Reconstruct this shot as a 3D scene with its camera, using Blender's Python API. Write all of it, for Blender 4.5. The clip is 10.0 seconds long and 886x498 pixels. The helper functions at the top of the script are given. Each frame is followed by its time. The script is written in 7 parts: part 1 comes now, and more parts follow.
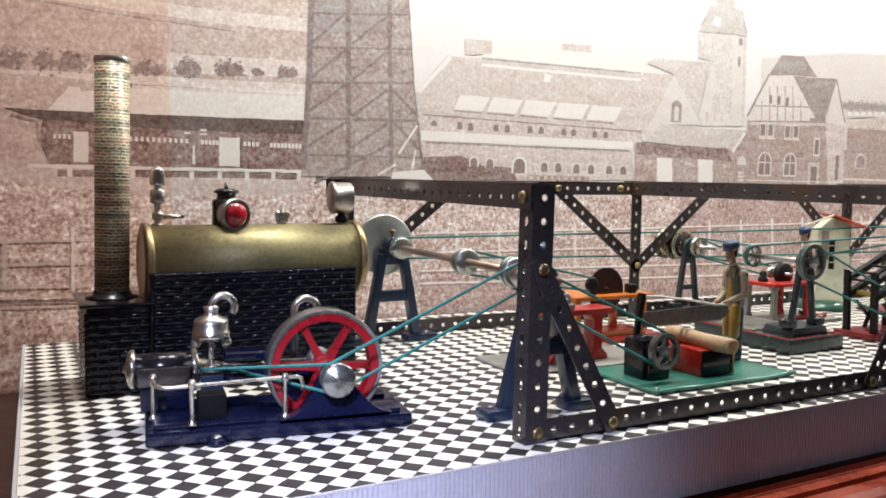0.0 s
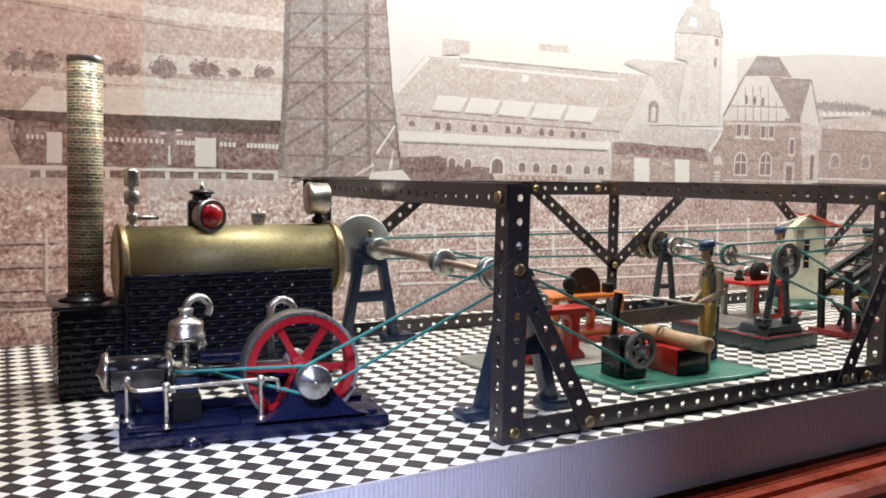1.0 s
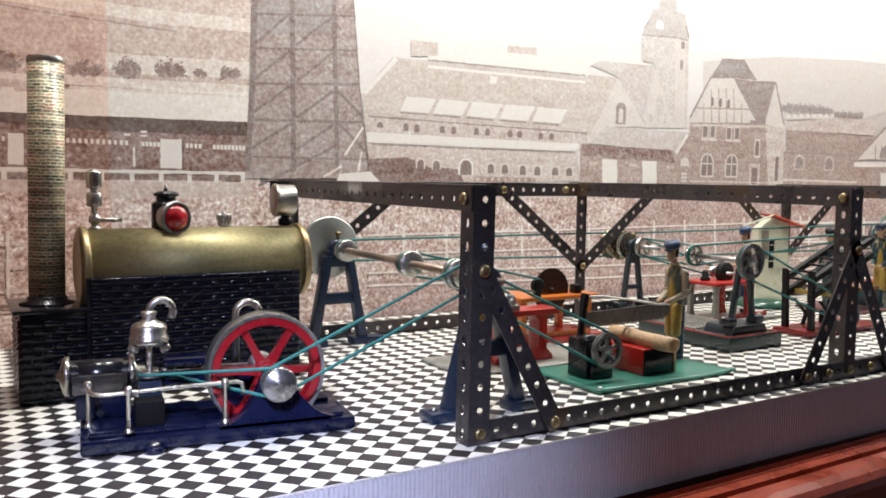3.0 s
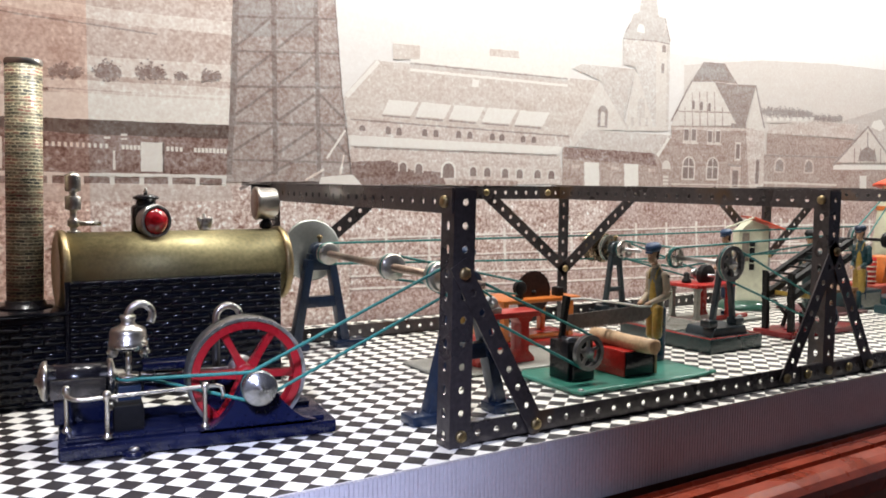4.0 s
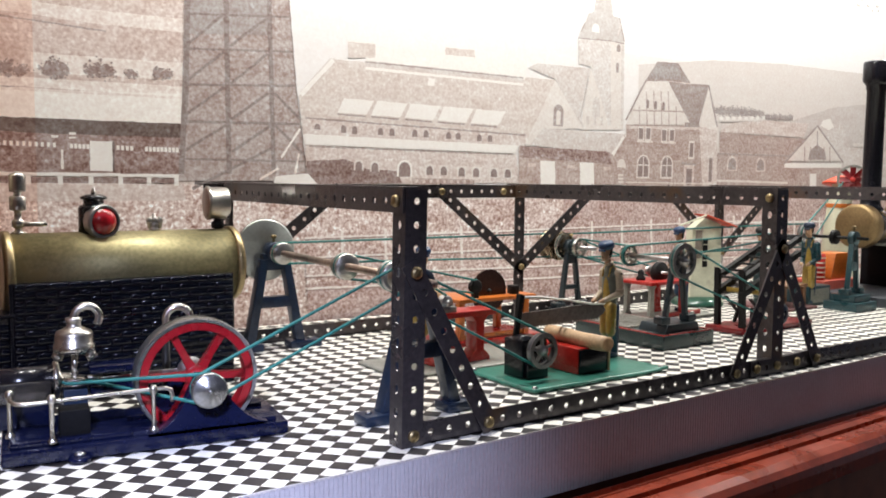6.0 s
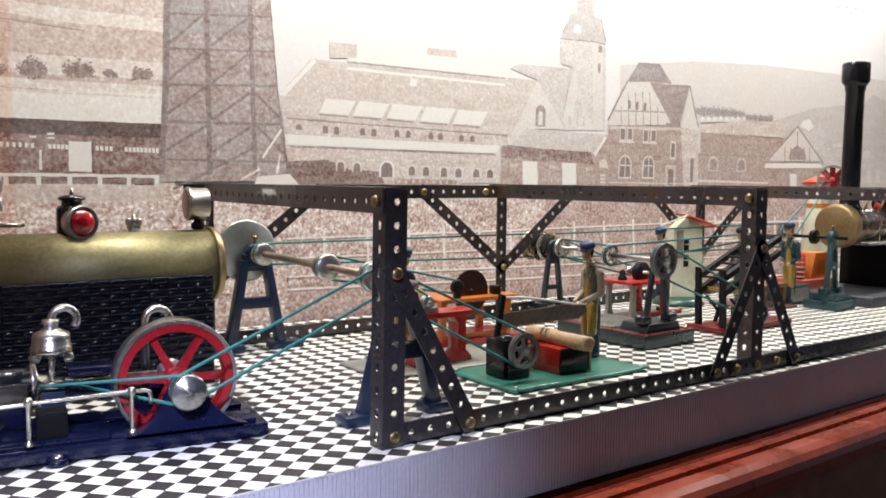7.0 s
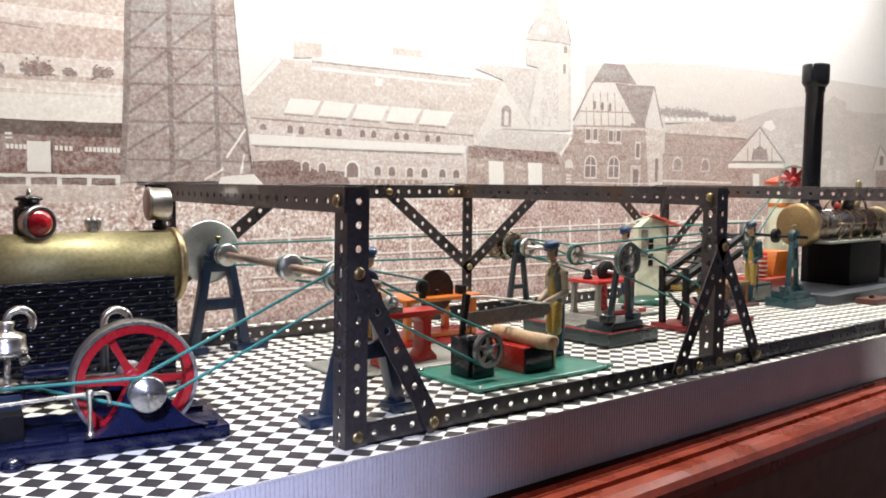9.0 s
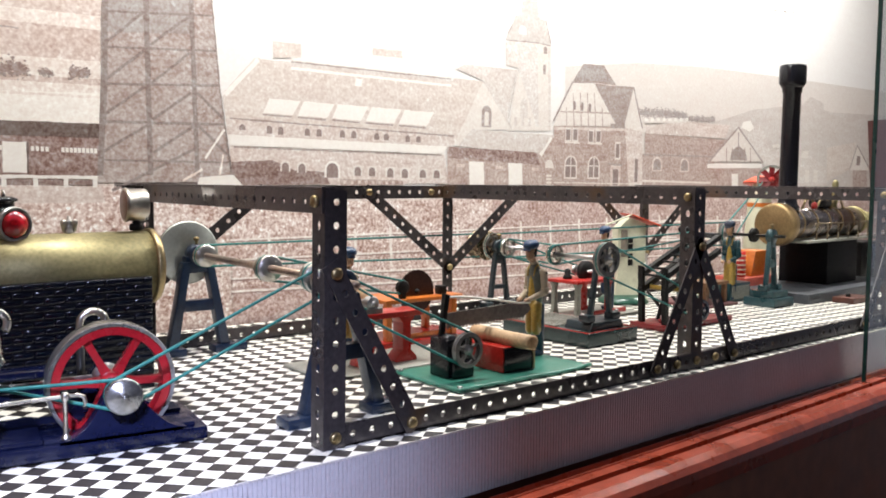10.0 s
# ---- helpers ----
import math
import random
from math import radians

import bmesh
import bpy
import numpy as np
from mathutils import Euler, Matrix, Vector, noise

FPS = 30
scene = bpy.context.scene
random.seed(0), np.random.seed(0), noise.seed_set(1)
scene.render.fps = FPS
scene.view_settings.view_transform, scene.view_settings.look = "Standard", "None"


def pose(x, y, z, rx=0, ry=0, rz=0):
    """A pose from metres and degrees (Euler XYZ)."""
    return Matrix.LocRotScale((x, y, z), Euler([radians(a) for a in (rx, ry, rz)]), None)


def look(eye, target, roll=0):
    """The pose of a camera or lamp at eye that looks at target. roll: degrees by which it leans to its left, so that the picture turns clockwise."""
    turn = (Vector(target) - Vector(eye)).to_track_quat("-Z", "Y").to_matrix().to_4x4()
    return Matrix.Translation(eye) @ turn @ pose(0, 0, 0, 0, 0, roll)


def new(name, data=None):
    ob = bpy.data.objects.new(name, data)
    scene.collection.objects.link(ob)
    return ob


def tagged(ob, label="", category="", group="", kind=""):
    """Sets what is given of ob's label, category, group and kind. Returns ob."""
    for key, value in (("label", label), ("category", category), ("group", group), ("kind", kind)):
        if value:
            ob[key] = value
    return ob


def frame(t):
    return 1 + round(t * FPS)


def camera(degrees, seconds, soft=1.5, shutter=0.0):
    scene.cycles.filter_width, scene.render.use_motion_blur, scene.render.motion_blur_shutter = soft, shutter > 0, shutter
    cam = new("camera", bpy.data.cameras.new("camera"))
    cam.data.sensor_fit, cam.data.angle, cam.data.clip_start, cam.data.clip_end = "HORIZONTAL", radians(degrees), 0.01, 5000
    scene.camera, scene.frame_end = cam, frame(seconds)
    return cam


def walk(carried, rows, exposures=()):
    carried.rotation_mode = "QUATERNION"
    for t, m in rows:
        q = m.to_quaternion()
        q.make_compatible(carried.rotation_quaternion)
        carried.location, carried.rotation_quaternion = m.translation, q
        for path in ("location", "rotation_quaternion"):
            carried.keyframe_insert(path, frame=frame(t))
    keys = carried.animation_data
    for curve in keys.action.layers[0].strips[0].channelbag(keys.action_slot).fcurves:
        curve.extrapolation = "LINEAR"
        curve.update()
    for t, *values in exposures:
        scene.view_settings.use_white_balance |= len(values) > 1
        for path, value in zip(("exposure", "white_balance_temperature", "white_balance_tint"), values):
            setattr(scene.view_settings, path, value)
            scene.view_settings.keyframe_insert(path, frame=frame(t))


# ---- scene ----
cam = camera(54.5, 10.0, soft=1.8)
# seconds, eye (metres), heading, pitch, lean (degrees)
PATH = [
    (0.0, -0.2556, -0.3753, 0.1443, 28.39, -4.91, 0.83),
    (0.5, -0.2547, -0.3753, 0.1446, 29.03, -4.93, 0.83),
    (1.0, -0.2533, -0.3760, 0.1448, 29.69, -4.91, 0.75),
    (1.5, -0.2513, -0.3773, 0.1446, 30.64, -4.87, 0.74),
    (2.0, -0.2515, -0.3774, 0.1443, 30.77, -4.83, 0.74),
    (2.5, -0.2508, -0.3774, 0.1448, 31.07, -4.87, 0.72),
    (4.0, -0.2482, -0.3791, 0.1445, 32.55, -4.55, 0.64),
    (4.5, -0.2470, -0.3796, 0.1449, 33.15, -4.62, 0.59),
    (5.0, -0.2453, -0.3805, 0.1446, 34.06, -4.58, 0.56),
    (5.5, -0.2442, -0.3812, 0.1448, 34.60, -4.61, 0.55),
    (7.0, -0.2414, -0.3827, 0.1451, 36.15, -4.60, 0.49),
    (7.5, -0.2403, -0.3834, 0.1450, 36.57, -4.58, 0.48),
    (8.0, -0.2398, -0.3837, 0.1443, 37.04, -4.53, 0.45),
    (8.5, -0.2388, -0.3842, 0.1441, 37.48, -4.53, 0.44),
    (9.0, -0.2380, -0.3850, 0.1444, 38.16, -4.54, 0.43),
    (9.5, -0.2373, -0.3854, 0.1447, 38.71, -4.56, 0.41),
    (10.0, -0.2362, -0.3869, 0.1443, 39.31, -4.50, 0.35),
]


def aim(x, y, z, heading, pitch, lean):
    a, b = radians(heading), radians(pitch)
    way = Vector((math.sin(a) * math.cos(b), math.cos(a) * math.cos(b), math.sin(b)))
    return look((x, y, z), Vector((x, y, z)) + way, lean)


walk(cam, [(row[0], aim(*row[1:])) for row in PATH],
     exposures=((0.0, 0.07), (1.5, 0.03), (7.0, 0.05), (7.5, 0.12), (8.0, 0.20), (9.0, 0.26), (10.0, 0.26)))


# ---- light: a dim museum room, warm lamps under the lid of the case, cool light from the room ----
world = bpy.data.worlds.new("world")
scene.world = world
world.use_nodes = True
world.node_tree.nodes["Background"].inputs[0].default_value = (0.52, 0.55, 0.70, 1)
world.node_tree.nodes["Background"].inputs[1].default_value = 0.33


def lamp(name, m, size, watts, colour, spread=180, size_y=None):
    data = bpy.data.lights.new(name, "AREA")
    data.shape, data.size, data.size_y = "RECTANGLE", size, size_y or size
    data.energy, data.color, data.spread = watts, colour, radians(spread)
    ob = new(name, data)
    ob.matrix_world = m
    return ob


WARM, COOL = (1.0, 0.975, 0.945), (0.62, 0.68, 1.0)
# small lamps in a row under the lid
for x, y, watts in ((-0.16, 0.21, 1.6), (0.15, 0.22, 4.1), (0.50, 0.21, 2.75), (0.86, 0.28, 3.1), (1.18, 0.28, 3.5)):
    lamp("case_lamp", look((x, y, 0.72), (x, 0.27, 0.0)), 0.13, watts, WARM, size_y=0.04)
# an added spot that puts glare on the mural, no such lamp known
lamp("glare_fill", look((1.52, -0.58, 0.74), (0.56, 0.43, 0.40)), 0.22, 0.05, (1.0, 0.97, 0.93), 36)
# a narrow cool pool of light from the left, its source unseen
lamp("cool_pool_lamp", look((-0.42, -0.52, 0.46), (-0.10, 0.03, 0.0)), 0.06, 0.33, COOL, 27)


# ---- materials ----
def material(name, colour, rough=0.5, metal=0.0, vary=0.15, scale=60.0, bump=0.0, bump_scale=400.0, coat=0.0,
             stain=None, stain_at=0.55, spot_scale=25.0, random_island=0.0, random_object=0.0, spec=0.5):
    """A surface with fine grain, larger patches and relief."""
    m = bpy.data.materials.new(name)
    m.use_nodes = True
    n, ln = m.node_tree.nodes, m.node_tree.links
    b = n["Principled BSDF"]
    b.inputs["Metallic"].default_value = metal
    b.inputs["Coat Weight"].default_value = coat
    b.inputs["Specular IOR Level"].default_value = spec
    b.inputs["Coat Roughness"].default_value = 0.12
    tc = n.new("ShaderNodeTexCoord")
    fine, broad = n.new("ShaderNodeTexNoise"), n.new("ShaderNodeTexNoise")
    fine.inputs["Scale"].default_value, fine.inputs["Detail"].default_value = scale * 6, 4
    broad.inputs["Scale"].default_value, broad.inputs["Detail"].default_value = spot_scale, 5
    ln.new(tc.outputs["Object"], fine.inputs["Vector"])
    ln.new(tc.outputs["Object"], broad.inputs["Vector"])
    add = n.new("ShaderNodeMath")
    add.operation = "ADD"
    ln.new(fine.outputs["Fac"], add.inputs[0])
    ln.new(broad.outputs["Fac"], add.inputs[1])
    value = n.new("ShaderNodeMapRange")
    value.inputs["From Min"].default_value, value.inputs["From Max"].default_value = 0.7, 1.3
    value.inputs["To Min"].default_value, value.inputs["To Max"].default_value = 1 - vary, 1 + vary
    ln.new(add.outputs[0], value.inputs["Value"])
    last = value.outputs[0]
    if random_island or random_object:
        src = n.new("ShaderNodeNewGeometry").outputs["Random Per Island"] if random_island else n.new("ShaderNodeObjectInfo").outputs["Random"]
        amount = random_island or random_object
        rng = n.new("ShaderNodeMapRange")
        rng.inputs["To Min"].default_value, rng.inputs["To Max"].default_value = 1 - amount, 1 + amount
        ln.new(src, rng.inputs["Value"])
        mul = n.new("ShaderNodeMath")
        mul.operation = "MULTIPLY"
        ln.new(last, mul.inputs[0])
        ln.new(rng.outputs[0], mul.inputs[1])
        last = mul.outputs[0]
    tint = n.new("ShaderNodeVectorMath")
    tint.operation = "SCALE"
    tint.inputs[0].default_value = colour
    ln.new(last, tint.inputs["Scale"])
    out = tint.outputs[0]
    if stain:
        ramp = n.new("ShaderNodeMapRange")
        ramp.inputs["From Min"].default_value, ramp.inputs["From Max"].default_value = stain_at, stain_at + 0.12
        ln.new(broad.outputs["Fac"], ramp.inputs["Value"])
        mix = n.new("ShaderNodeMix")
        mix.data_type = "RGBA"
        mix.inputs["B"].default_value = (*stain, 1)
        ln.new(ramp.outputs[0], mix.inputs["Factor"])
        ln.new(out, mix.inputs["A"])
        out = mix.outputs["Result"]
    ln.new(out, b.inputs["Base Color"])
    r = n.new("ShaderNodeMapRange")
    r.inputs["From Min"].default_value, r.inputs["From Max"].default_value = 0.3, 0.7
    r.inputs["To Min"].default_value, r.inputs["To Max"].default_value = max(rough - 0.08, 0.03), rough + 0.1
    ln.new(broad.outputs["Fac"], r.inputs["Value"])
    ln.new(r.outputs[0], b.inputs["Roughness"])
    if bump:
        tex = n.new("ShaderNodeTexNoise")
        tex.inputs["Scale"].default_value, tex.inputs["Detail"].default_value = bump_scale, 3
        ln.new(tc.outputs["Object"], tex.inputs["Vector"])
        bp = n.new("ShaderNodeBump")
        bp.inputs["Strength"].default_value, bp.inputs["Distance"].default_value = bump, 0.0005
        ln.new(tex.outputs["Fac"], bp.inputs["Height"])
        ln.new(bp.outputs[0], b.inputs["Normal"])
    return m


GIRDER = material("oxidised_girder", (0.080, 0.071, 0.072), 0.30, 0.5, 0.3, bump=0.10, stain=(0.11, 0.07, 0.045), stain_at=0.6)
BRASS = material("aged_brass", (0.30, 0.265, 0.140), 0.52, 0.85, 0.30, bump=0.08, stain=(0.33, 0.27, 0.13), stain_at=0.54, spot_scale=34)
BRASS_DULL = material("dull_brass", (0.36, 0.28, 0.15), 0.42, 1.0, 0.25, bump=0.1)
NICKEL = material("worn_nickel", (0.53, 0.505, 0.455), 0.28, 1.0, 0.15, bump=0.05, stain=(0.35, 0.29, 0.2), stain_at=0.62)
STEEL = material("grey_steel", (0.40, 0.39, 0.38), 0.33, 1.0, 0.2, bump=0.1)
SOOT = material("dead_black_paint", (0.006, 0.006, 0.007), 0.6, 0.0, 0.3, bump=0.1, spec=0.08)
CAST = material("dark_cast_iron", (0.24, 0.23, 0.225), 0.34, 0.85, 0.25, bump=0.15)
TURNED = material("turned_aluminium", (0.29, 0.29, 0.285), 0.27, 0.9, 0.3, bump=0.15)
RIM = material("bright_steel_rim", (0.27, 0.265, 0.26), 0.30, 0.85, 0.3, bump=0.1)
MOSS = material("mossy_green_tin", (0.020, 0.085, 0.055), 0.3, 0.0, 0.3, coat=0.4, bump=0.1)
BRONZE = material("tarnished_bronze", (0.24, 0.185, 0.125), 0.27, 0.95, 0.3, bump=0.1)
SPUN = material("spun_disc_aluminium", (0.50, 0.52, 0.48), 0.36, 0.85, 0.12, bump=0.05)
spun_nodes = SPUN.node_tree
spun_way = spun_nodes.nodes.new("ShaderNodeTangent")
spun_way.direction_type, spun_way.axis = "RADIAL", "Y"
spun_nodes.links.new(spun_way.outputs[0], spun_nodes.nodes["Principled BSDF"].inputs["Tangent"])
spun_nodes.nodes["Principled BSDF"].inputs["Anisotropic"].default_value = 0.8
SHAFT = material("rusty_shaft", (0.44, 0.34, 0.27), 0.35, 0.9, 0.3, bump=0.1)
BLACK_BRICK = material("black_enamel_brick", (0.0014, 0.0024, 0.0065), 0.15, 0.0, 0.3, random_object=0.3, spec=0.36)
BLACK = material("black_enamel", (0.007, 0.007, 0.010), 0.20, 0.0, 0.3, coat=0.25, bump=0.08, spec=0.3)
BLACK_MATT = material("sooty_black", (0.012, 0.011, 0.011), 0.45, 0.0, 0.4, bump=0.2, spec=0.2)
BLUE = material("navy_enamel", (0.0032, 0.0050, 0.022), 0.19, 0.0, 0.25, spec=0.3, coat=0.1, bump=0.08)
SLATE = material("slate_blue_cast_iron", (0.011, 0.023, 0.050), 0.33, 0.1, 0.3, coat=0.25, bump=0.15, stain=(0.030, 0.036, 0.050), stain_at=0.66)
IRON = material("greenish_cast_iron", (0.015, 0.027, 0.034), 0.33, 0.1, 0.3, coat=0.25, bump=0.15, stain=(0.035, 0.042, 0.045), stain_at=0.64)
WHEEL_RED = material("crimson_enamel", (0.29, 0.008, 0.014), 0.28, 0.0, 0.2, coat=0.4, bump=0.1)
RED = material("red_enamel", (0.42, 0.020, 0.015), 0.30, 0.0, 0.22, coat=0.4, bump=0.1, stain=(0.30, 0.013, 0.012), stain_at=0.58)
RED_DARK = material("dark_red_enamel", (0.20, 0.012, 0.014), 0.3, 0.0, 0.25, coat=0.4, bump=0.1)
ORANGE = material("orange_lacquer", (0.55, 0.15, 0.02), 0.33, 0.0, 0.2, coat=0.3, bump=0.1)
GREEN = material("green_lacquered_tin", (0.036, 0.185, 0.135), 0.36, 0.0, 0.2, coat=0.3, bump=0.12, stain=(0.10, 0.17, 0.11), stain_at=0.64)
DARK_GREEN = material("bottle_green_enamel", (0.018, 0.040, 0.040), 0.3, 0.0, 0.3, coat=0.4, bump=0.15, stain=(0.07, 0.07, 0.06), stain_at=0.66)
TEAL = material("teal_enamel", (0.018, 0.055, 0.064), 0.32, 0.0, 0.25, coat=0.3, bump=0.12, stain=(0.12, 0.14, 0.13), stain_at=0.66)
GREY_TIN = material("worn_grey_tin", (0.27, 0.27, 0.235), 0.45, 0.3, 0.25, bump=0.2, stain=(0.12, 0.10, 0.08), stain_at=0.62)
CREAM = material("cream_lacquer", (0.66, 0.66, 0.50), 0.42, 0.0, 0.1, bump=0.1, stain=(0.45, 0.42, 0.30), stain_at=0.66)
ROOF_RED = material("orange_red_tin", (0.72, 0.10, 0.05), 0.42, 0.0, 0.15, bump=0.1)
CORD = material("teal_cord", (0.012, 0.150, 0.135), 0.6, 0.0, 0.25, bump=0.5, bump_scale=2500)
LOG = material("bark_brown_log", (0.52, 0.35, 0.20), 0.6, 0.0, 0.25, bump=0.4, bump_scale=500)
SKIN = material("painted_tin_flesh", (0.40, 0.24, 0.14), 0.35, 0.0, 0.15, coat=0.3)
CAP_BLUE = material("dark_blue_cap", (0.009, 0.036, 0.095), 0.4, 0.0, 0.25, coat=0.2)
OCHRE = material("ochre_tin", (0.36, 0.24, 0.05), 0.3, 0.0, 0.25, coat=0.4)
WAISTCOAT = material("grey_olive_tin", (0.13, 0.14, 0.11), 0.35, 0.0, 0.2, coat=0.3)
SLEEVE = material("cream_painted_tin", (0.42, 0.345, 0.245), 0.36, 0.0, 0.15, coat=0.3)
DENIM = material("blue_painted_tin", (0.012, 0.040, 0.085), 0.33, 0.0, 0.25, coat=0.3)
WOOD = material("mahogany", (0.28, 0.044, 0.018), 0.28, 0.0, 0.3, scale=20, bump=0.10, bump_scale=120, coat=0.15)
DARK_WOOD = material("dark_mahogany", (0.075, 0.022, 0.013), 0.4, 0.0, 0.3, scale=20, bump=0.12, coat=0.2)
PAPER = material("cream_paper", (0.80, 0.78, 0.70), 0.45, 0.0, 0.06, bump=0.1, bump_scale=250)
INK = material("black_print", (0.028, 0.024, 0.024), 0.42, 0.0, 0.25, bump=0.1, random_island=0.25)
EDGE = material("white_corrugated_plastic", (0.52, 0.52, 0.55), 0.38, 0.0, 0.08, bump=0.1)
LID = material("pale_lid_paint", (0.62, 0.60, 0.56), 0.7)
PLASTER = material("dark_case_lining", (0.10, 0.05, 0.04), 0.6)
ROOM = material("museum_wall", (0.20, 0.17, 0.16), 0.8)


def glass(name, colour, rough=0.0):
    m = bpy.data.materials.new(name)
    m.use_nodes = True
    b = m.node_tree.nodes["Principled BSDF"]
    b.inputs["Base Color"].default_value = (*colour, 1)
    b.inputs["Transmission Weight"].default_value = 1.0
    b.inputs["Roughness"].default_value, b.inputs["IOR"].default_value = rough, 1.5
    return m


GLASS = glass("pane_glass", (0.93, 0.98, 0.95))
RED_GLASS = material("red_lens_glass", (0.40, 0.004, 0.010), 0.10, 0.0, 0.5, spot_scale=260, bump=0.9, bump_scale=320, coat=1.0)


# ---- builders ----
P = 0.0127  # pitch of the girders' holes
IDENT = Matrix.Identity(4)


def part(name, bm, mat, parent, label=""):
    """One mesh object out of a bmesh, under a thing or a part."""
    me = bpy.data.meshes.new(name)
    bmesh.ops.recalc_face_normals(bm, faces=bm.faces)
    bm.to_mesh(me)
    bm.free()
    me.materials.append(mat)
    ob = new(name, me)
    if parent:
        ob.parent = parent
    return tagged(ob, label)


def thing(name, label, category, m=IDENT, group="", kind=""):
    ob = new(name)
    ob.empty_display_size = 0.02
    ob.matrix_world = m
    return tagged(ob, label, category, group, kind)


def at(x, y, z, turn=0):
    return pose(x, y, z, 0, 0, turn)


def moved(x0, y0, x, y, turn=0.0):
    """Carries what was drawn round (x0, y0) to (x, y)."""
    return at(x, y, 0, turn) @ at(-x0, -y0, 0)


def smooth(bm, angle=35):
    for f in bm.faces:
        f.smooth = True
    for e in bm.edges:
        if len(e.link_faces) == 2 and e.calc_face_angle(0) > radians(angle):
            e.smooth = False


def box(x0, y0, z0, x1, y1, z1, bevel=0.0, bm=None, m=IDENT):
    mine = bmesh.new()
    bmesh.ops.create_cube(mine, size=1, matrix=Matrix.Translation(((x0 + x1) / 2, (y0 + y1) / 2, (z0 + z1) / 2)) @ Matrix.Diagonal((abs(x1 - x0), abs(y1 - y0), abs(z1 - z0), 1)))
    if bevel:
        bmesh.ops.bevel(mine, geom=mine.edges[:], offset=bevel, segments=2, affect="EDGES", profile=0.6)
        smooth(mine, 50)
    mine.transform(m)
    return merge(mine, bm)


def merge(mine, bm):
    if bm is None:
        return mine
    me = bpy.data.meshes.new("join")
    mine.to_mesh(me)
    mine.free()
    bm.from_mesh(me)
    bpy.data.meshes.remove(me)
    return bm


def axis_pose(p, d):
    """A pose at p whose z runs along d."""
    q = Vector(d).normalized().to_track_quat("Z", "Y")
    return Matrix.Translation(p) @ q.to_matrix().to_4x4()


def lathe(profile, p=(0, 0, 0), d=(0, 0, 1), seg=24, bm=None, m=IDENT):
    """Turns (radius, height) pairs round the axis d at p."""
    mine = bmesh.new()
    rings = []
    for r, h in profile:
        if r <= 1e-6:
            rings.append([mine.verts.new((0, 0, h))])
        else:
            rings.append([mine.verts.new((r * math.cos(2 * math.pi * i / seg), r * math.sin(2 * math.pi * i / seg), h)) for i in range(seg)])
    for a, b in zip(rings, rings[1:]):
        for i in range(seg):
            j = (i + 1) % seg
            if len(a) == 1 and len(b) > 1:
                mine.faces.new((a[0], b[i], b[j]))
            elif len(b) == 1 and len(a) > 1:
                mine.faces.new((a[i], a[j], b[0]))
            elif len(a) > 1:
                mine.faces.new((a[i], a[j], b[j], b[i]))
    for ring in (rings[0], rings[-1]):
        if len(ring) > 1 and profile[0] != profile[-1]:
            mine.faces.new(ring)
    if profile[0] == profile[-1]:
        bmesh.ops.remove_doubles(mine, verts=mine.verts, dist=1e-7)
    smooth(mine)
    mine.transform(m @ axis_pose(p, d))
    return merge(mine, bm)


def rod(p0, p1, r, r1=None, seg=14, bm=None, m=IDENT):
    p0, p1 = Vector(p0), Vector(p1)
    return lathe([(r, 0), (r if r1 is None else r1, (p1 - p0).length)], p0, p1 - p0, seg, bm, m)


def tube(points, r, seg=8, bm=None, m=IDENT, closed=False):
    """A round bar along a line of points."""
    pts = [Vector(p) for p in points]
    mine = bmesh.new()
    rings = []
    n = len(pts)
    up = None
    for i, p in enumerate(pts):
        a = pts[i - 1] if i or closed else p
        b = pts[(i + 1) % n] if i < n - 1 or closed else p
        t = (b - a).normalized()
        if up is None:
            up = t.orthogonal().normalized()
        up = (up - t * up.dot(t)).normalized()
        side = t.cross(up)
        rings.append([mine.verts.new(p + r * (up * math.cos(2 * math.pi * k / seg) + side * math.sin(2 * math.pi * k / seg))) for k in range(seg)])
    pairs = list(zip(rings, rings[1:])) + ([(rings[-1], rings[0])] if closed else [])
    for a, b in pairs:
        for k in range(seg):
            mine.faces.new((a[k], a[(k + 1) % seg], b[(k + 1) % seg], b[k]))
    if not closed:
        mine.faces.new(rings[0])
        mine.faces.new(rings[-1])
    smooth(mine, 60)
    mine.transform(m)
    return merge(mine, bm)


def arc(c, r, a0, a1, u, v, n=10):
    """Points on an arc round c, in the plane of u and v."""
    c, u, v = Vector(c), Vector(u), Vector(v)
    return [c + r * (u * math.cos(radians(a0 + (a1 - a0) * i / n)) + v * math.sin(radians(a0 + (a1 - a0) * i / n))) for i in range(n + 1)]


def prism(outline, y0, y1, bevel=0.0, bm=None, m=IDENT):
    """A plate with the outline (x, z), from y0 to y1."""
    mine = bmesh.new()
    a = [mine.verts.new((x, y0, z)) for x, z in outline]
    b = [mine.verts.new((x, y1, z)) for x, z in outline]
    mine.faces.new(a)
    mine.faces.new(b[::-1])
    for i in range(len(a)):
        j = (i + 1) % len(a)
        mine.faces.new((a[i], b[i], b[j], a[j]))
    if bevel:
        bmesh.ops.recalc_face_normals(mine, faces=mine.faces)
        bmesh.ops.bevel(mine, geom=mine.edges[:], offset=bevel, segments=2, affect="EDGES", profile=0.6)
        smooth(mine, 50)
    mine.transform(m)
    return merge(mine, bm)


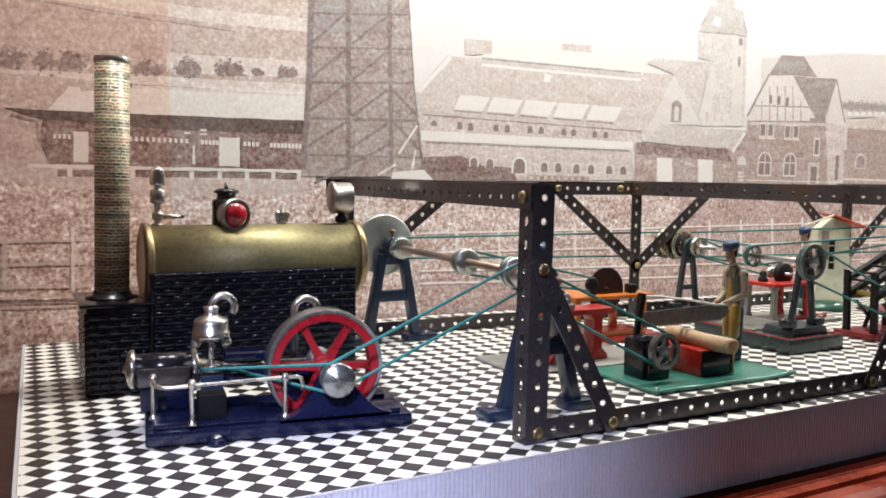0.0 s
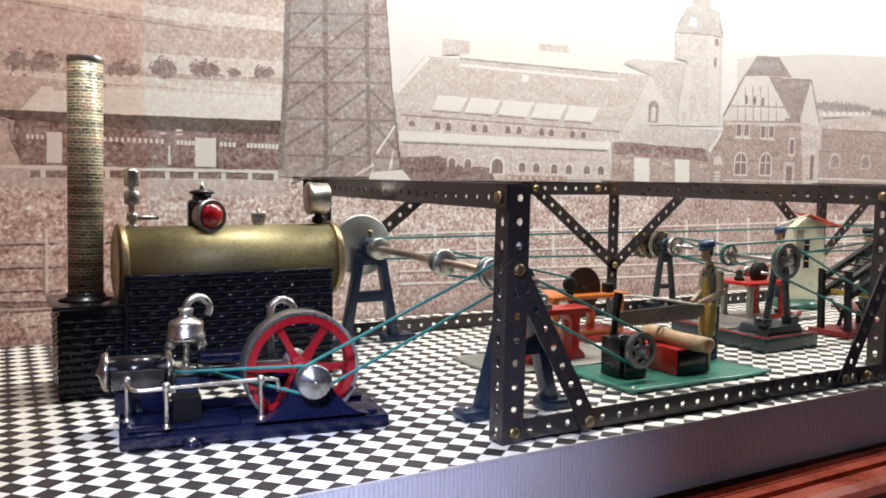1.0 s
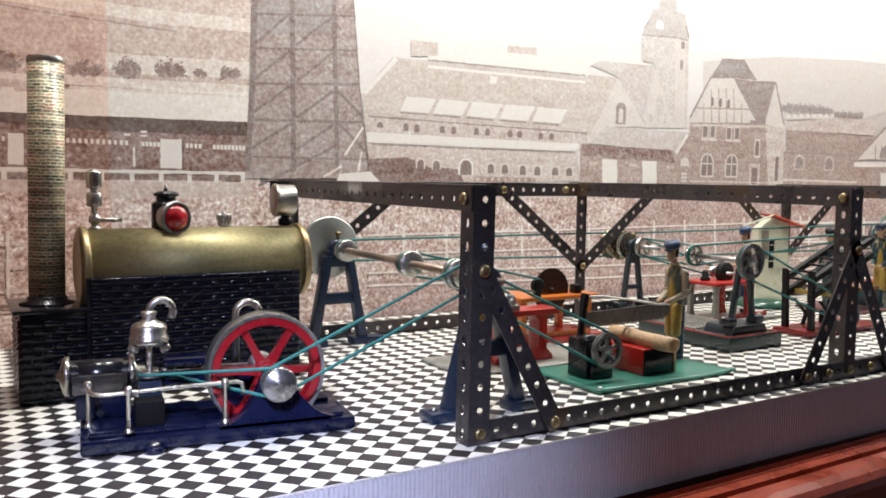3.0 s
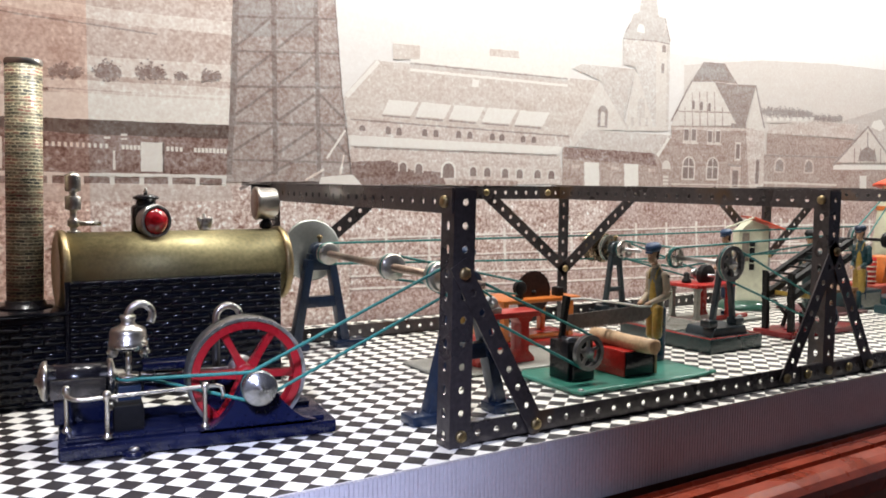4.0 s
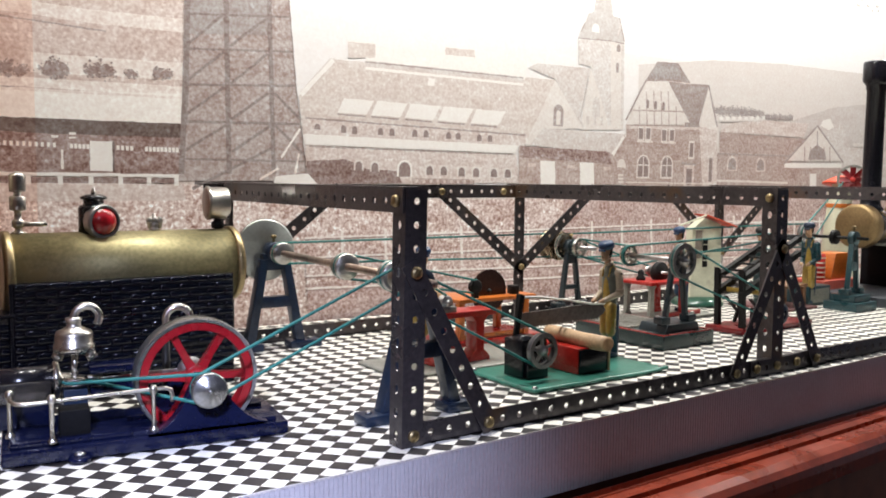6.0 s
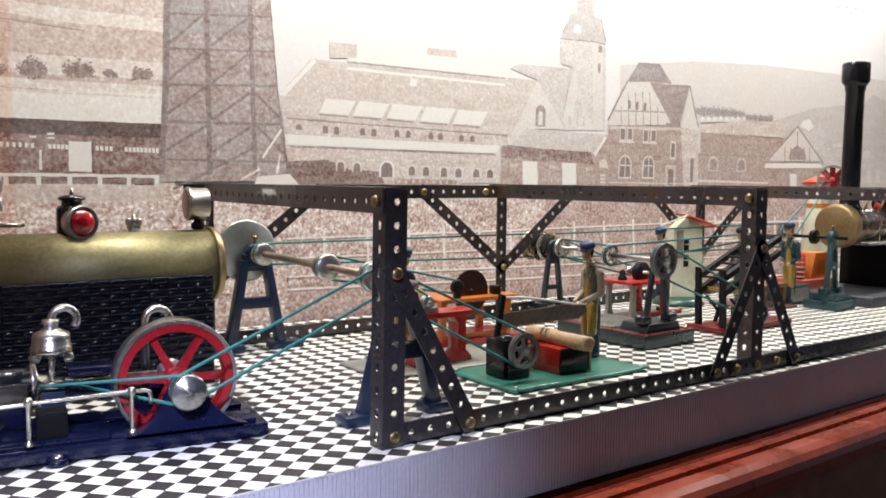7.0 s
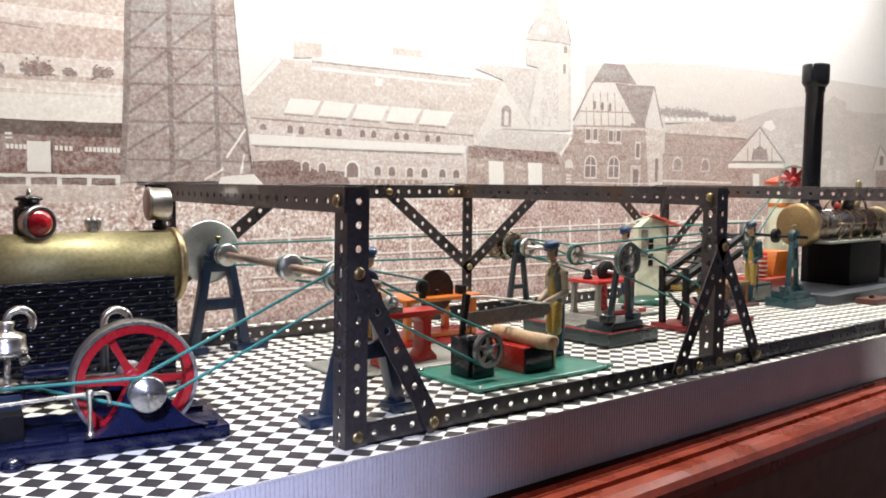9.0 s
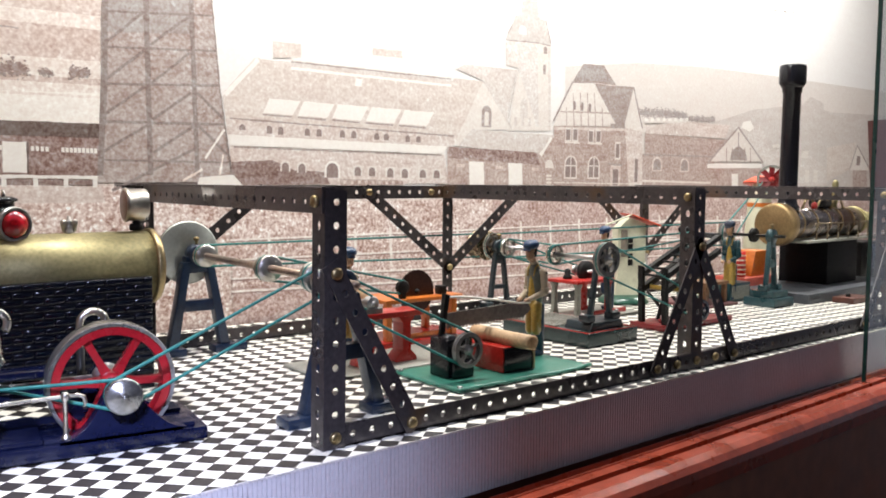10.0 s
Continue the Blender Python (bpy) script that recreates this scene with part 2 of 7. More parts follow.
def perforated(n, width, thick, m, bm=None, hole=0.0021, slot=1.0, plain=()):
    """A flat strip of n holed cells along x, its first hole at 0; the sheet lies in the plane of x and z, its face at y = 0, its back at y = thick."""
    mine = bmesh.new()
    ring = [(1, 0), (1, 1), (0, 1), (-1, 1), (-1, 0), (-1, -1), (0, -1), (1, -1)]
    inner = []
    for k in range(8):
        a = math.pi * k / 4
        inner.append((hole * slot * math.cos(a), hole * math.sin(a)))
    for i in range(n):
        cx = i * P
        outs, ins = [], []
        for y in (0.0, thick):
            outs.append([mine.verts.new((cx + u * P / 2, y, v * width / 2)) for u, v in ring])
            ins.append([mine.verts.new((cx + u, y, v)) for u, v in inner])
        for k in range(8):
            j = (k + 1) % 8
            for s in (0, 1):
                mine.faces.new((outs[s][k], outs[s][j], ins[s][j], ins[s][k]))
            mine.faces.new((ins[0][k], ins[0][j], ins[1][j], ins[1][k]))
            if ring[k][1] == ring[j][1] and ring[k][1] != 0 or (ring[k][0] == ring[j][0] == 1 and i == n - 1) or (ring[k][0] == ring[j][0] == -1 and i == 0):
                mine.faces.new((outs[0][k], outs[1][k], outs[1][j], outs[0][j]))
    bmesh.ops.remove_doubles(mine, verts=mine.verts, dist=1e-6)
    mine.transform(m)
    return merge(mine, bm)


def bolt(p, d, parent, mat=BRASS_DULL, r=0.0034):
    """A round-headed brass bolt with a slot."""
    bm = lathe([(r, 0), (r, 0.0010), (r * 0.92, 0.0017), (r * 0.55, 0.0022), (0, 0.0023)], p, d, 16)
    side = Vector(d).orthogonal().normalized()
    bar = bmesh.new()
    bmesh.ops.create_cube(bar, size=1, matrix=Matrix.Diagonal((r * 1.7, 0.0006, 0.0006, 1)))
    bar.transform(axis_pose(Vector(p) + Vector(d).normalized() * 0.0021, d) @ pose(0, 0, 0, 0, 0, 40))
    merge(bar, bm)
    return part("bolt", bm, mat, parent)


def curled(x0, y0, x1, y1, z, thick, seed, corner=None, nx=28, ny=18):
    """A thin sheet of tin that lies slightly uneven, its edges and one corner lifted."""
    rng_ = random.Random(seed)
    lift = [rng_.uniform(0.1, 0.6) for _ in range(4)]
    waves = [rng_.uniform(0, 6) for _ in range(4)]
    bm = bmesh.new()
    sides = []
    for top in (0, 1):
        grid = []
        for i in range(nx + 1):
            row = []
            for j in range(ny + 1):
                u, v = i / nx, j / ny
                x, y = x0 + (x1 - x0) * u, y0 + (y1 - y0) * v
                h = 0.0020 * (lift[0] * (1 - u) ** 6 + lift[1] * u ** 6 + lift[2] * (1 - v) ** 6 * (1 + 0.6 * math.sin(5 * u + waves[0])) + lift[3] * v ** 6)
                x += 0.0005 * math.sin(19 * v + waves[1]) * (u in (0, 1))
                y += 0.0005 * math.sin(17 * u + waves[2]) * (v in (0, 1))
                if corner:
                    d = math.hypot(x - corner[0], y - corner[1])
                    h += corner[2] * max(0, 1 - d / 0.022) ** 2
                row.append(bm.verts.new((x, y, z + h + thick * top)))
            grid.append(row)
        sides.append(grid)
        for i in range(nx):
            for j in range(ny):
                bm.faces.new((grid[i][j], grid[i + 1][j], grid[i + 1][j + 1], grid[i][j + 1]))
    rim = [(i, 0) for i in range(nx)] + [(nx, j) for j in range(ny)] + [(i, ny) for i in range(nx, 0, -1)] + [(0, j) for j in range(ny, 0, -1)]
    for (i, j), (k, l) in zip(rim, rim[1:] + rim[:1]):
        bm.faces.new((sides[0][i][j], sides[0][k][l], sides[1][k][l], sides[1][i][j]))
    smooth(bm, 40)
    return bm


# ---- setting ----
BX0, BX1, BY0, BY1 = -0.2475, 1.45, -0.0185, 0.402  # the display board
SKEW, LEAN = 0.014, 0.0535  # its front edge and its left edge are not quite square to the frame
MURAL_Y = 0.412

APRON = material("brown_wood_panel", (0.24, 0.100, 0.058), 0.45, 0.0, 0.25, scale=12, bump=0.1)
board = thing("floor", "display board covered with black and white chequered paper", "floor", kind="structure")
FRONT = [(BX0, BY0), (BX1, BY0 + SKEW * (BX1 - BX0))]
OUTLINE = FRONT + [(BX1, BY1), (BX0 + LEAN * (BY1 - BY0), BY1)]


def slab(outline, z0, z1, inset=0.0):
    """A flat sheet with the outline (x, y), from z0 to z1."""
    bm = prism([(x, y) for x, y in outline], z0, z1)
    bm.transform(Matrix(((1, 0, 0, 0), (0, 0, 1, inset), (0, 1, 0, 0), (0, 0, 0, 1))))
    return bm


part("paper", slab(OUTLINE, -0.0012, 0.0), PAPER, board, "cream sheet under the dark squares")
part("core", slab([(BX0 + 0.002, BY0), FRONT[1], (BX1, BY1 - 0.006), (OUTLINE[3][0] + 0.002, BY1 - 0.006)], -0.040, -0.0012, 0.004), EDGE, board)
# corrugated white edging along the front and the left side
bm = bmesh.new()
rib = 0.0026
n_rib = int((BX1 - BX0) / rib)
comb = ((0.0, 0.0), (0.72, 0.0), (0.78, 0.0008), (0.94, 0.0008))
rows = [[bm.verts.new((BX0 + (i + u) * rib, BY0 + v, z)) for i in range(n_rib) for u, v in comb] for z in (-0.0411, -0.0004)]
for i in range(n_rib * 4 - 1):
    bm.faces.new((rows[0][i], rows[0][i + 1], rows[1][i + 1], rows[1][i]))
bm.transform(Matrix.Translation((BX0, BY0, 0)) @ pose(0, 0, 0, 0, 0, math.degrees(math.atan(SKEW))) @ Matrix.Translation((-BX0, -BY0, 0)))
part("edging", bm, EDGE, board, "white ribbed plastic edging")
part("edging", slab([(BX0 - 0.002, BY0), (BX0 - 0.0002, BY0), (OUTLINE[3][0] - 0.0002, BY1), (OUTLINE[3][0] - 0.002, BY1)], -0.0411, 0.0006), EDGE, board, "white plastic edging")

case_floor = part("case_floor", box(-0.60, -0.0120, -0.060, 1.80, MURAL_Y, -0.0415), DARK_WOOD, None)
tagged(case_floor, "dark red wooden floor of the showcase", "floor", kind="structure")

sill = thing("window_sill", "mahogany sill with two sliding-door grooves", "sill", pose(0, -0.0050, 0, 0, 0, 1.6), kind="structure")
SILL_Z = -0.040
SECTION = [(-0.0150, -0.0050), (-0.0195, -0.0046), (-0.0200, -0.0006), (-0.0212, -0.0002), (-0.0220, -0.0030), (-0.0268, -0.0034), (-0.0274, -0.0004), (-0.0290, 0.0), (-0.0296, -0.0012), (-0.0304, -0.0012), (-0.0310, 0.0), (-0.0384, 0.0002),
           (-0.0389, -0.0060), (-0.0431, -0.0060), (-0.0437, 0.0), (-0.0530, 0.0002), (-0.0580, -0.0022), (-0.0608, -0.0060), (-0.0616, -0.0110), (-0.0610, -0.020), (-0.0150, -0.020)]
bm = bmesh.new()
ends = [[bm.verts.new((x, 1.085 * y, SILL_Z + z)) for y, z in SECTION] for x in (-1.2, 2.4)]
for i in range(len(SECTION)):
    j = (i + 1) % len(SECTION)
    bm.faces.new((ends[0][i], ends[1][i], ends[1][j], ends[0][j]))
part("moulding", bm, WOOD, sill, "polished grooved mahogany moulding")
part("apron", box(-1.2, -0.0650, -0.60, 2.4, -0.0450, SILL_Z - 0.0195), APRON, sill, "dark mahogany apron panel")

mural = thing("backdrop", "sepia photo mural of an old mine with station buildings", "mural", kind="structure")
part("panel", box(-0.60, MURAL_Y, -0.047, 1.80, MURAL_Y + 0.02, 0.80), ROOM, mural)
part("trim", box(-0.60, MURAL_Y - 0.003, -0.0475, 1.80, MURAL_Y - 0.0002, -0.0445), EDGE, mural, "pale strip along the foot of the mural")

ceiling = part("ceiling", box(-0.62, -0.06, 0.80, 1.82, 0.47, 0.83), LID, None)
tagged(ceiling, "pale painted lid of the showcase", "ceiling", kind="structure")
for name, x0, x1 in (("wall_west", -0.302, -0.274), ("wall_east", 1.80, 1.82)):
    tagged(part(name, box(x0, -0.06, -0.06, x1, 0.47, 0.80), PLASTER, None), "dark wooden end of the showcase", "wall", kind="structure")
for name, dims in (("wall_north", (-4, 2.2, -1.0, 5, 2.3, 2.4)), ("wall_south", (-4, -3.1, -1.0, 5, -3.0, 2.4))):
    tagged(part(name, box(*dims), ROOM, None), "grey museum wall in the dark", "wall", kind="structure")
tagged(part("ground", box(-4, -3, -1.1, 5, 2.2, -1.0), DARK_WOOD, None), "dark wooden museum floor", "floor", kind="structure")


# ---- the frame of perforated girders ----
H = P / 2
DEEP = 24 * P + P  # depth of the frame
frame_thing = thing("girder_frame", "dark perforated metal frame bolted over the toy workshop", "frame")
TH = 0.0011


def girder(m, n, name="girder", face=0.0127, flange=0.0127, top=False):
    """An angle girder along x, n holes: a face in x-z (its outside at y = 0, z from 0 up), and a flange along y at its top or foot."""
    bm = perforated(n, face, TH, Matrix.Translation((H, 0, face / 2)))
    perforated(n, flange, TH, Matrix.Translation((H, flange / 2, face if top else TH)) @ pose(0, 0, 0, -90, 0, 0), bm)
    bm.transform(m)
    return part(name, bm, GIRDER, frame_thing)


def strip(p0, p1, n, name="brace"):
    """A flat strip with its outer holes at p0 and p1 (x, z in the plane y)."""
    a, b = Vector(p0), Vector(p1)
    d = (b - a).normalized()
    bm = perforated(n, 0.0118, 0.0009, Matrix.Translation(a) @ pose(0, 0, 0, 0, -math.degrees(math.atan2(d.z, d.x)), 0))
    return part(name, bm, GIRDER, frame_thing)


def post(x, y, lean=0.0, back=False):
    """An upright of eleven holes with its corner at (x, y): a face towards the front, a flange on its left, or on its right for those at the back."""
    bm = perforated(11, 0.0127, TH, pose(x + H, y, H, 0, -90, 0))
    perforated(11, 0.0127, TH, pose(x + (P - TH if back else 0), y + H, H, 0, -90, 0) @ pose(0, 0, 0, 90, 0, 0), bm, slot=1.35)
    bm.transform(Matrix.Translation((x, y, 0)) @ pose(0, 0, 0, 0, lean, 0) @ Matrix.Translation((-x, -y, 0)))
    return part("post", bm, GIRDER, frame_thing)


PITCHES = (0, 26, 52)
for k in PITCHES:
    x = k * P
    post(x, 0.0, 0.8 if k == 0 else 0.0)
    post(x + P if k == 0 else x, DEEP - P, back=True)
    # the beam over them, from front to back
    bm = perforated(25, 0.0127, TH, pose(x - TH, H, 10 * P + H, 0, 0, 90) @ Matrix.Diagonal((1, -1, 1, 1)))
    perforated(25, 0.0127, TH, pose(x - TH + H, H, 0.1397 + TH * 0.2, 0, 0, 90) @ pose(0, 0, 0, 90, 0, 0), bm)
    if k == 0:
        bm.transform(pose(0, 0, 0, 0, 0, -2.4))
    part("beam", bm, GIRDER, frame_thing)
    bolt((x - TH, H, H + 10 * P), (-1, 0, 0), frame_thing)
# front sill girders with a joint plate
girder(Matrix.Translation((0, 0.0013, 0)), 49, "girder")
girder(Matrix.Translation((25 * P, 0.0026, 0)), 40, "girder")
part("joint_plate", perforated(5, 0.0118, 0.001, Matrix.Translation((H + 24 * P, 0.0001, H))), GIRDER, frame_thing)
for k in (0, 4, 22, 24, 26, 28, 30, 48, 52):
    bolt((H + k * P, -0.0011 if k in (4, 22, 30, 48) else 0.0, H), (0, -1, 0), frame_thing)
# back girders, low and high
girder(Matrix.Translation((0, DEEP, 0)), 70)
girder(Matrix.Translation((0, DEEP - P - 0.0012, 0.127)), 70, top=True)
for k, way in ((0, 1), (26, -1), (26, 1), (52, -1), (52, 1)):
    x, xb = H + k * P, H + max(k, 1) * P
    strip((x, -0.0011, H + 7 * P), (x + way * 4 * P, -0.0011, H), 9) if k != 0 or way > 0 else None
    strip((xb, DEEP - P - 0.0024, 0.055), (xb + way * 8 * P, DEEP - P - 0.0024, H + 10 * P), 11)
for k in (0, 26, 52):
    bolt((H + k * P, -0.0020, H + 7 * P), (0, -1, 0), frame_thing)
    bolt((H + max(k, 1) * P, DEEP - P - 0.0034, 0.055), (0, -1, 0), frame_thing)
for k in (9, 18, 24, 34, 44, 60):
    bolt((H + k * P, DEEP - P - 0.0034, H + 10 * P), (0, -1, 0), frame_thing)



# ---- the print on the mural: sepia tones as (red, green, blue, grain) ----
SKY, HILL_FAR, HILL_NEAR = (0.85, 0.82, 0.785, 0.04), (0.72, 0.64, 0.57, 0.10), (0.62, 0.535, 0.475, 0.2)
FIELD, FIELD_PALE, EARTH, TREE, TREE_FAR = (0.68, 0.50, 0.41, 0.45), (0.82, 0.70, 0.60, 0.3), (0.33, 0.205, 0.17, 0.9), (0.40, 0.275, 0.235, 0.7), (0.42, 0.34, 0.31, 0.3)
GROUND_MID, GROUND_RED = (0.72, 0.50, 0.42, 1.1), (0.60, 0.375, 0.315, 1.0)
GROUND, GROUND_PALE, FENCE = (0.74, 0.53, 0.445, 1.1), (0.72, 0.57, 0.49, 0.4), (0.90, 0.81, 0.73, 0.25)
ROOF_PALE, ROOF, ROOF_DARK, ROOF_FAINT = (0.88, 0.81, 0.71, 0.15), (0.68, 0.565, 0.48, 0.30), (0.40, 0.30, 0.26, 0.5), (0.66, 0.575, 0.51, 0.3)
BRICK, BRICK_DARK, SHADOW_INK = (0.50, 0.345, 0.28, 0.6), (0.36, 0.21, 0.17, 1.1), (0.19, 0.125, 0.10, 0.8)
WALL_PALE, WALL_WHITE, CHALK, WINDOW = (0.68, 0.55, 0.475, 0.42), (0.74, 0.66, 0.58, 0.15), (0.84, 0.79, 0.71, 0.06), (0.31, 0.205, 0.175, 0.4)
STEEL_INK, STEEL_DIM, STEEL_DARK, TOWER = (0.46, 0.345, 0.30, 0.6), (0.40, 0.33, 0.30, 0.45), (0.31, 0.23, 0.20, 0.6), (0.68, 0.61, 0.55, 0.3)
SPIRE, GLOW_PALE = (0.58, 0.52, 0.47, 0.25), (0.82, 0.775, 0.73, 0.05)
FENCE_SHADE = (0.42, 0.255, 0.21, 0.6)
RED_REFLECTION = (0.22, 0.06, 0.05, 0.3)
print_verts, print_faces, print_inks, print_parts = [], [], [], []
print_layer = [0, 1.0]
_rng = random.Random(5)


def section(label):
    """What follows is printed as a part of its own."""
    print_parts.append((label, len(print_faces)))


def hung(x, z):
    """Where a point of the print comes to lie on the wall: the sheet hangs slightly askew and stretched."""
    w = 1 +0.0000289 * x -0.0000231 * z
    return (0.97155 * x -0.00027 * z +9.549) / w, (0.00261 * x +0.95114 * z +9.869) / w


def ink(tone, *points):
    """A flat area of the print with slightly ragged edges, in millimetres across and up."""
    print_layer[0] += print_layer[1]
    y = MURAL_Y - 0.0001 - 0.000001 * print_layer[0]
    first = len(print_verts)
    ragged = []
    for (x0, z0), (x1, z1) in zip(points, points[1:] + points[:1]):
        n = min(int(math.hypot(x1 - x0, z1 - z0) / 5.0), 60)
        ragged.append((x0, z0))
        for i in range(1, n):
            ragged.append((x0 + (x1 - x0) * i / n + _rng.uniform(-0.35, 0.35), z0 + (z1 - z0) * i / n + _rng.uniform(-0.35, 0.35)))
    points = [hung(x, z) for x, z in ragged]
    print_verts.extend((x / 1000, y, z / 1000) for x, z in points)
    print_faces.append(tuple(range(first, first + len(points))))
    print_inks.append(tone)


def stroke(tone, width, *points):
    for (x0, z0), (x1, z1) in zip(points, points[1:]):
        n = math.hypot(x1 - x0, z1 - z0) or 1
        u, v = -(z1 - z0) / n * width / 2, (x1 - x0) / n * width / 2
        ink(tone, (x0 + u, z0 + v), (x1 + u, z1 + v), (x1 - u, z1 - v), (x0 - u, z0 - v))


def panes(tone, n, a, b, w, h, arch=0):
    """A row of n windows or slats from a to b."""
    for i in range(n):
        f = i / max(n - 1, 1)
        x, z = a[0] + (b[0] - a[0]) * f, a[1] + (b[1] - a[1]) * f
        top = [(x + w / 2, z + h / 2), (x - w / 2, z + h / 2)]
        if arch:
            top = [(x + w / 2 * math.cos(k * math.pi / 6), z + h / 2 - w / 2 + w / 2 * math.sin(k * math.pi / 6)) for k in range(7)]
        ink(tone, (x - w / 2, z - h / 2), (x + w / 2, z - h / 2), *top)


def bush(tone, a, b, h):
    """A ragged row of small trees made of many flecks."""
    print_layer[1] = 0.12
    crowns = max(1, round(abs(b[0] - a[0]) / (h * 0.55)))
    for k in range(crowns):
        x = a[0] + (b[0] - a[0]) * (k + _rng.uniform(0.2, 0.8)) / crowns
        z, r = a[1] + (b[1] - a[1]) * k / crowns, h * _rng.uniform(0.32, 0.55)
        for _ in range(110):
            u, v = _rng.gauss(0, 0.42), _rng.gauss(0, 0.42)
            f = r * _rng.uniform(0.10, 0.26)
            ink(tone, *[(x + r * u + f * _rng.uniform(0.4, 1.2) * math.cos(q * 1.05), z + r * (0.75 + v) + f * _rng.uniform(0.4, 1.2) * math.sin(q * 1.05)) for q in range(6)])
    print_layer[1] = 1.0


section("hillside on the left")
ink(FIELD, (-276.6, 332.3), (20.2, 375.9), (21.1, 127.4), (-283.9, 125.2))
ink(FIELD_PALE, (-277.9, 296.2), (-211.5, 284.1), (-143, 280.8), (-67.9, 278.1), (15.9, 279.1), (15.8, 291.7), (-67.8, 290.1), (-142.8, 292.2), (-189, 297.6), (-253.2, 308.4))
ink(FIELD_PALE, (-119.2, 247.8), (11.9, 250.2), (12, 233.7), (-119.5, 231))
stroke(STEEL_INK, 1.4, (-228.8, 282.7), (-166.6, 277.3), (-103.9, 274.6), (-57.4, 272.3))
ink(FIELD_PALE, (-280.5, 222.3), (-255.9, 223.1), (-144, 225.7), (12, 228.2), (12, 218.2), (-144.1, 218.2), (-256, 220.3), (-280.6, 218.6))
bush(TREE, (-268.2, 225.5), (-235.6, 226.5), 16.8)
bush(TREE, (-221.8, 226.1), (-188.4, 227.5), 21.1)
bush(TREE, (-151.1, 227.7), (-119.5, 228.9), 13)
bush(TREE, (-110.5, 229.1), (-93.3, 229.7), 17.5)
bush(TREE, (-76.7, 231.9), (-51.2, 232.7), 14.7)
bush(TREE, (-38.7, 233.5), (-30.5, 233.5), 7.5)
bush(TREE, (-13.8, 234.2), (-1.3, 234.5), 11.9)
stroke(EARTH, 2, (-153.7, 216.5), (-117.2, 215.8))
section("long shed with a pale roof")
ink(ROOF_PALE, (-217, 191.2), (-201, 210.6), (-191.9, 211.7), (-190.2, 208.3), (-156.1, 213.4), (12, 221.5), (9.2, 192.5), (-154.2, 189.3))
ink(ROOF_PALE, (-201.9, 207.6), (-200.9, 212.1), (-191.5, 212.2), (-191.1, 207.3))
ink(FIELD_PALE, (-148.9, 216.8), (12, 218.2), (12, 216), (-149, 214.3))
ink(SHADOW_INK, (-250.6, 191.5), (-216.2, 190.8), (9.2, 192.5), (8, 177.9), (-120.2, 177.5), (-218.6, 182.4), (-231.6, 185.7))
ink(BRICK_DARK, (-220.8, 183.3), (-120.2, 178.5), (8, 179.1), (6.9, 143.1), (-215.2, 143.4), (-223.5, 164.8))
stroke(STEEL_INK, 1.9, (-244.5, 185.6), (-225.2, 181.7), (-223.5, 164.8))
panes(CHALK, 4, (-211.9, 169.1), (-200.7, 169), 2.2, 3.9, 0)
panes(CHALK, 11, (-151.2, 169.2), (-102.7, 168.7), 2.4, 4.1, 0)
panes(CHALK, 5, (-88.8, 168.1), (-75.1, 168), 2.6, 4.2, 0)
panes(CHALK, 4, (-49.4, 167.8), (-37.3, 167.6), 2.8, 4.3, 0)
panes(CHALK, 9, (-24, 167.4), (4.6, 167.2), 2.8, 4.5, 0)
ink(CHALK, (-197.4, 174), (-185.5, 174), (-186.1, 147), (-198, 147.3))
ink(CHALK, (-73.5, 173.4), (-54.3, 173.5), (-54.4, 145.9), (-73.7, 146.1))
stroke(SHADOW_INK, 1.6, (-53.2, 173.6), (-53.3, 145.4))
stroke(CHALK, 2.2, (-96.6, 164.7), (-96.8, 147.3))
stroke(CHALK, 2.1, (-105.1, 176), (-99.5, 176.2))
stroke(CHALK, 2.1, (-90.7, 179.1), (-85, 179.4))
stroke(CHALK, 1.5, (-90.8, 175.4), (-85, 175.7))
ink(GROUND, (-283.7, 130.9), (151.7, 135.7), (156.6, -105.1), (-290.3, -53.7))
ink(GROUND_PALE, (-283.3, 143.1), (-210.7, 144.5), (-145.5, 136.5), (9.3, 134.1), (12.3, 118.8), (-145.9, 118.4), (-283.6, 134.6))
ink(EARTH, (-210.8, 140.6), (3.4, 140.2), (3.4, 135.2), (-211, 134.6))
stroke(CHALK, 3, (-232.8, 143.6), (-155.1, 143), (6.3, 142.5))
panes(CHALK, 9, (-201, 138.2), (3.4, 137.4), 4.1, 8.5, 0)
panes(GROUND_PALE, 8, (-213.3, 131.6), (-13.8, 131.6), 10.7, 3.5, 0)
section("lattice headframe")
ink(STEEL_INK, (17.8, 380.9), (114.5, 395.4), (141.4, 139.2), (5.8, 137.5))
ink(STEEL_DIM, (17.8, 380.9), (98.1, 393), (101.5, 285.9), (16.5, 278.1))
stroke(STEEL_DARK, 5.8, (18.4, 381), (13.7, 228.3), (8.1, 144.3))
stroke(STEEL_DARK, 5.4, (53.5, 386.3), (55.5, 145.1))
stroke(STEEL_DARK, 5, (96.8, 392.8), (102.9, 145.9))
stroke(STEEL_DARK, 3.3, (114.5, 395.4), (128.2, 235.7), (139.9, 146.5))
stroke(STEEL_DARK, 2.3, (12, 229.8), (129.5, 237.5))
stroke(STEEL_DARK, 2.7, (9.7, 194.8), (134.9, 198.1))
stroke(STEEL_DARK, 2.2, (8.1, 158.9), (139, 159.2))
stroke(STEEL_DARK, 2.2, (14.8, 264.2), (124.3, 271.7))
stroke(STEEL_DARK, 2.2, (15.8, 297.1), (119.8, 306.1))
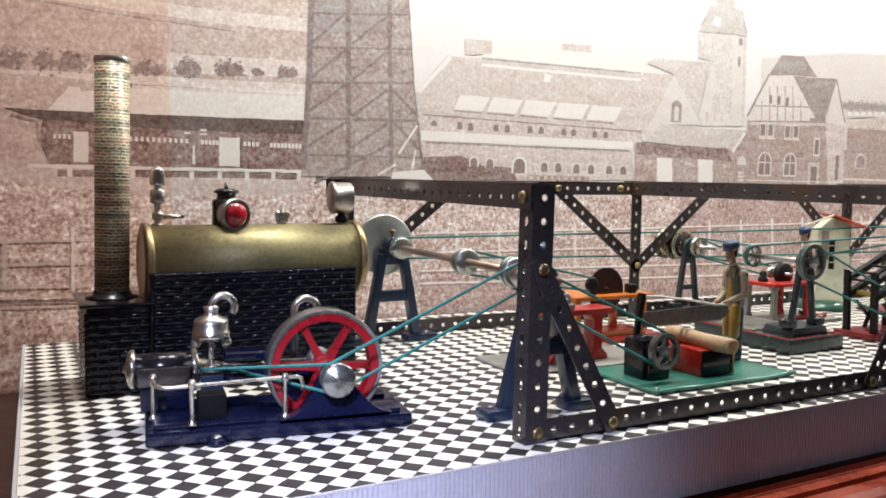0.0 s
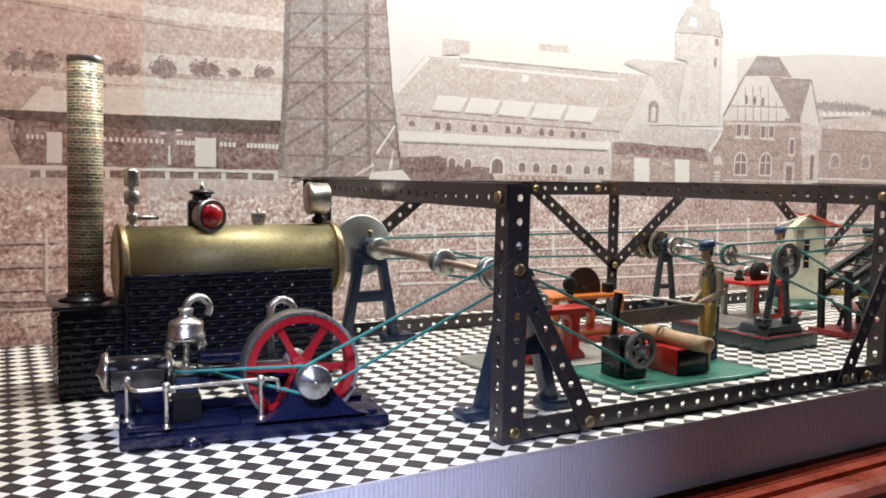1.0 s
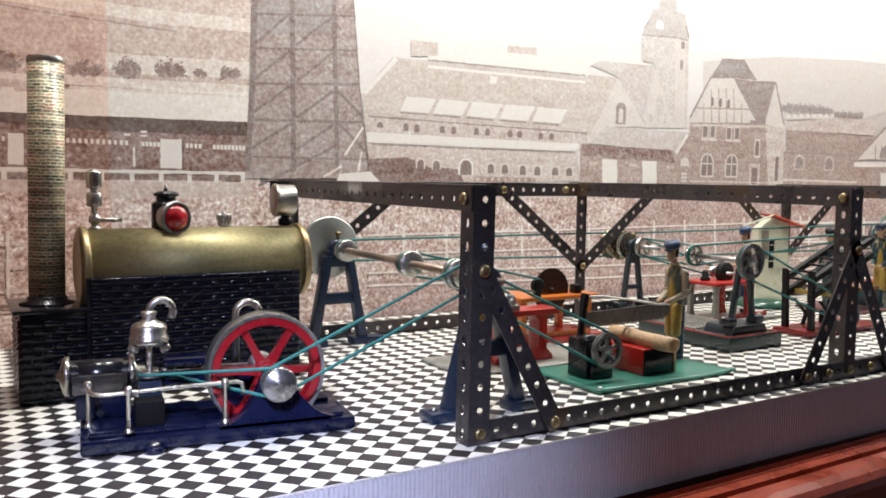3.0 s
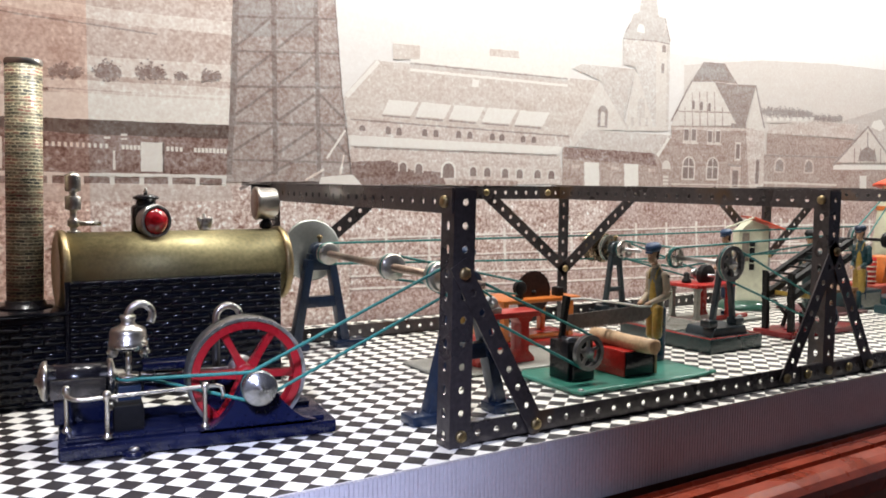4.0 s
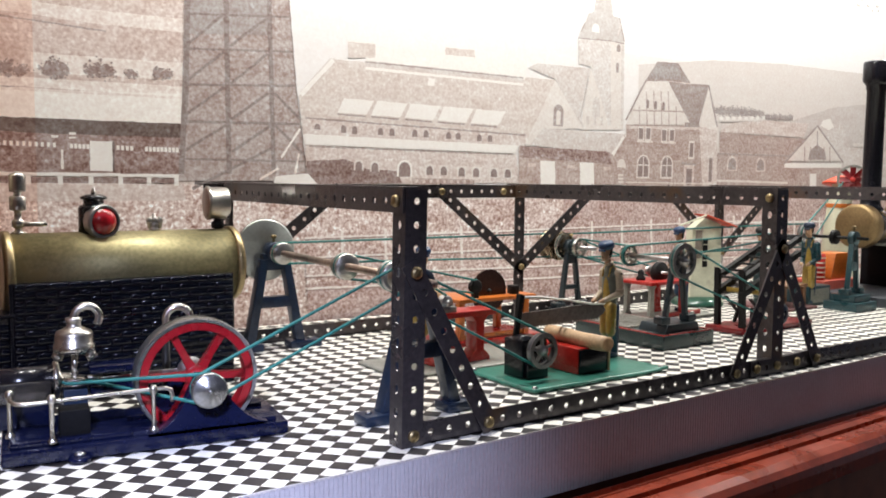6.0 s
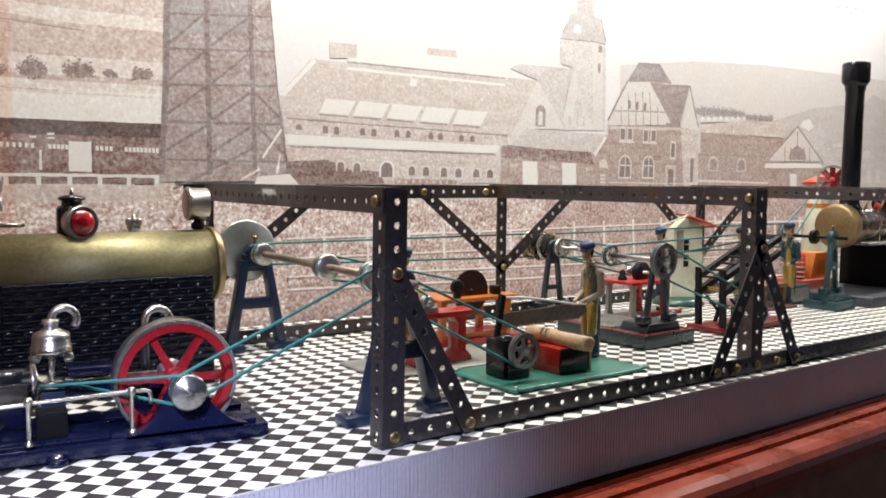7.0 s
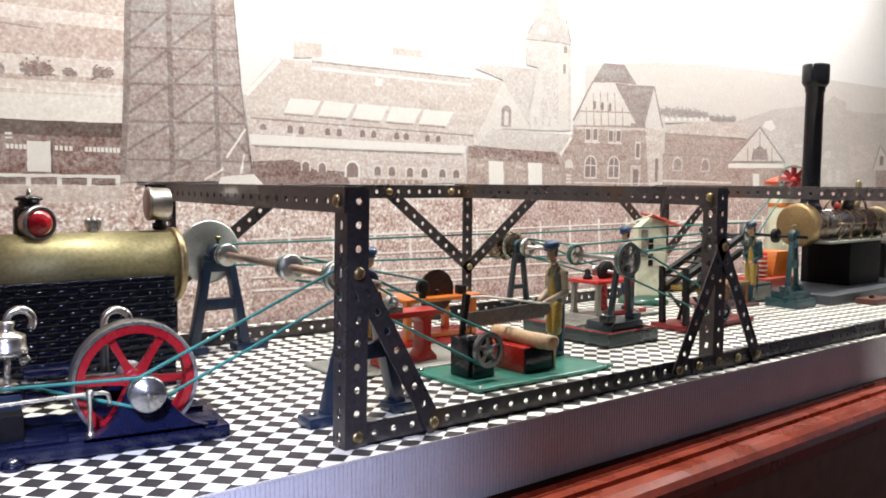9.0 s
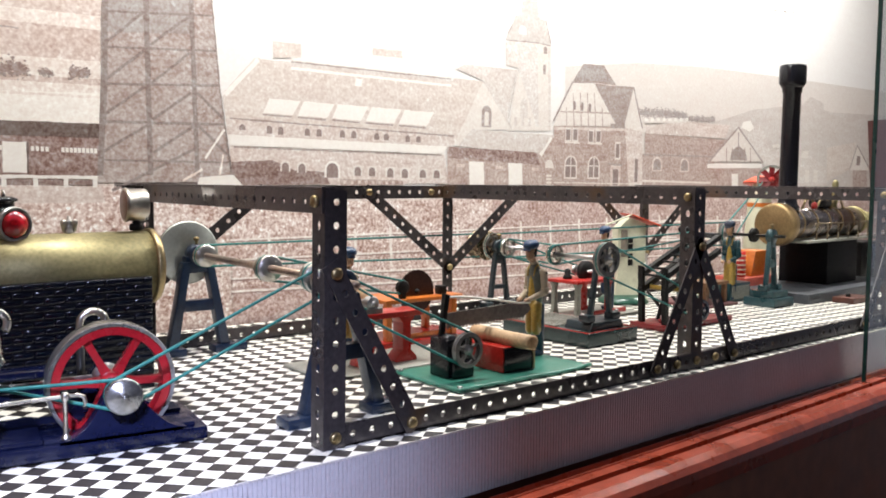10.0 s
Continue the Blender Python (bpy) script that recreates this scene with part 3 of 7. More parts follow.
stroke(STEEL_DARK, 2.8, (13.8, 201.6), (51.7, 230.7))
stroke(STEEL_DARK, 2.8, (9.8, 165.7), (56.9, 195.8))
stroke(STEEL_DARK, 2.8, (18.7, 130.2), (101.2, 172.5))
stroke(STEEL_DARK, 2.9, (58.1, 199.2), (97.2, 227.9))
stroke(STEEL_DARK, 2.9, (58.4, 167.1), (100.9, 196))
stroke(STEEL_DARK, 3, (104.1, 196.1), (139.6, 163.4))
stroke(STEEL_DARK, 2.9, (103.6, 228.3), (132.1, 203.3))
stroke(STEEL_DARK, 2.7, (15.9, 268.2), (51.2, 300.8))
stroke(STEEL_DARK, 2.8, (14.9, 233.9), (51.5, 264.5))
stroke(STEEL_DARK, 2.8, (57.5, 270.6), (96.2, 302.6))
stroke(STEEL_DARK, 2.8, (57.8, 234), (96.7, 267.1))
stroke(CHALK, 2.4, (111.1, 162.7), (132.3, 193.2))
stroke(FIELD_PALE, 2.4, (130.8, 167.4), (126.5, 146.3))
stroke(FIELD_PALE, 2.4, (87.5, 139.7), (108, 151.9))
section("sky, hills")
ink(SKY, (114.4, 401.1), (945.3, 528.4), (996.2, 134.4), (143, 128.3), (128.2, 235.7))
ink(SKY, (657.1, 523.3), (2977.7, 1017.7), (3244.6, 122.5), (673.4, 127.6))
# far hills, with the bright glow over them put into the ink
ink(GLOW_PALE, (118.2, 358.4), (241.3, 360.1), (400.6, 350), (529.9, 326.9), (621.5, 317.7), (790.7, 318), (944, 325.2), (964.7, 160.4), (141.2, 146.4), (128.4, 236.5))
ink(HILL_FAR, (642.3, 305), (807.6, 325.9), (990, 336.2), (1272.5, 341.6), (1692.7, 346.4), (2139.7, 358.2), (2181.7, 139.5), (648.9, 135.7))
ink(HILL_NEAR, (933.2, 220.4), (1030.7, 248.7), (1137.7, 274.6), (1320.9, 295.8), (1438.2, 287.5), (1700.2, 295.6), (2148.5, 312.4), (2183.1, 132), (939.2, 131.7))
ink(HILL_NEAR, (1316.5, 295.5), (1346, 312.8), (1400.4, 303.2), (1422.8, 172.2), (1334.4, 170.8))
bush(TREE_FAR, (809.3, 245.7), (939.2, 248.5), 13.9)
bush(TREE_FAR, (939.5, 244.8), (1017, 247), 11.1)
section("factory hall")
ink(ROOF, (130.4, 226.6), (170.7, 268.4), (487.9, 271.4), (444.6, 196.4), (133.6, 203))
ink(HILL_FAR, (131.6, 231.2), (165.9, 269.2), (172.7, 269.8), (138.3, 229.2))
stroke(CHALK, 4.7, (133, 228.3), (170.7, 267.8))
ink(CHALK, (207.4, 286), (320.5, 290.7), (440.9, 290), (436.8, 267.8), (209.2, 270.9))
stroke(ROOF_FAINT, 5.5, (209.3, 267.9), (434.1, 268.3))
stroke(ROOF_DARK, 1.4, (209.3, 269.2), (434.1, 269.6))
stroke(CHALK, 3.1, (209.5, 262.4), (434.5, 261.5))
ink(ROOF, (187.5, 289.7), (221.6, 290.9), (221.4, 274.9), (188, 271.6))
ink(CHALK, (187.5, 290.2), (221.6, 291.5), (221.7, 289.7), (187.5, 288.5))
ink(ROOF, (314.8, 295.4), (357.7, 296.5), (358.1, 288), (315.1, 287))
ink(CHALK, (182.8, 228.2), (220.6, 228), (210.9, 212), (175.5, 212.6))
stroke(ROOF_DARK, 1.8, (175.5, 210.8), (209.5, 210))
ink(CHALK, (224.6, 228), (264.1, 227.7), (254.1, 211.3), (217.1, 212))
stroke(ROOF_DARK, 1.9, (217.1, 210.2), (252.7, 209.3))
ink(CHALK, (268.3, 227.7), (309.7, 227.4), (299.2, 210.6), (260.5, 211.4))
stroke(ROOF_DARK, 1.9, (260.6, 209.5), (297.7, 208.6))
ink(CHALK, (314, 227.4), (357.3, 227.1), (346.5, 209.9), (306, 210.7))
stroke(ROOF_DARK, 1.9, (306.1, 208.7), (344.9, 207.9))
ink(CHALK, (361.9, 227), (407.2, 226.7), (396, 209.2), (353.5, 210))
stroke(ROOF_DARK, 2, (353.6, 208), (394.4, 207.1))
ink(CHALK, (291.9, 258.3), (301.3, 258.4), (300, 249.9), (290.6, 249.9))
ink(WALL_PALE, (133.2, 204.1), (446.2, 199.3), (438, 185), (135.4, 187.5))
stroke(ROOF_DARK, 1.8, (138.1, 204.8), (439.9, 199))
panes(WINDOW, 2, (182.9, 195.3), (196.3, 194.6), 6.3, 8.6, 1)
panes(WINDOW, 2, (228.9, 194.7), (243.8, 194.6), 6.6, 8.2, 1)
panes(WINDOW, 2, (274.1, 194.6), (289.7, 194.5), 6.9, 8.3, 1)
panes(WINDOW, 2, (321.5, 193.8), (335.3, 193.7), 7.2, 7.9, 1)
panes(WINDOW, 2, (366.9, 192.9), (383.1, 192.8), 6.7, 8.1, 1)
panes(WINDOW, 1, (151.8, 196.4), (151.8, 196.4), 6.8, 6, 1)
ink(CHALK, (135.4, 188.1), (429, 185.5), (423.3, 175.6), (137.0, 177.3))
ink(WALL_PALE, (137.0, 176.7), (424.2, 174.9), (431.6, 138.8), (141.8, 135.6))
stroke(ROOF_DARK, 1.8, (142, 175.5), (420.7, 174.1))
ink(EARTH, (139.6, 159.8), (185.8, 162.7), (211.2, 152.7), (252, 150.9), (257.8, 136.9), (138.1, 135.5))
panes(WALL_WHITE, 2, (201.6, 156.9), (222, 156.1), 12.2, 12.5, 1)
panes(WINDOW, 2, (201.7, 155.6), (222, 154.8), 8.6, 10, 1)
panes(CHALK, 1, (261, 154.3), (261, 154.3), 20.6, 19.4, 1)
panes(WINDOW, 1, (261, 153), (261, 153), 15.3, 16.8, 1)
panes(WALL_WHITE, 2, (295.2, 153), (315.2, 152.7), 13.4, 11.8, 0)
panes(WALL_WHITE, 2, (341.3, 151.9), (363, 151.6), 14, 12.1, 0)
panes(WALL_WHITE, 2, (390.4, 150.7), (412.3, 150.4), 14.7, 12.4, 0)
panes(WINDOW, 2, (295.2, 152.4), (315.2, 152.1), 8.7, 10.5, 1)
panes(WINDOW, 2, (341.3, 151.2), (363, 150.9), 9.1, 10.8, 1)
panes(WINDOW, 2, (390.4, 150.7), (412.3, 150.4), 9.6, 10.3, 1)
ink(BRICK, (271.4, 143.5), (360.1, 142.1), (360.4, 136.6), (271.6, 135.7))
panes(WALL_PALE, 9, (277.7, 139.7), (356, 139.3), 3.8, 3.9, 0)
ink(CHALK, (104.8, 143.5), (141.2, 146.5), (151.7, 135.7), (101.7, 135.1))
section("church and gables")
ink(ROOF_FAINT, (441.3, 283.2), (457.1, 289.9), (548.1, 291.4), (529.5, 222), (490.7, 271.6))
ink(WALL_WHITE, (549.2, 290.1), (614.3, 226), (615.4, 213.3), (534.3, 209.9))
stroke(ROOF_FAINT, 2.1, (549.2, 290.1), (533.1, 225.8))
panes(ROOF_FAINT, 1, (562.7, 241.8), (562.7, 241.8), 14, 26.1, 1)
panes(ROOF_FAINT, 4, (547.2, 222.8), (587.5, 224), 4.9, 11.6, 0)
section("clock tower")
ink(TOWER, (525.9, 328.6), (612, 331.6), (615.9, 219.3), (587.9, 218.1), (561.6, 270.8), (548.9, 294.3), (528.2, 295.6))
ink(WALL_WHITE, (586.3, 330.7), (610, 330.6), (614.9, 219.3), (591, 218.2))
ink(SPIRE, (525.9, 328.6), (529.2, 336.7), (537.9, 350.2), (542, 361.9), (552.5, 365.9), (556.5, 391.8), (582.2, 396.3), (588.7, 364.8), (601.1, 363.2), (612.1, 330.8), (585.2, 332))
panes(CHALK, 1, (557, 345.1), (557, 345.1), 13.7, 11.3, 1)
panes(ROOF_DARK, 1, (601.3, 323.3), (601.3, 323.3), 7.2, 10.2, 1)
panes(ROOF_DARK, 1, (600.3, 296.9), (600.3, 296.9), 5.1, 13.1, 0)
stroke(ROOF_FAINT, 2.2, (585.4, 303), (591, 218.2))
stroke(ROOF_FAINT, 2.2, (608.1, 328.3), (612.8, 219.2))
stroke(ROOF_DARK, 1.4, (525.9, 328.6), (585.2, 331.3), (612.1, 330.1))
panes(ROOF_FAINT, 1, (557.7, 322.3), (557.7, 322.3), 11.9, 11.4, 0)
panes(ROOF_FAINT, 1, (571.4, 313.4), (571.4, 313.4), 8, 7.1, 1)
stroke(ROOF_DARK, 1.8, (601.1, 363.2), (611.9, 333))
stroke(ROOF_DARK, 1.4, (537.9, 350.2), (529.2, 336.7))
stroke(TOWER, 2.2, (603.7, 357), (599, 339.1))
section("white gable and coach house")
ink(WALL_WHITE, (487.8, 272.8), (542, 211.7), (469.5, 208.6), (448.8, 185.4), (439.6, 187.9))
stroke(ROOF_FAINT, 2.8, (487.8, 272.1), (540.9, 213.1))
panes(ROOF_DARK, 1, (494.6, 226.7), (494.6, 226.7), 17, 28.2, 1)
panes(WALL_WHITE, 1, (494.7, 223.9), (494.7, 223.9), 7.5, 18.4, 1)
ink(ROOF_FAINT, (446.9, 186.7), (469.4, 209.3), (622.2, 207.6), (593, 179.6))
ink(BRICK, (429, 184.8), (590.7, 182.5), (601.6, 175.3), (602.5, 137.7), (430, 136))
ink(BRICK_DARK, (430.8, 185.5), (590.7, 182.5), (596.1, 165.4), (431.6, 170.9))
ink(CHALK, (465.5, 167.6), (490.8, 167.4), (492.8, 136.6), (467.4, 136.3))
ink(CHALK, (535.3, 167), (561.2, 166.9), (563.4, 137.3), (537.4, 137))
panes(WALL_PALE, 3, (451.2, 161.6), (587.3, 159.3), 13.7, 4.2, 0)
ink(BRICK, (599.4, 176.8), (618.1, 205.9), (627, 200.2), (632.1, 137.9), (602.5, 137.7))
stroke(CHALK, 4.4, (597.2, 178.2), (618.2, 204.4))
panes(WALL_WHITE, 1, (614.8, 167.3), (614.8, 167.3), 16.9, 12.1, 1)
panes(WALL_WHITE, 3, (614.1, 150.7), (614.9, 140.8), 10.6, 3, 0)
section("half-timbered house")
ink(BRICK, (621.1, 221), (797.8, 227.3), (827.5, 134.9), (626.1, 133.3))
ink(WALL_WHITE, (621.1, 221), (658.6, 284.8), (704.8, 288.1), (759.3, 227.2))
stroke(ROOF_DARK, 3, (620.6, 227), (658.6, 284.8), (705.9, 288.2), (759.2, 228.8))
stroke(BRICK, 1.8, (646.6, 247.9), (648.8, 222.3))
stroke(BRICK, 1.9, (659.9, 269.8), (664, 223))
stroke(BRICK, 1.9, (675.1, 270.8), (679.4, 223.6))
stroke(BRICK, 1.9, (690.6, 271.8), (694.9, 224.3))
stroke(BRICK, 1.9, (706.3, 272.8), (710.7, 225))
stroke(BRICK, 2, (724.2, 252.2), (726.7, 225.8))
panes(WINDOW, 3, (663.6, 251.9), (697, 250.7), 5.4, 12.1, 1)
stroke(BRICK, 2.2, (634.3, 241.2), (743.4, 245.4))
ink(ROOF_DARK, (658.6, 284.8), (680.2, 312.2), (725.1, 314.3), (755.7, 287), (796.3, 288.2), (778, 231.3), (759.2, 228.8), (705.9, 288.2))
stroke(WALL_PALE, 1.5, (706.1, 286.7), (755.7, 287))
ink(STEEL_DIM, (662.6, 288.2), (682.6, 310.8), (720.7, 312.4), (745.9, 291), (704.7, 289.6))
ink(WALL_WHITE, (796.5, 286.6), (823.3, 220.3), (779, 221.7))
stroke(ROOF_DARK, 3.2, (796.3, 288.2), (821.3, 226.7))
ink(WALL_PALE, (778.8, 223.3), (820.6, 221.8), (830, 134.9), (792.8, 134.6))
ink(ROOF_DARK, (744.9, 229.7), (778, 231.3), (778.8, 223.3), (745.7, 221.9))
stroke(WALL_PALE, 3.8, (621.4, 217.3), (795.8, 223.2))
panes(WALL_WHITE, 2, (652.1, 208.7), (667.4, 209.3), 11.9, 21.2, 0)
panes(WINDOW, 2, (652, 209.5), (667.3, 210.1), 8.7, 15.2, 0)
panes(WALL_WHITE, 2, (700.9, 208.3), (718, 208.9), 12.4, 21.7, 0)
panes(WINDOW, 2, (700.9, 209.1), (717.9, 209.7), 9, 15.5, 0)
stroke(WALL_WHITE, 2.3, (645.4, 198.6), (677.1, 198.9))
stroke(WALL_WHITE, 2.3, (695, 198.8), (727, 199.1))
panes(WALL_WHITE, 2, (659.2, 163.7), (709.6, 163.9), 27.4, 33.9, 1)
panes(WINDOW, 2, (659.2, 163.7), (709.6, 163.9), 21.8, 29.2, 1)
panes(WALL_WHITE, 2, (659.3, 162.9), (709.6, 163.2), 2.2, 29.2, 0)
stroke(WALL_WHITE, 1.6, (648.2, 165.8), (670.1, 165.5))
stroke(WALL_WHITE, 1.5, (698, 166.1), (720.9, 165.8))
panes(WALL_WHITE, 1, (763.1, 189.9), (763.1, 189.9), 13.1, 27.1, 0)
panes(WINDOW, 1, (763.1, 189.9), (763.1, 189.9), 8.3, 20.8, 0)
panes(WALL_PALE, 1, (759.7, 152.1), (759.7, 152.1), 23.8, 32.1, 0)
panes(WINDOW, 1, (759.9, 149.7), (759.9, 149.7), 13.1, 24.1, 0)
stroke(ROOF_DARK, 3.2, (741.4, 169.4), (774.8, 168.5))
stroke(WALL_WHITE, 1.5, (625.5, 140.9), (826.9, 139.9))
panes(WINDOW, 1, (809.7, 161), (809.7, 161), 7.4, 36, 0)
section("low wing and platform sheds")
ink(BRICK, (827.8, 219.5), (1059.5, 217.8), (1021.4, 189.2), (829.6, 187.7))
stroke(WALL_WHITE, 3.5, (827.6, 223), (964.4, 234.9))
ink(WALL_PALE, (829.9, 231.9), (939.6, 242.9), (1066.4, 243.7), (1054, 219.6), (830.6, 219.6))
panes(CHALK, 8, (830.9, 239.9), (937.8, 246.6), 8.6, 5.3, 0)
stroke(WALL_WHITE, 2.6, (826.8, 236.1), (941.2, 243))
ink(BRICK, (823.8, 187.6), (1021.4, 189.2), (1025.6, 134.7), (826.9, 134.4))
panes(WALL_PALE, 2, (862.6, 172.4), (936.5, 172.1), 26.7, 23.4, 1)
panes(ROOF_DARK, 2, (862.6, 171.5), (936.5, 171.1), 19.3, 18, 1)
stroke(WALL_WHITE, 3.5, (826.2, 145.1), (1021.5, 142.5))
stroke(ROOF_DARK, 2.6, (826.8, 185.9), (1021.6, 187.3))
ink(ROOF_FAINT, (1102.9, 242.5), (1169, 248.9), (1202.6, 208.7), (1181.6, 176.8), (1085.8, 226.8))
ink(CHALK, (1103, 241.5), (1109.5, 251.9), (1131.8, 255.1), (1144.5, 241.5), (1129.8, 234.7))
ink(WALL_WHITE, (1005.1, 179.2), (1093.8, 241.1), (1177, 182.9))
ink(BRICK, (1012.8, 167.7), (1176.2, 170.4), (1179.5, 134.9), (1015.2, 134.7))
stroke(CHALK, 7.7, (1002.3, 171.4), (1177.8, 174.6))
stroke(ROOF_DARK, 3.9, (1002, 175.2), (1093.8, 241.1), (1181.2, 180.9))
stroke(ROOF_DARK, 3, (1094.5, 232.2), (1098.7, 183.2))
stroke(BRICK, 2.9, (1058.8, 204), (1060.9, 178.4))
stroke(BRICK, 3, (1076.8, 204.6), (1078.9, 178.8))
stroke(BRICK, 3, (1117.2, 205.9), (1119.5, 179.6))
stroke(BRICK, 3.1, (1136.1, 206.5), (1138.4, 180))
ink(ROOF_DARK, (1071.3, 182.6), (1075.4, 198.6), (1096.5, 209.3), (1119.6, 199.9), (1126.7, 183.9))
ink(CHALK, (1078.7, 158.8), (1098.8, 159.1), (1100.9, 134.8), (1080.7, 134.8))
ink(ROOF_FAINT, (1182.7, 208.1), (1330.3, 208.4), (1427.6, 172.3), (1431.9, 135.3), (1185.4, 135))
ink(WALL_WHITE, (1212.1, 215.3), (1274.7, 216.4), (1275.2, 211.1), (1212.7, 209))
ink(WALL_WHITE, (1326.1, 206.1), (1348.6, 206.8), (1345.5, 193.3), (1318.6, 192.7))
ink(ROOF, (1422.5, 215.8), (1552.1, 232.1), (1528, 173.9), (1430.6, 146.9))
panes(WALL_WHITE, 2, (1347.1, 157.6), (1381.7, 158), 15.9, 24.6, 0)
ink(WALL_WHITE, (1528.3, 171.5), (1555.7, 225), (1619.9, 172.8))
ink(BRICK, (1541.4, 171.7), (1608.8, 172.7), (1613.8, 135.6), (1546, 135.5))
panes(WINDOW, 1, (1565.2, 192.7), (1565.2, 192.7), 16.1, 19.3, 0)
stroke(ROOF_DARK, 3.6, (1528, 173.9), (1555.7, 225), (1622.3, 175.4))
# dark red reflection in the pane, painted here as an area of ink
ink(RED_REFLECTION, (1597.2, 278.8), (2393.7, 360), (2446.9, 116), (1632.8, 119.4))
panes(ROOF_FAINT, 5, (1188.1, 465.9), (1274.5, 475.7), 9.5, 2.9, 0)
panes(ROOF_FAINT, 3, (1200.5, 458.7), (1263.4, 465), 13.4, 2.9, 0)
panes(ROOF_FAINT, 2, (1248.3, 454.9), (1268.4, 457.5), 7.9, 3, 0)
section("ground with wooden fences")
ink(GROUND, (137.4, 135.5), (995.9, 136.2), (1028, -111.5), (141.2, -64.9))
ink(GROUND, (723.4, 134.2), (3239.9, 138.2), (3418.3, -460.2), (734.1, -97.6))
ink(GROUND_MID, (335.4, 135.7), (995.9, 136.2), (1028, -111.5), (319.4, -67.8))
ink(GROUND_RED, (509.2, 135.3), (995.9, 136.2), (1028, -111.5), (498.7, -76))
ink(GROUND_MID, (138.7, 65.7), (338.5, 65.4), (344.5, -70), (141.2, -64.9))
ink(GROUND_RED, (139.4, 28.5), (340.3, 24.9), (516.4, 27.8), (523.4, -78.1), (141.2, -64.9))
ink(GROUND_RED, (723.5, 131.7), (3241.6, 132.3), (3418.3, -460.2), (734.1, -97.6))
ink(GROUND_PALE, (137.4, 134.3), (636.6, 136.5), (638, 119.5), (137.8, 116.1))
stroke(FENCE, 2.1, (137.1, 78.1), (460.7, 78.7), (919.5, 81.3))
stroke(FENCE_SHADE, 1.7, (137.1, 76.0), (460.7, 76.6), (919.5, 79.2))
stroke(FENCE, 2.1, (137.5, 57.1), (462.2, 54.5), (922.9, 52.5))
stroke(FENCE_SHADE, 1.7, (137.5, 55.0), (462.2, 52.4), (922.9, 50.4))
stroke(FENCE, 2.1, (137.9, 37.3), (463.6, 30.5), (926.4, 22.7))
stroke(FENCE_SHADE, 1.7, (137.9, 35.2), (463.6, 28.4), (926.4, 20.6))
stroke(FENCE, 2.3, (138.1, 23.6), (464.5, 15.2), (928.5, 5))
stroke(FENCE_SHADE, 1.9, (138.1, 21.3), (464.5, 12.9), (928.5, 2.7))
stroke(FENCE, 3.4, (181.4, 84.6), (182.4, 41.6))
stroke(FENCE, 3.5, (236, 85), (237.4, 40.8))
stroke(FENCE, 3.6, (291.5, 85.4), (293.2, 39.9))
stroke(FENCE, 3.7, (341.8, 85.7), (343.9, 39.2))
stroke(FENCE, 3.7, (396.3, 86.1), (398.8, 38.4))
stroke(FENCE, 3.9, (447.3, 86.5), (450.2, 37.6))
stroke(FENCE, 4.0, (503.7, 86.9), (507, 36.8))
stroke(FENCE, 4.0, (561, 87.3), (564.7, 35.9))
stroke(FENCE, 4.1, (619.1, 87.8), (623.3, 35.1))
stroke(FENCE, 4.3, (680.2, 88.2), (685, 34.2))
stroke(FENCE, 4.4, (742.2, 88.6), (747.5, 33.2))
stroke(FENCE, 4.5, (807.4, 89.1), (813.3, 32.3))
stroke(FENCE, 4.6, (873.4, 89.6), (880, 31.3))
stroke(GROUND_PALE, 2.1, (-277.3, 78.9), (-187.2, 79.2))
stroke(GROUND_PALE, 2.2, (-278, 59.1), (-187.7, 58.3))
stroke(GROUND_PALE, 2.2, (-278.7, 39.7), (-188.2, 37.7))
stroke(GROUND_PALE, 2.1, (-279, 31), (-188.4, 28.4))
stroke(GROUND_PALE, 2.2, (-279.2, 23.2), (-188.6, 20.1))
stroke(FENCE, 3.0, (-199.9, 90.6), (-201.3, 33.7))
stroke(GROUND_PALE, 3.9, (-252.4, 81.7), (-253.7, 39.9))
stroke(EARTH, 1.9, (-262.2, 26.6), (-188.5, 24.3))
stroke(GROUND_PALE, 2.4, (-153.9, 79), (-141.6, 78.7))
stroke(GROUND_PALE, 2.4, (-154.3, 57.6), (-142, 57.2))
stroke(GROUND_PALE, 2.4, (-154.7, 36.6), (-142.4, 36))
stroke(FENCE, 3.2, (872.8, 78.6), (1709.4, 68.9))
stroke(FENCE_SHADE, 2.5, (872.8, 75.4), (1709.4, 65.7))
stroke(FENCE, 3.1, (874.5, 49.1), (1714.6, 32.5))
stroke(FENCE_SHADE, 2.5, (874.5, 46.0), (1714.6, 29.4))
stroke(FENCE, 3.2, (876.3, 20.3), (1719.9, -4.2))
stroke(FENCE_SHADE, 2.5, (876.3, 17.1), (1719.9, -7.4))
stroke(FENCE, 4.7, (895, 88.3), (898.4, 34.1))
stroke(FENCE, 4.9, (966.6, 86.8), (970.6, 30.8))
stroke(FENCE, 5.0, (1039.9, 85.3), (1044.4, 27.3))
stroke(FENCE, 5.2, (1116.4, 83.7), (1121.5, 23.7))
stroke(FENCE, 5.3, (1194.3, 82.1), (1200.1, 20))

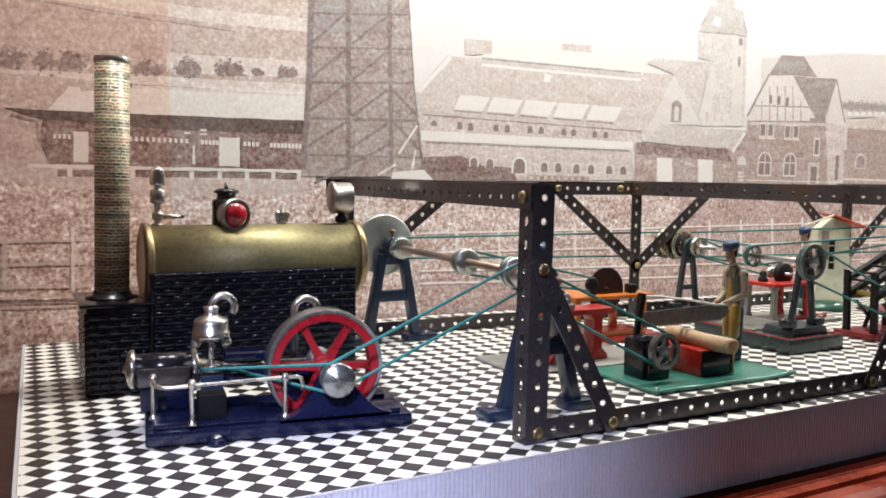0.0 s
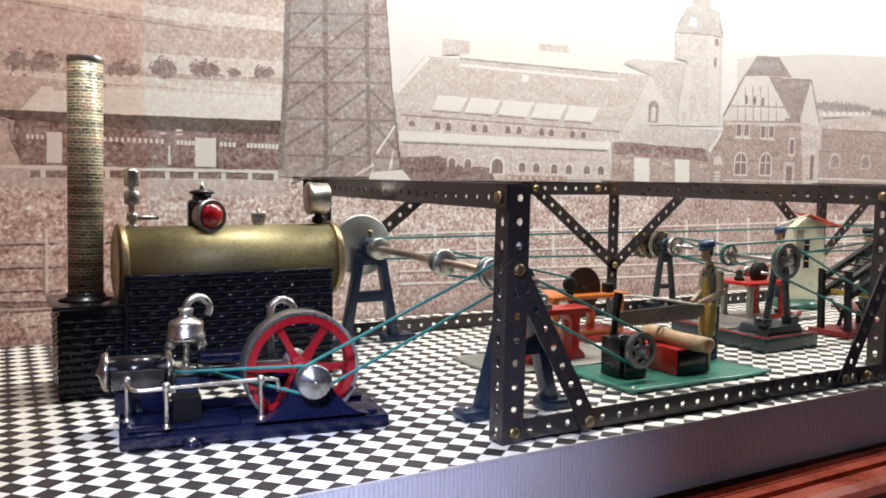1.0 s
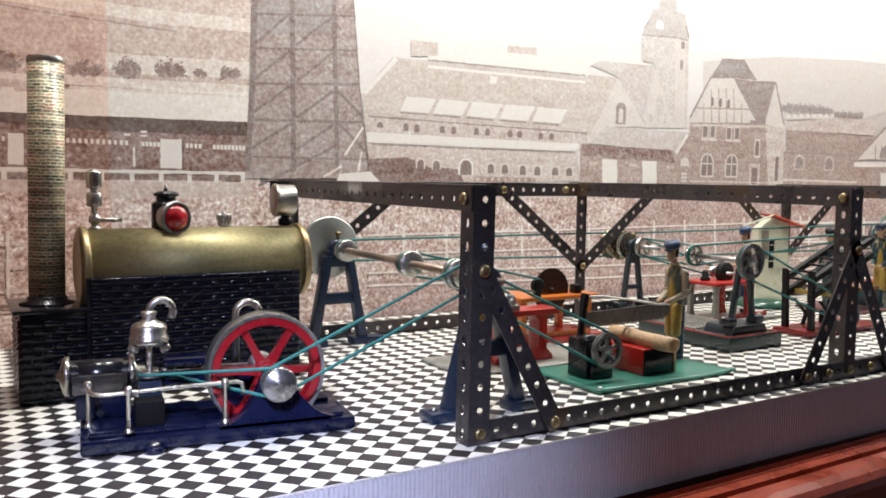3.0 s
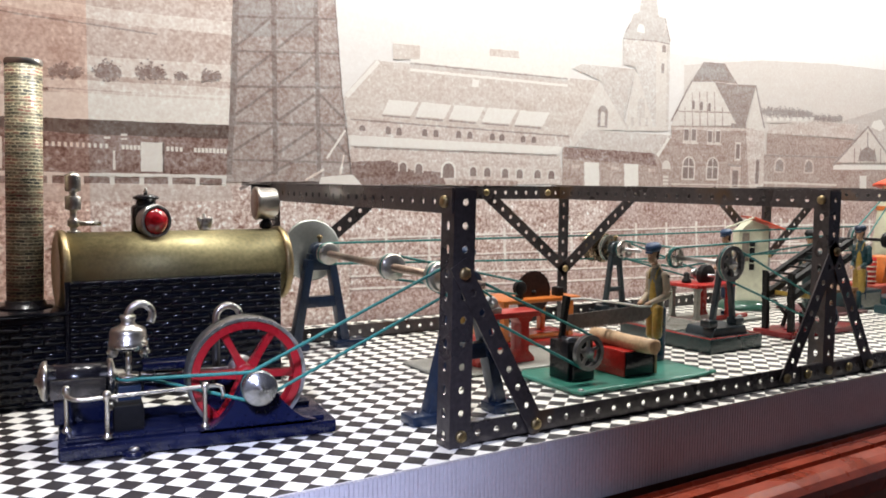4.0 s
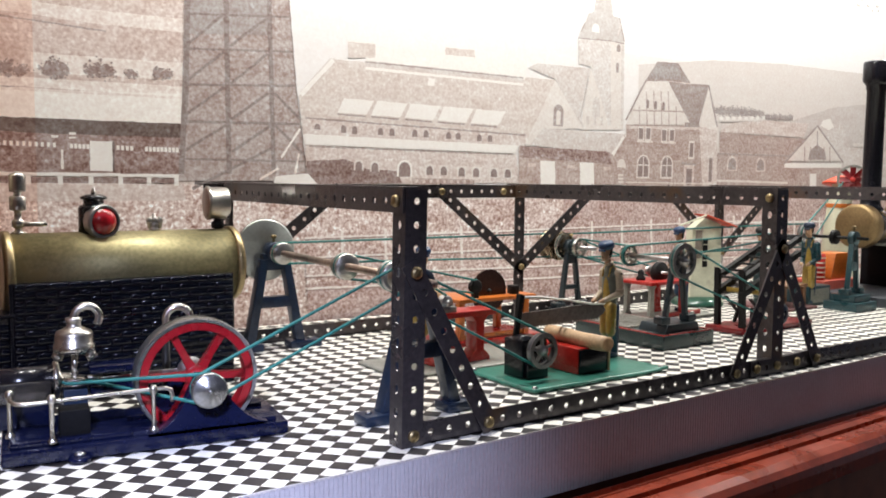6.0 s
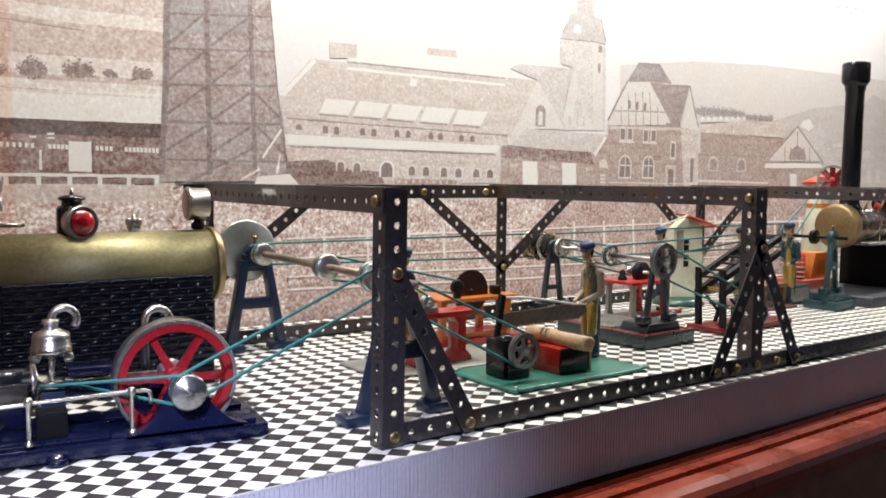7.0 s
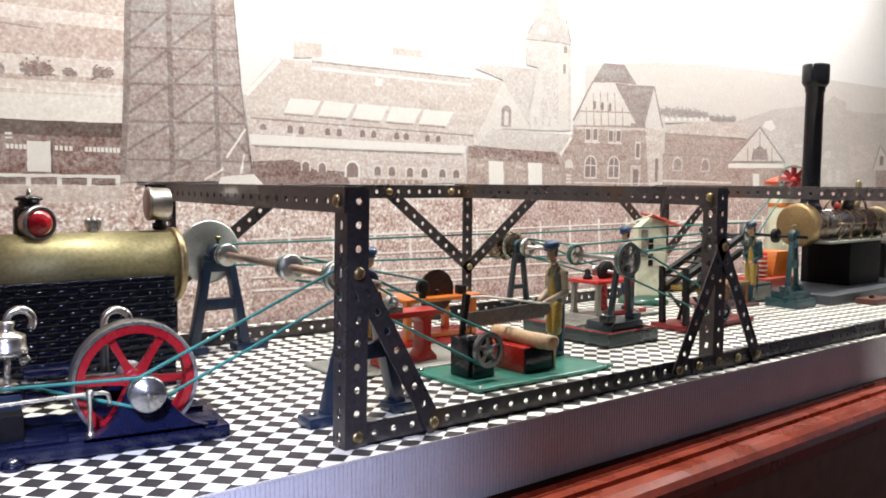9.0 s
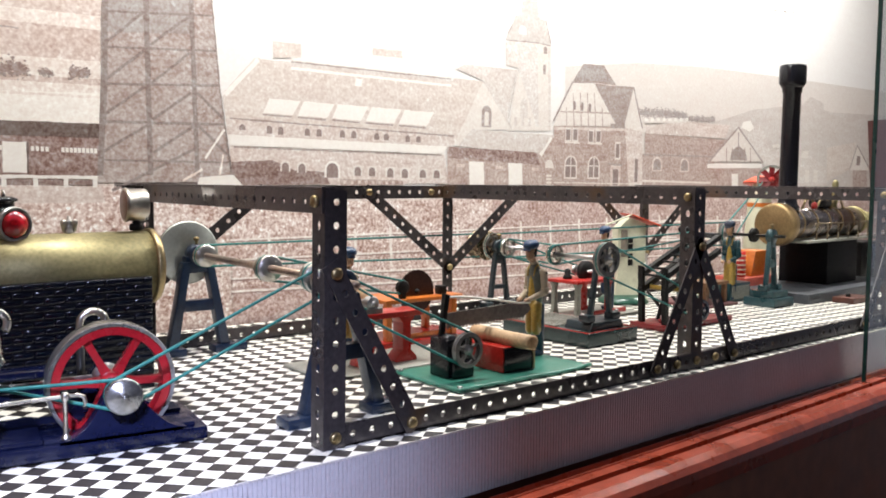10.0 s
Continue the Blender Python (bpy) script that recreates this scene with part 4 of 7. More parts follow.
def printed():
    m = bpy.data.materials.new("sepia_print")
    m.use_nodes = True
    n, ln = m.node_tree.nodes, m.node_tree.links
    b = n["Principled BSDF"]
    b.inputs["Roughness"].default_value = 0.46
    attr, tc = n.new("ShaderNodeAttribute"), n.new("ShaderNodeTexCoord")
    attr.attribute_name = "ink"

    def speck(scale, lo, hi, dark, light, detail, flat=1.0):
        tex, rng = n.new("ShaderNodeTexNoise"), n.new("ShaderNodeMapRange")
        tex.inputs["Scale"].default_value, tex.inputs["Detail"].default_value, tex.inputs["Roughness"].default_value = scale, detail, 0.65
        squeeze = n.new("ShaderNodeMapping")
        squeeze.inputs["Scale"].default_value = (1 / flat, 1, 1)
        ln.new(tc.outputs["Object"], squeeze.inputs["Vector"])
        ln.new(squeeze.outputs[0], tex.inputs["Vector"])
        rng.inputs["From Min"].default_value, rng.inputs["From Max"].default_value = lo, hi
        rng.inputs["To Min"].default_value, rng.inputs["To Max"].default_value = dark, light
        ln.new(tex.outputs["Fac"], rng.inputs["Value"])
        return rng.outputs[0]

    def math_node(kind, a, c):
        q = n.new("ShaderNodeMath")
        q.operation = kind
        for i, v in enumerate((a, c)):
            if isinstance(v, (int, float)):
                q.inputs[i].default_value = v
            else:
                ln.new(v, q.inputs[i])
        return q.outputs[0]

    grain = math_node("ADD", math_node("ADD", speck(270, 0.36, 0.64, -0.56, 0.52, 1.5), math_node("ADD", speck(190, 0.58, 0.70, 0.0, 0.9, 1.5), speck(130, 0.28, 0.42, -0.5, 0.0, 2))), math_node("ADD", speck(120, 0.32, 0.68, -0.36, 0.36, 4), math_node("ADD", speck(18, 0.3, 0.7, -0.12, 0.12, 3), speck(90, 0.32, 0.68, -0.36, 0.36, 3, 5.0))))
    factor = math_node("ADD", math_node("MULTIPLY", grain, math_node("MULTIPLY", attr.outputs["Alpha"], 0.56)), 1.0)
    # thin ink goes creamy, thick ink goes red-brown
    shade = n.new("ShaderNodeCombineXYZ")
    for axis, power in (("X", 0.85), ("Y", 1.25), ("Z", 1.4)):
        ln.new(math_node("POWER", math_node("MAXIMUM", factor, 0.05), power), shade.inputs[axis])
    sc = n.new("ShaderNodeVectorMath")
    sc.operation = "MULTIPLY"
    ln.new(attr.outputs["Color"], sc.inputs[0])
    ln.new(shade.outputs[0], sc.inputs[1])
    # the sheet on the left is printed a little redder
    sep = n.new("ShaderNodeSeparateXYZ")
    ln.new(tc.outputs["Object"], sep.inputs[0])
    mix = n.new("ShaderNodeMix")
    mix.data_type = "RGBA"
    mix.blend_type = "MULTIPLY"
    mix.inputs["B"].default_value = (1.0, 0.86, 0.80, 1)
    ln.new(math_node("LESS_THAN", sep.outputs["X"], -0.1055), mix.inputs["Factor"])
    ln.new(sc.outputs[0], mix.inputs["A"])
    ln.new(mix.outputs["Result"], b.inputs["Base Color"])
    return m


SEPIA = printed()
for (label, lo), (_, hi) in zip(print_parts, print_parts[1:] + [("", len(print_faces))]):
    v0 = print_faces[lo][0]
    v1 = print_faces[hi - 1][-1] + 1
    me = bpy.data.meshes.new("print")
    me.from_pydata(print_verts[v0:v1], [], [tuple(i - v0 for i in f) for f in print_faces[lo:hi]])
    colours = me.color_attributes.new("ink", "FLOAT_COLOR", "CORNER")
    for poly, tone in zip(me.polygons, print_inks[lo:hi]):
        grey = 0.3 * tone[0] + 0.6 * tone[1] + 0.1 * tone[2]
        mixed = [grey + (c - grey) * 0.62 for c in tone[:3]] + [tone[3]]
        for i in poly.loop_indices:
            colours.data[i].color = mixed
    me.materials.append(SEPIA)
    tagged(new("print", me), "sepia print of " + label).parent = mural


# ---- kinds of things ----
def plate(name, x0, y0, x1, y1, z0, z1, mat, parent, bevel=0.0006, label=""):
    return part(name, box(x0, y0, z0, x1, y1, z1, bevel), mat, parent, label)


def pulley(parent, c, axis, r, width, mat=NICKEL, spokes=0, name="pulley", label="", hub=0.3):
    """A grooved pulley with its middle at c; spoked where spokes are given."""
    w = width / 2
    lip = r * 0.86
    if not spokes:
        prof = [(0, -w), (r * 0.9, -w), (r, -w * 0.75), (r, -w * 0.5), (lip, -w * 0.15), (lip, w * 0.15), (r, w * 0.5), (r, w * 0.75), (r * 0.9, w), (r * 0.35, w), (r * 0.3, w * 1.3), (0, w * 1.3)]
        return part(name, lathe(prof, c, axis, 26), mat, parent, label)
    inner = r * 0.76
    prof = [(inner, -w), (r, -w), (r, -w * 0.5), (r * 0.92, 0), (r, w * 0.5), (r, w), (inner, w), (inner, -w)]
    ob = part(name, lathe(prof, c, axis, 30), mat, parent, label)
    m = axis_pose(c, axis)
    for k in range(spokes):
        part("spoke", box(r * hub * 0.6, -r * 0.07, -w * 0.5, inner + r * 0.03, r * 0.07, w * 0.5, 0.0, None, m @ pose(0, 0, 0, 0, 0, 360 * k / spokes + 15)), mat, ob)
    part("hub", lathe([(0, -w * 1.1), (r * hub, -w * 1.1), (r * hub, w * 1.1), (r * hub * 0.5, w * 1.4), (0, w * 1.4)], c, axis, 18), mat, ob)
    return ob


def a_stand(owner, x, y, z0, height, spread, mat, depth=0.010, top=0.013, foot=0.024, leg=0.0080, bars=((0.49, 0.0095), (0.90, 0.014))):
    """A cast A-shaped bearing stand across x, with feet, bars and a bearing."""
    z1 = z0 + height
    d = depth / 2
    for s in (-1, 1):
        lo, hi = s * spread / 2, s * top / 2
        part("leg", prism([(x + lo - leg / 2, z0 + 0.005), (x + lo + leg / 2, z0 + 0.005), (x + hi + leg * 0.42, z1 - 0.006), (x + hi - leg * 0.42, z1 - 0.006)], y - d, y + d, 0.0009), mat, owner)
        part("foot", box(x + lo - foot / 2 + s * 0.004, y - d - 0.003, z0, x + lo + foot / 2 + s * 0.004, y + d + 0.003, z0 + 0.0065, 0.0015), mat, owner)
        part("bolt", lathe([(0.0022, 0), (0.0022, 0.001), (0.0012, 0.0016), (0, 0.0017)], (x + lo + s * 0.010, y, z0 + 0.0064), (0, 0, 1), 10), STEEL, owner)
    for f, h in bars:
        half = (spread * (1 - f) + top * f) / 2
        part("crossbar", box(x - half, y - d * 0.85, z0 + height * f - h / 2, x + half, y + d * 0.85, z0 + height * f + h / 2, 0.0008), mat, owner)
    part("bearing", lathe([(0.0074, -d * 1.25), (0.0082, -d * 1.1), (0.0082, d * 1.1), (0.0074, d * 1.25)], (x, y, z1), (0, 1, 0), 20), mat, owner)
    part("oil_cup", lathe([(0.0012, 0), (0.0012, 0.004), (0.0024, 0.0048), (0.0024, 0.0068), (0.001, 0.0074), (0, 0.0074)], (x, y, z1 + 0.0070), (0, 0, 1), 12), BRASS_DULL, owner)


def coloured(name, pieces, label, category, m=IDENT, group=""):
    """One mesh out of (bmesh, material) pieces."""
    bm = bmesh.new()
    mats = []
    for piece, mat in pieces:
        if mat not in mats:
            mats.append(mat)
        k = len(bm.faces)
        bmesh.ops.recalc_face_normals(piece, faces=piece.faces)
        merge(piece, bm)
        bm.faces.ensure_lookup_table()
        for f in bm.faces[k:]:
            f.material_index = mats.index(mat)
    me = bpy.data.meshes.new(name)
    bm.to_mesh(me)
    bm.free()
    for mat in mats:
        me.materials.append(mat)
    ob = new(name, me)
    ob.matrix_world = m
    return tagged(ob, label, category, group)


def blob(p0, p1, r0, r1, seg=12):
    """A limb with rounded ends."""
    p0, p1 = Vector(p0), Vector(p1)
    h = (p1 - p0).length
    prof = [(0, -r0 * 0.9), (r0 * 0.6, -r0 * 0.7), (r0 * 0.95, -r0 * 0.2), (r0, 0), ((r0 + r1) / 2, h / 2), (r1, h), (r1 * 0.95, h + r1 * 0.2), (r1 * 0.6, h + r1 * 0.7), (0, h + r1 * 0.9)]
    return lathe(prof, p0, p1 - p0, seg)


def squash(bm, sx, sy, about=(0, 0, 0)):
    a = Vector(about)
    bm.transform(Matrix.Translation(a) @ Matrix.Diagonal((sx, sy, 1, 1)) @ Matrix.Translation(-a))
    return bm


def tin_workman(m, h=0.0945, label="", shirt=SLEEVE, front=OCHRE, back=DENIM, vest=WAISTCOAT, reach=0.0166, hand=0.046, cap=CAP_BLUE, bow=0.0):
    """A plain painted tin figure, h high, facing -x, bent slightly over its work, with both arms held forward."""
    k = h / 0.0945
    out = []
    for s in (-1, 1):
        y = s * 0.0031
        # trousers, boots, the long apron over them
        out.append((blob((0.0034, y, 0.005), (0.0016, y, 0.041), 0.0030, 0.0042), back))
        out.append((box(-0.0046, y - 0.0024, 0.0, 0.0056, y + 0.0024, 0.0040, 0.0013), back))
        out.append((blob((-0.0022, y * 0.92, 0.0205), (-0.0020, y * 0.92, 0.042), 0.0042, 0.0046), front))
        # upper arm hanging, rolled sleeve, bare forearm to the work
        shoulder, elbow, wrist = Vector((0.0004, s * 0.0074, 0.0690)), Vector((0.0012, s * 0.0090, 0.0525)), Vector((-reach, s * 0.0036, hand))
        out.append((blob(shoulder, elbow, 0.0034, 0.0030), shirt))
        out.append((lathe([(0.0030, 0), (0.0037, 0.0004), (0.0037, 0.0022), (0.0030, 0.0026), (0.0030, 0)], elbow.lerp(shoulder, 0.06), shoulder - elbow, 12), shirt))
        out.append((blob(elbow, elbow.lerp(wrist, 0.86), 0.0029, 0.0019), shirt))
        out.append((blob(elbow.lerp(wrist, 0.86), wrist, 0.0020, 0.0018, 10), SKIN))
        # pin at the shoulder
        out.append((rod((0.0004, s * 0.0098, 0.0682), (0.0004, s * 0.0112, 0.0682), 0.0010, seg=8), BLACK_MATT))
    out.append((squash(blob((-0.0006, 0, 0.041), (-0.0012, 0, 0.066), 0.0062, 0.0066, 18), 0.80, 1.06), vest))
    out.append((squash(blob((-0.0030, 0, 0.040), (-0.0036, 0, 0.0655), 0.0056, 0.0048, 16), 0.74, 0.92), front))
    for s in (-1, 1):
        out.append((tube([(-0.0066, s * 0.0030, 0.0655), (-0.0050, s * 0.0036, 0.0720), (-0.0016, s * 0.0036, 0.0748), (0.0034, s * 0.0026, 0.0700)], 0.0007, 6), front))
    out.append((blob((-0.0014, 0, 0.0690), (-0.0018, 0, 0.0745), 0.0050, 0.0030, 12), vest))
    out.append((lathe([(0.0032, 0), (0.0038, 0.0006), (0.0036, 0.0022), (0.0030, 0.0024)], (-0.0020, 0, 0.0752), (-0.25, 0, 1), 12), shirt))
    out.append((blob((-0.0026, 0, 0.0755), (-0.0046, 0, 0.0800), 0.0026, 0.0026), SKIN))
    # head bent forward: face, nose, hair, cap with a peak
    out.append((blob((-0.0076, 0, 0.0806), (-0.0066, 0, 0.0872), 0.0032, 0.0044, 14), SKIN))
    out.append((blob((-0.0114, 0, 0.0822), (-0.0104, 0, 0.0842), 0.0009, 0.0007, 8), SKIN))
    out.append((blob((-0.0038, 0, 0.0830), (-0.0044, 0, 0.0884), 0.0034, 0.0042, 14), BLACK_MATT))
    for s in (-1, 1):
        out.append((blob((-0.0062, s * 0.0034, 0.0836), (-0.0058, s * 0.0036, 0.0866), 0.0011, 0.0013, 8), BLACK_MATT))
    out.append((lathe([(0.0046, 0), (0.0064, 0.0016), (0.0066, 0.0042), (0.0050, 0.0064), (0, 0.0070)], (-0.0058, 0, 0.0876), (-0.20, 0, 1), 16), cap))
    out.append((blob((-0.0116, -0.0026, 0.0868), (-0.0116, 0.0026, 0.0868), 0.0011, 0.0011, 8), cap))
    if bow:
        for bm, _ in out:
            bm.transform(pose(0, 0, 0, 0, -bow, 0))
    return coloured("tin_figure", out, label, "figurine", m @ Matrix.Diagonal((k, k, k, 1)), "tin workmen")


def belt(c1, r1, c2, r2, crossed=False, axis=(0, 1, 0), label="teal cotton cord drive belt between two pulleys"):
    """An endless cord round two pulleys whose axes run along axis."""
    a, b, ax = Vector(c1), Vector(c2), Vector(axis)
    d = b - a
    d = (d - ax * d.dot(ax)).normalized()
    n = ax.cross(d)
    s = -1 if crossed else 1
    pts = [a + r1 * (n * math.cos(radians(t)) - d * math.sin(radians(t))) for t in range(180, -1, -18)]
    pts += [b + r2 * (s * n * math.cos(radians(t)) + d * math.sin(radians(t))) for t in range(0, 181, 18)]
    ob = part("drive_belt", tube(pts, 0.00098, 7, closed=True), CORD, None)
    return tagged(ob, label, "belt", "drive belts")


# ---- the black boiler house with its brass boiler ----
boiler = thing("steam_boiler", "toy steam boiler with brass drum over black brick firebox", "steam boiler", moved(-0.1116, 0.2159, -0.1035, 0.2268, -1.5))
HX0, HX1, HX2, HY0, HY1 = -0.2055, -0.166, -0.0245, 0.1885, 0.245
firebox = plate("firebox", HX1, HY0, HX2, HY1, 0, 0.078, BLACK, boiler, 0.0008, "black enamelled brick firebox")
flue = plate("flue_block", HX0, HY0, HX1 - 0.0004, HY1, 0, 0.0575, BLACK, boiler, 0.0008)
plate("flue_plate", HX0 - 0.004, HY0 - 0.004, HX1 + 0.002, HY1 + 0.003, 0.0575, 0.0600, BLACK, boiler, 0.0008)
# seam strip between the two
plate("seam", HX1 - 0.0012, HY0 - 0.0016, HX1 + 0.0012, HY0 + 0.001, 0.0, 0.078, BLACK, boiler, 0.0003)
# embossed bricks, each a pillow
BRICK_L, BRICK_H = 0.0131, 0.00487


def brick_mesh(name, length, mat):
    bm = bmesh.new()
    l, h, d = length / 2 - 0.0005, BRICK_H / 2 - 0.0003, 0.0014
    rings = [[bm.verts.new((x * f, -y, z * f2)) for x, z in ((-l, -h), (l, -h), (l, h), (-l, h))] for f, f2, y in ((1, 1, 0.0), (0.985, 0.94, d * 0.45), (0.95, 0.72, d * 0.85), (0.86, 0.30, d))]
    for a, b in zip(rings, rings[1:]):
        for i in range(4):
            bm.faces.new((a[i], a[(i + 1) % 4], b[(i + 1) % 4], b[i]))
    bm.faces.new(rings[-1])
    bmesh.ops.recalc_face_normals(bm, faces=bm.faces)
    for f in bm.faces:
        f.smooth = True
    me = bpy.data.meshes.new(name)
    bm.to_mesh(me)
    bm.free()
    me.materials.append(mat)
    return me


full, half = brick_mesh("brick", BRICK_L, BLACK_BRICK), brick_mesh("brick", BRICK_L / 2, BLACK_BRICK)
rng = random.Random(3)


def brick_face(owner, x0, x1, z1, turn=None):
    n = round((x1 - x0) / BRICK_L)
    step = (x1 - x0) / n
    for r in range(int(z1 / BRICK_H)):
        z = (r + 0.5) * BRICK_H
        cells = [(x0 + (i + 0.5) * step, full) for i in range(n)] if r % 2 == 0 else \
            [(x0 + step / 4, half)] + [(x0 + (i + 1) * step, full) for i in range(n - 1)] + [(x1 - step / 4, half)]
        for x, me in cells:
            ob = new("brick", me)
            ob.parent = owner
            ob.matrix_local = pose(x, HY0 + 0.0001, z, rng.uniform(-0.4, 0.4), rng.uniform(-0.3, 0.3), rng.uniform(-0.5, 0.5)) if turn is None else turn @ pose(x, 0, z)


brick_face(firebox, HX1 + 0.001, HX2, 0.078)
brick_face(flue, HX0, HX1 - 0.001, 0.0575)
brick_face(flue, 0.0, HY1 - HY0, 0.0575, pose(HX0 + 0.0001, HY1, 0, 0, 0, -90))

# drum
AX_Y, AX_Z, DR = 0.2165, 0.0825, 0.0252
drum = part("drum", lathe([(DR, 0.0), (DR, 0.145)], (-0.163, AX_Y, AX_Z), (1, 0, 0), 56), BRASS, boiler, "polished and stained brass boiler drum")
for x0, name in ((-0.1680, "end_cap"), (-0.0195, "end_cap")):
    part(name, lathe([(0, 0), (DR * 0.82, 0), (DR * 0.9, -0.0008), (DR + 0.0012, 0.0004), (DR + 0.0018, 0.0016), (DR + 0.0018, 0.0040), (DR + 0.0006, 0.0056), (0, 0.0056)], (x0, AX_Y, AX_Z), (1, 0, 0), 56), BRASS_DULL, boiler, "dull brass end cap")
part("cover_plate", lathe([(0, 0), (0.0185, 0), (0.0185, 0.0022), (0.006, 0.0028), (0, 0.0028)], (-0.0138, AX_Y, AX_Z), (1, 0, 0), 8), BLACK, boiler)
# chimney: printed tin tube


def brick_print():
    m = bpy.data.materials.new("brick_printed_tin")
    m.use_nodes = True
    n, ln = m.node_tree.nodes, m.node_tree.links
    b = n["Principled BSDF"]
    b.inputs["Roughness"].default_value, b.inputs["Metallic"].default_value = 0.40, 0.15
    b.inputs["Coat Weight"].default_value = 0.0
    tc, sep = n.new("ShaderNodeTexCoord"), n.new("ShaderNodeSeparateXYZ")
    ln.new(tc.outputs["Object"], sep.inputs[0])
    ang = n.new("ShaderNodeMath")
    ang.operation = "ARCTAN2"
    ln.new(sep.outputs["Y"], ang.inputs[0])
    ln.new(sep.outputs["X"], ang.inputs[1])
    arc_len = n.new("ShaderNodeMath")
    arc_len.operation = "MULTIPLY"
    arc_len.inputs[1].default_value = 0.011
    ln.new(ang.outputs[0], arc_len.inputs[0])
    com = n.new("ShaderNodeCombineXYZ")
    ln.new(arc_len.outputs[0], com.inputs["X"])
    ln.new(sep.outputs["Z"], com.inputs["Y"])
    br = n.new("ShaderNodeTexBrick")
    br.inputs["Scale"].default_value = 1.0
    br.inputs["Brick Width"].default_value, br.inputs["Row Height"].default_value, br.inputs["Mortar Size"].default_value = 0.0052, 0.00205, 0.00032
    br.inputs["Mortar"].default_value = (0.66, 0.60, 0.40, 1)
    for slot, offset in (("Color1", 0.0), ("Color2", 7.3)):
        patch, place, ramp = n.new("ShaderNodeTexNoise"), n.new("ShaderNodeMapping"), n.new("ShaderNodeValToRGB")
        patch.inputs["Scale"].default_value, patch.inputs["Detail"].default_value = 1.0, 2
        place.inputs["Scale"].default_value, place.inputs["Location"].default_value = (70, 70, 240), (offset, 0, offset)
        ln.new(tc.outputs["Object"], place.inputs["Vector"])
        ln.new(place.outputs[0], patch.inputs["Vector"])
        stops = ramp.color_ramp.elements
        stops[0].position, stops[0].color = 0.36, (0.055, 0.06, 0.055, 1)
        stops[1].position, stops[1].color = 0.64, (0.34, 0.115, 0.09, 1)
        for at_, tone in ((0.44, (0.20, 0.19, 0.12, 1)), (0.52, (0.36, 0.31, 0.20, 1))):
            stops.new(at_).color = tone
        ln.new(patch.outputs["Fac"], ramp.inputs[0])
        ln.new(ramp.outputs[0], br.inputs[slot])
    wob, addv = n.new("ShaderNodeTexNoise"), n.new("ShaderNodeVectorMath")
    wob.inputs["Scale"].default_value, wob.inputs["Detail"].default_value = 240, 4
    ln.new(tc.outputs["Object"], wob.inputs["Vector"])
    addv.operation = "MULTIPLY_ADD"
    addv.inputs[1].default_value = (0.006, 0.0017, 0)
    ln.new(wob.outputs["Color"], addv.inputs[0])
    ln.new(com.outputs[0], addv.inputs[2])
    ln.new(addv.outputs[0], br.inputs["Vector"])
    band = n.new("ShaderNodeTexNoise")
    band.noise_dimensions = "1D"
    band.inputs["Scale"].default_value, band.inputs["Detail"].default_value = 230, 2
    ln.new(sep.outputs["Z"], band.inputs["W"])
    rng_ = n.new("ShaderNodeMapRange")
    rng_.inputs["From Min"].default_value, rng_.inputs["From Max"].default_value = 0.35, 0.62
    rng_.inputs["To Min"].default_value, rng_.inputs["To Max"].default_value = 0.60, 1.35
    ln.new(band.outputs["Fac"], rng_.inputs["Value"])
    sc = n.new("ShaderNodeVectorMath")
    sc.operation = "SCALE"
    ln.new(br.outputs["Color"], sc.inputs[0])
    ln.new(rng_.outputs[0], sc.inputs["Scale"])
    ln.new(sc.outputs[0], b.inputs["Base Color"])
    bp = n.new("ShaderNodeBump")
    bp.inputs["Strength"].default_value, bp.inputs["Distance"].default_value = 0.5, 0.0003
    ln.new(br.outputs["Fac"], bp.inputs["Height"])
    ln.new(bp.outputs[0], b.inputs["Normal"])
    return m


chimney = part("chimney", lathe([(0.0110, 0), (0.0110, 0.156), (0.0096, 0.156), (0.0096, 0.10), (0, 0.10)], (0, 0, 0), (0, 0, 1), 40), brick_print(), boiler, "tall tin chimney printed with small bricks")
chimney.matrix_local = pose(-0.1872, AX_Y, 0.0600, 0, 1.0, 0)
part("rim", lathe([(0.0098, 0.1545), (0.0113, 0.1545), (0.0116, 0.1562), (0.0108, 0.1580), (0.0098, 0.1580), (0.0098, 0.1545)], (0, 0, 0), (0, 0, 1), 40), NICKEL, chimney, "bright rolled rim")
part("collar", lathe([(0.0170, 0.0), (0.0166, 0.0012), (0.0128, 0.0020), (0.0118, 0.0045), (0.0112, 0.0052), (0, 0.0052)], (0, 0, 0), (0, 0, 1), 36), BLACK, chimney)
# whistle, lamp, valve, gauge on the drum
TOP = AX_Z + DR
wh = (-0.1572, AX_Y, TOP - 0.0006)
whistle = part("whistle", lathe([(0.0042, 0), (0.0042, 0.0014), (0.0022, 0.0020), (0.0022, 0.0042), (0.0038, 0.0048), (0.0038, 0.0086), (0.0030, 0.0092), (0.0022, 0.0100), (0.0022, 0.0150), (0.0046, 0.0156), (0.0050, 0.0162), (0.0050, 0.0240), (0.0044, 0.0246), (0.0024, 0.0248), (0.0024, 0.0274), (0.0046, 0.0276), (0.0050, 0.0284), (0.0050, 0.0374), (0.0044, 0.0388), (0.0022, 0.0396), (0.0014, 0.0404), (0, 0.0406)], wh, (0, 0, 1), 20), NICKEL, boiler, "nickel steam whistle")
part("lever", rod((wh[0], wh[1], wh[2] + 0.0066), (wh[0] + 0.0170, wh[1] - 0.001, wh[2] + 0.0062), 0.0016, 0.0013), NICKEL, whistle)
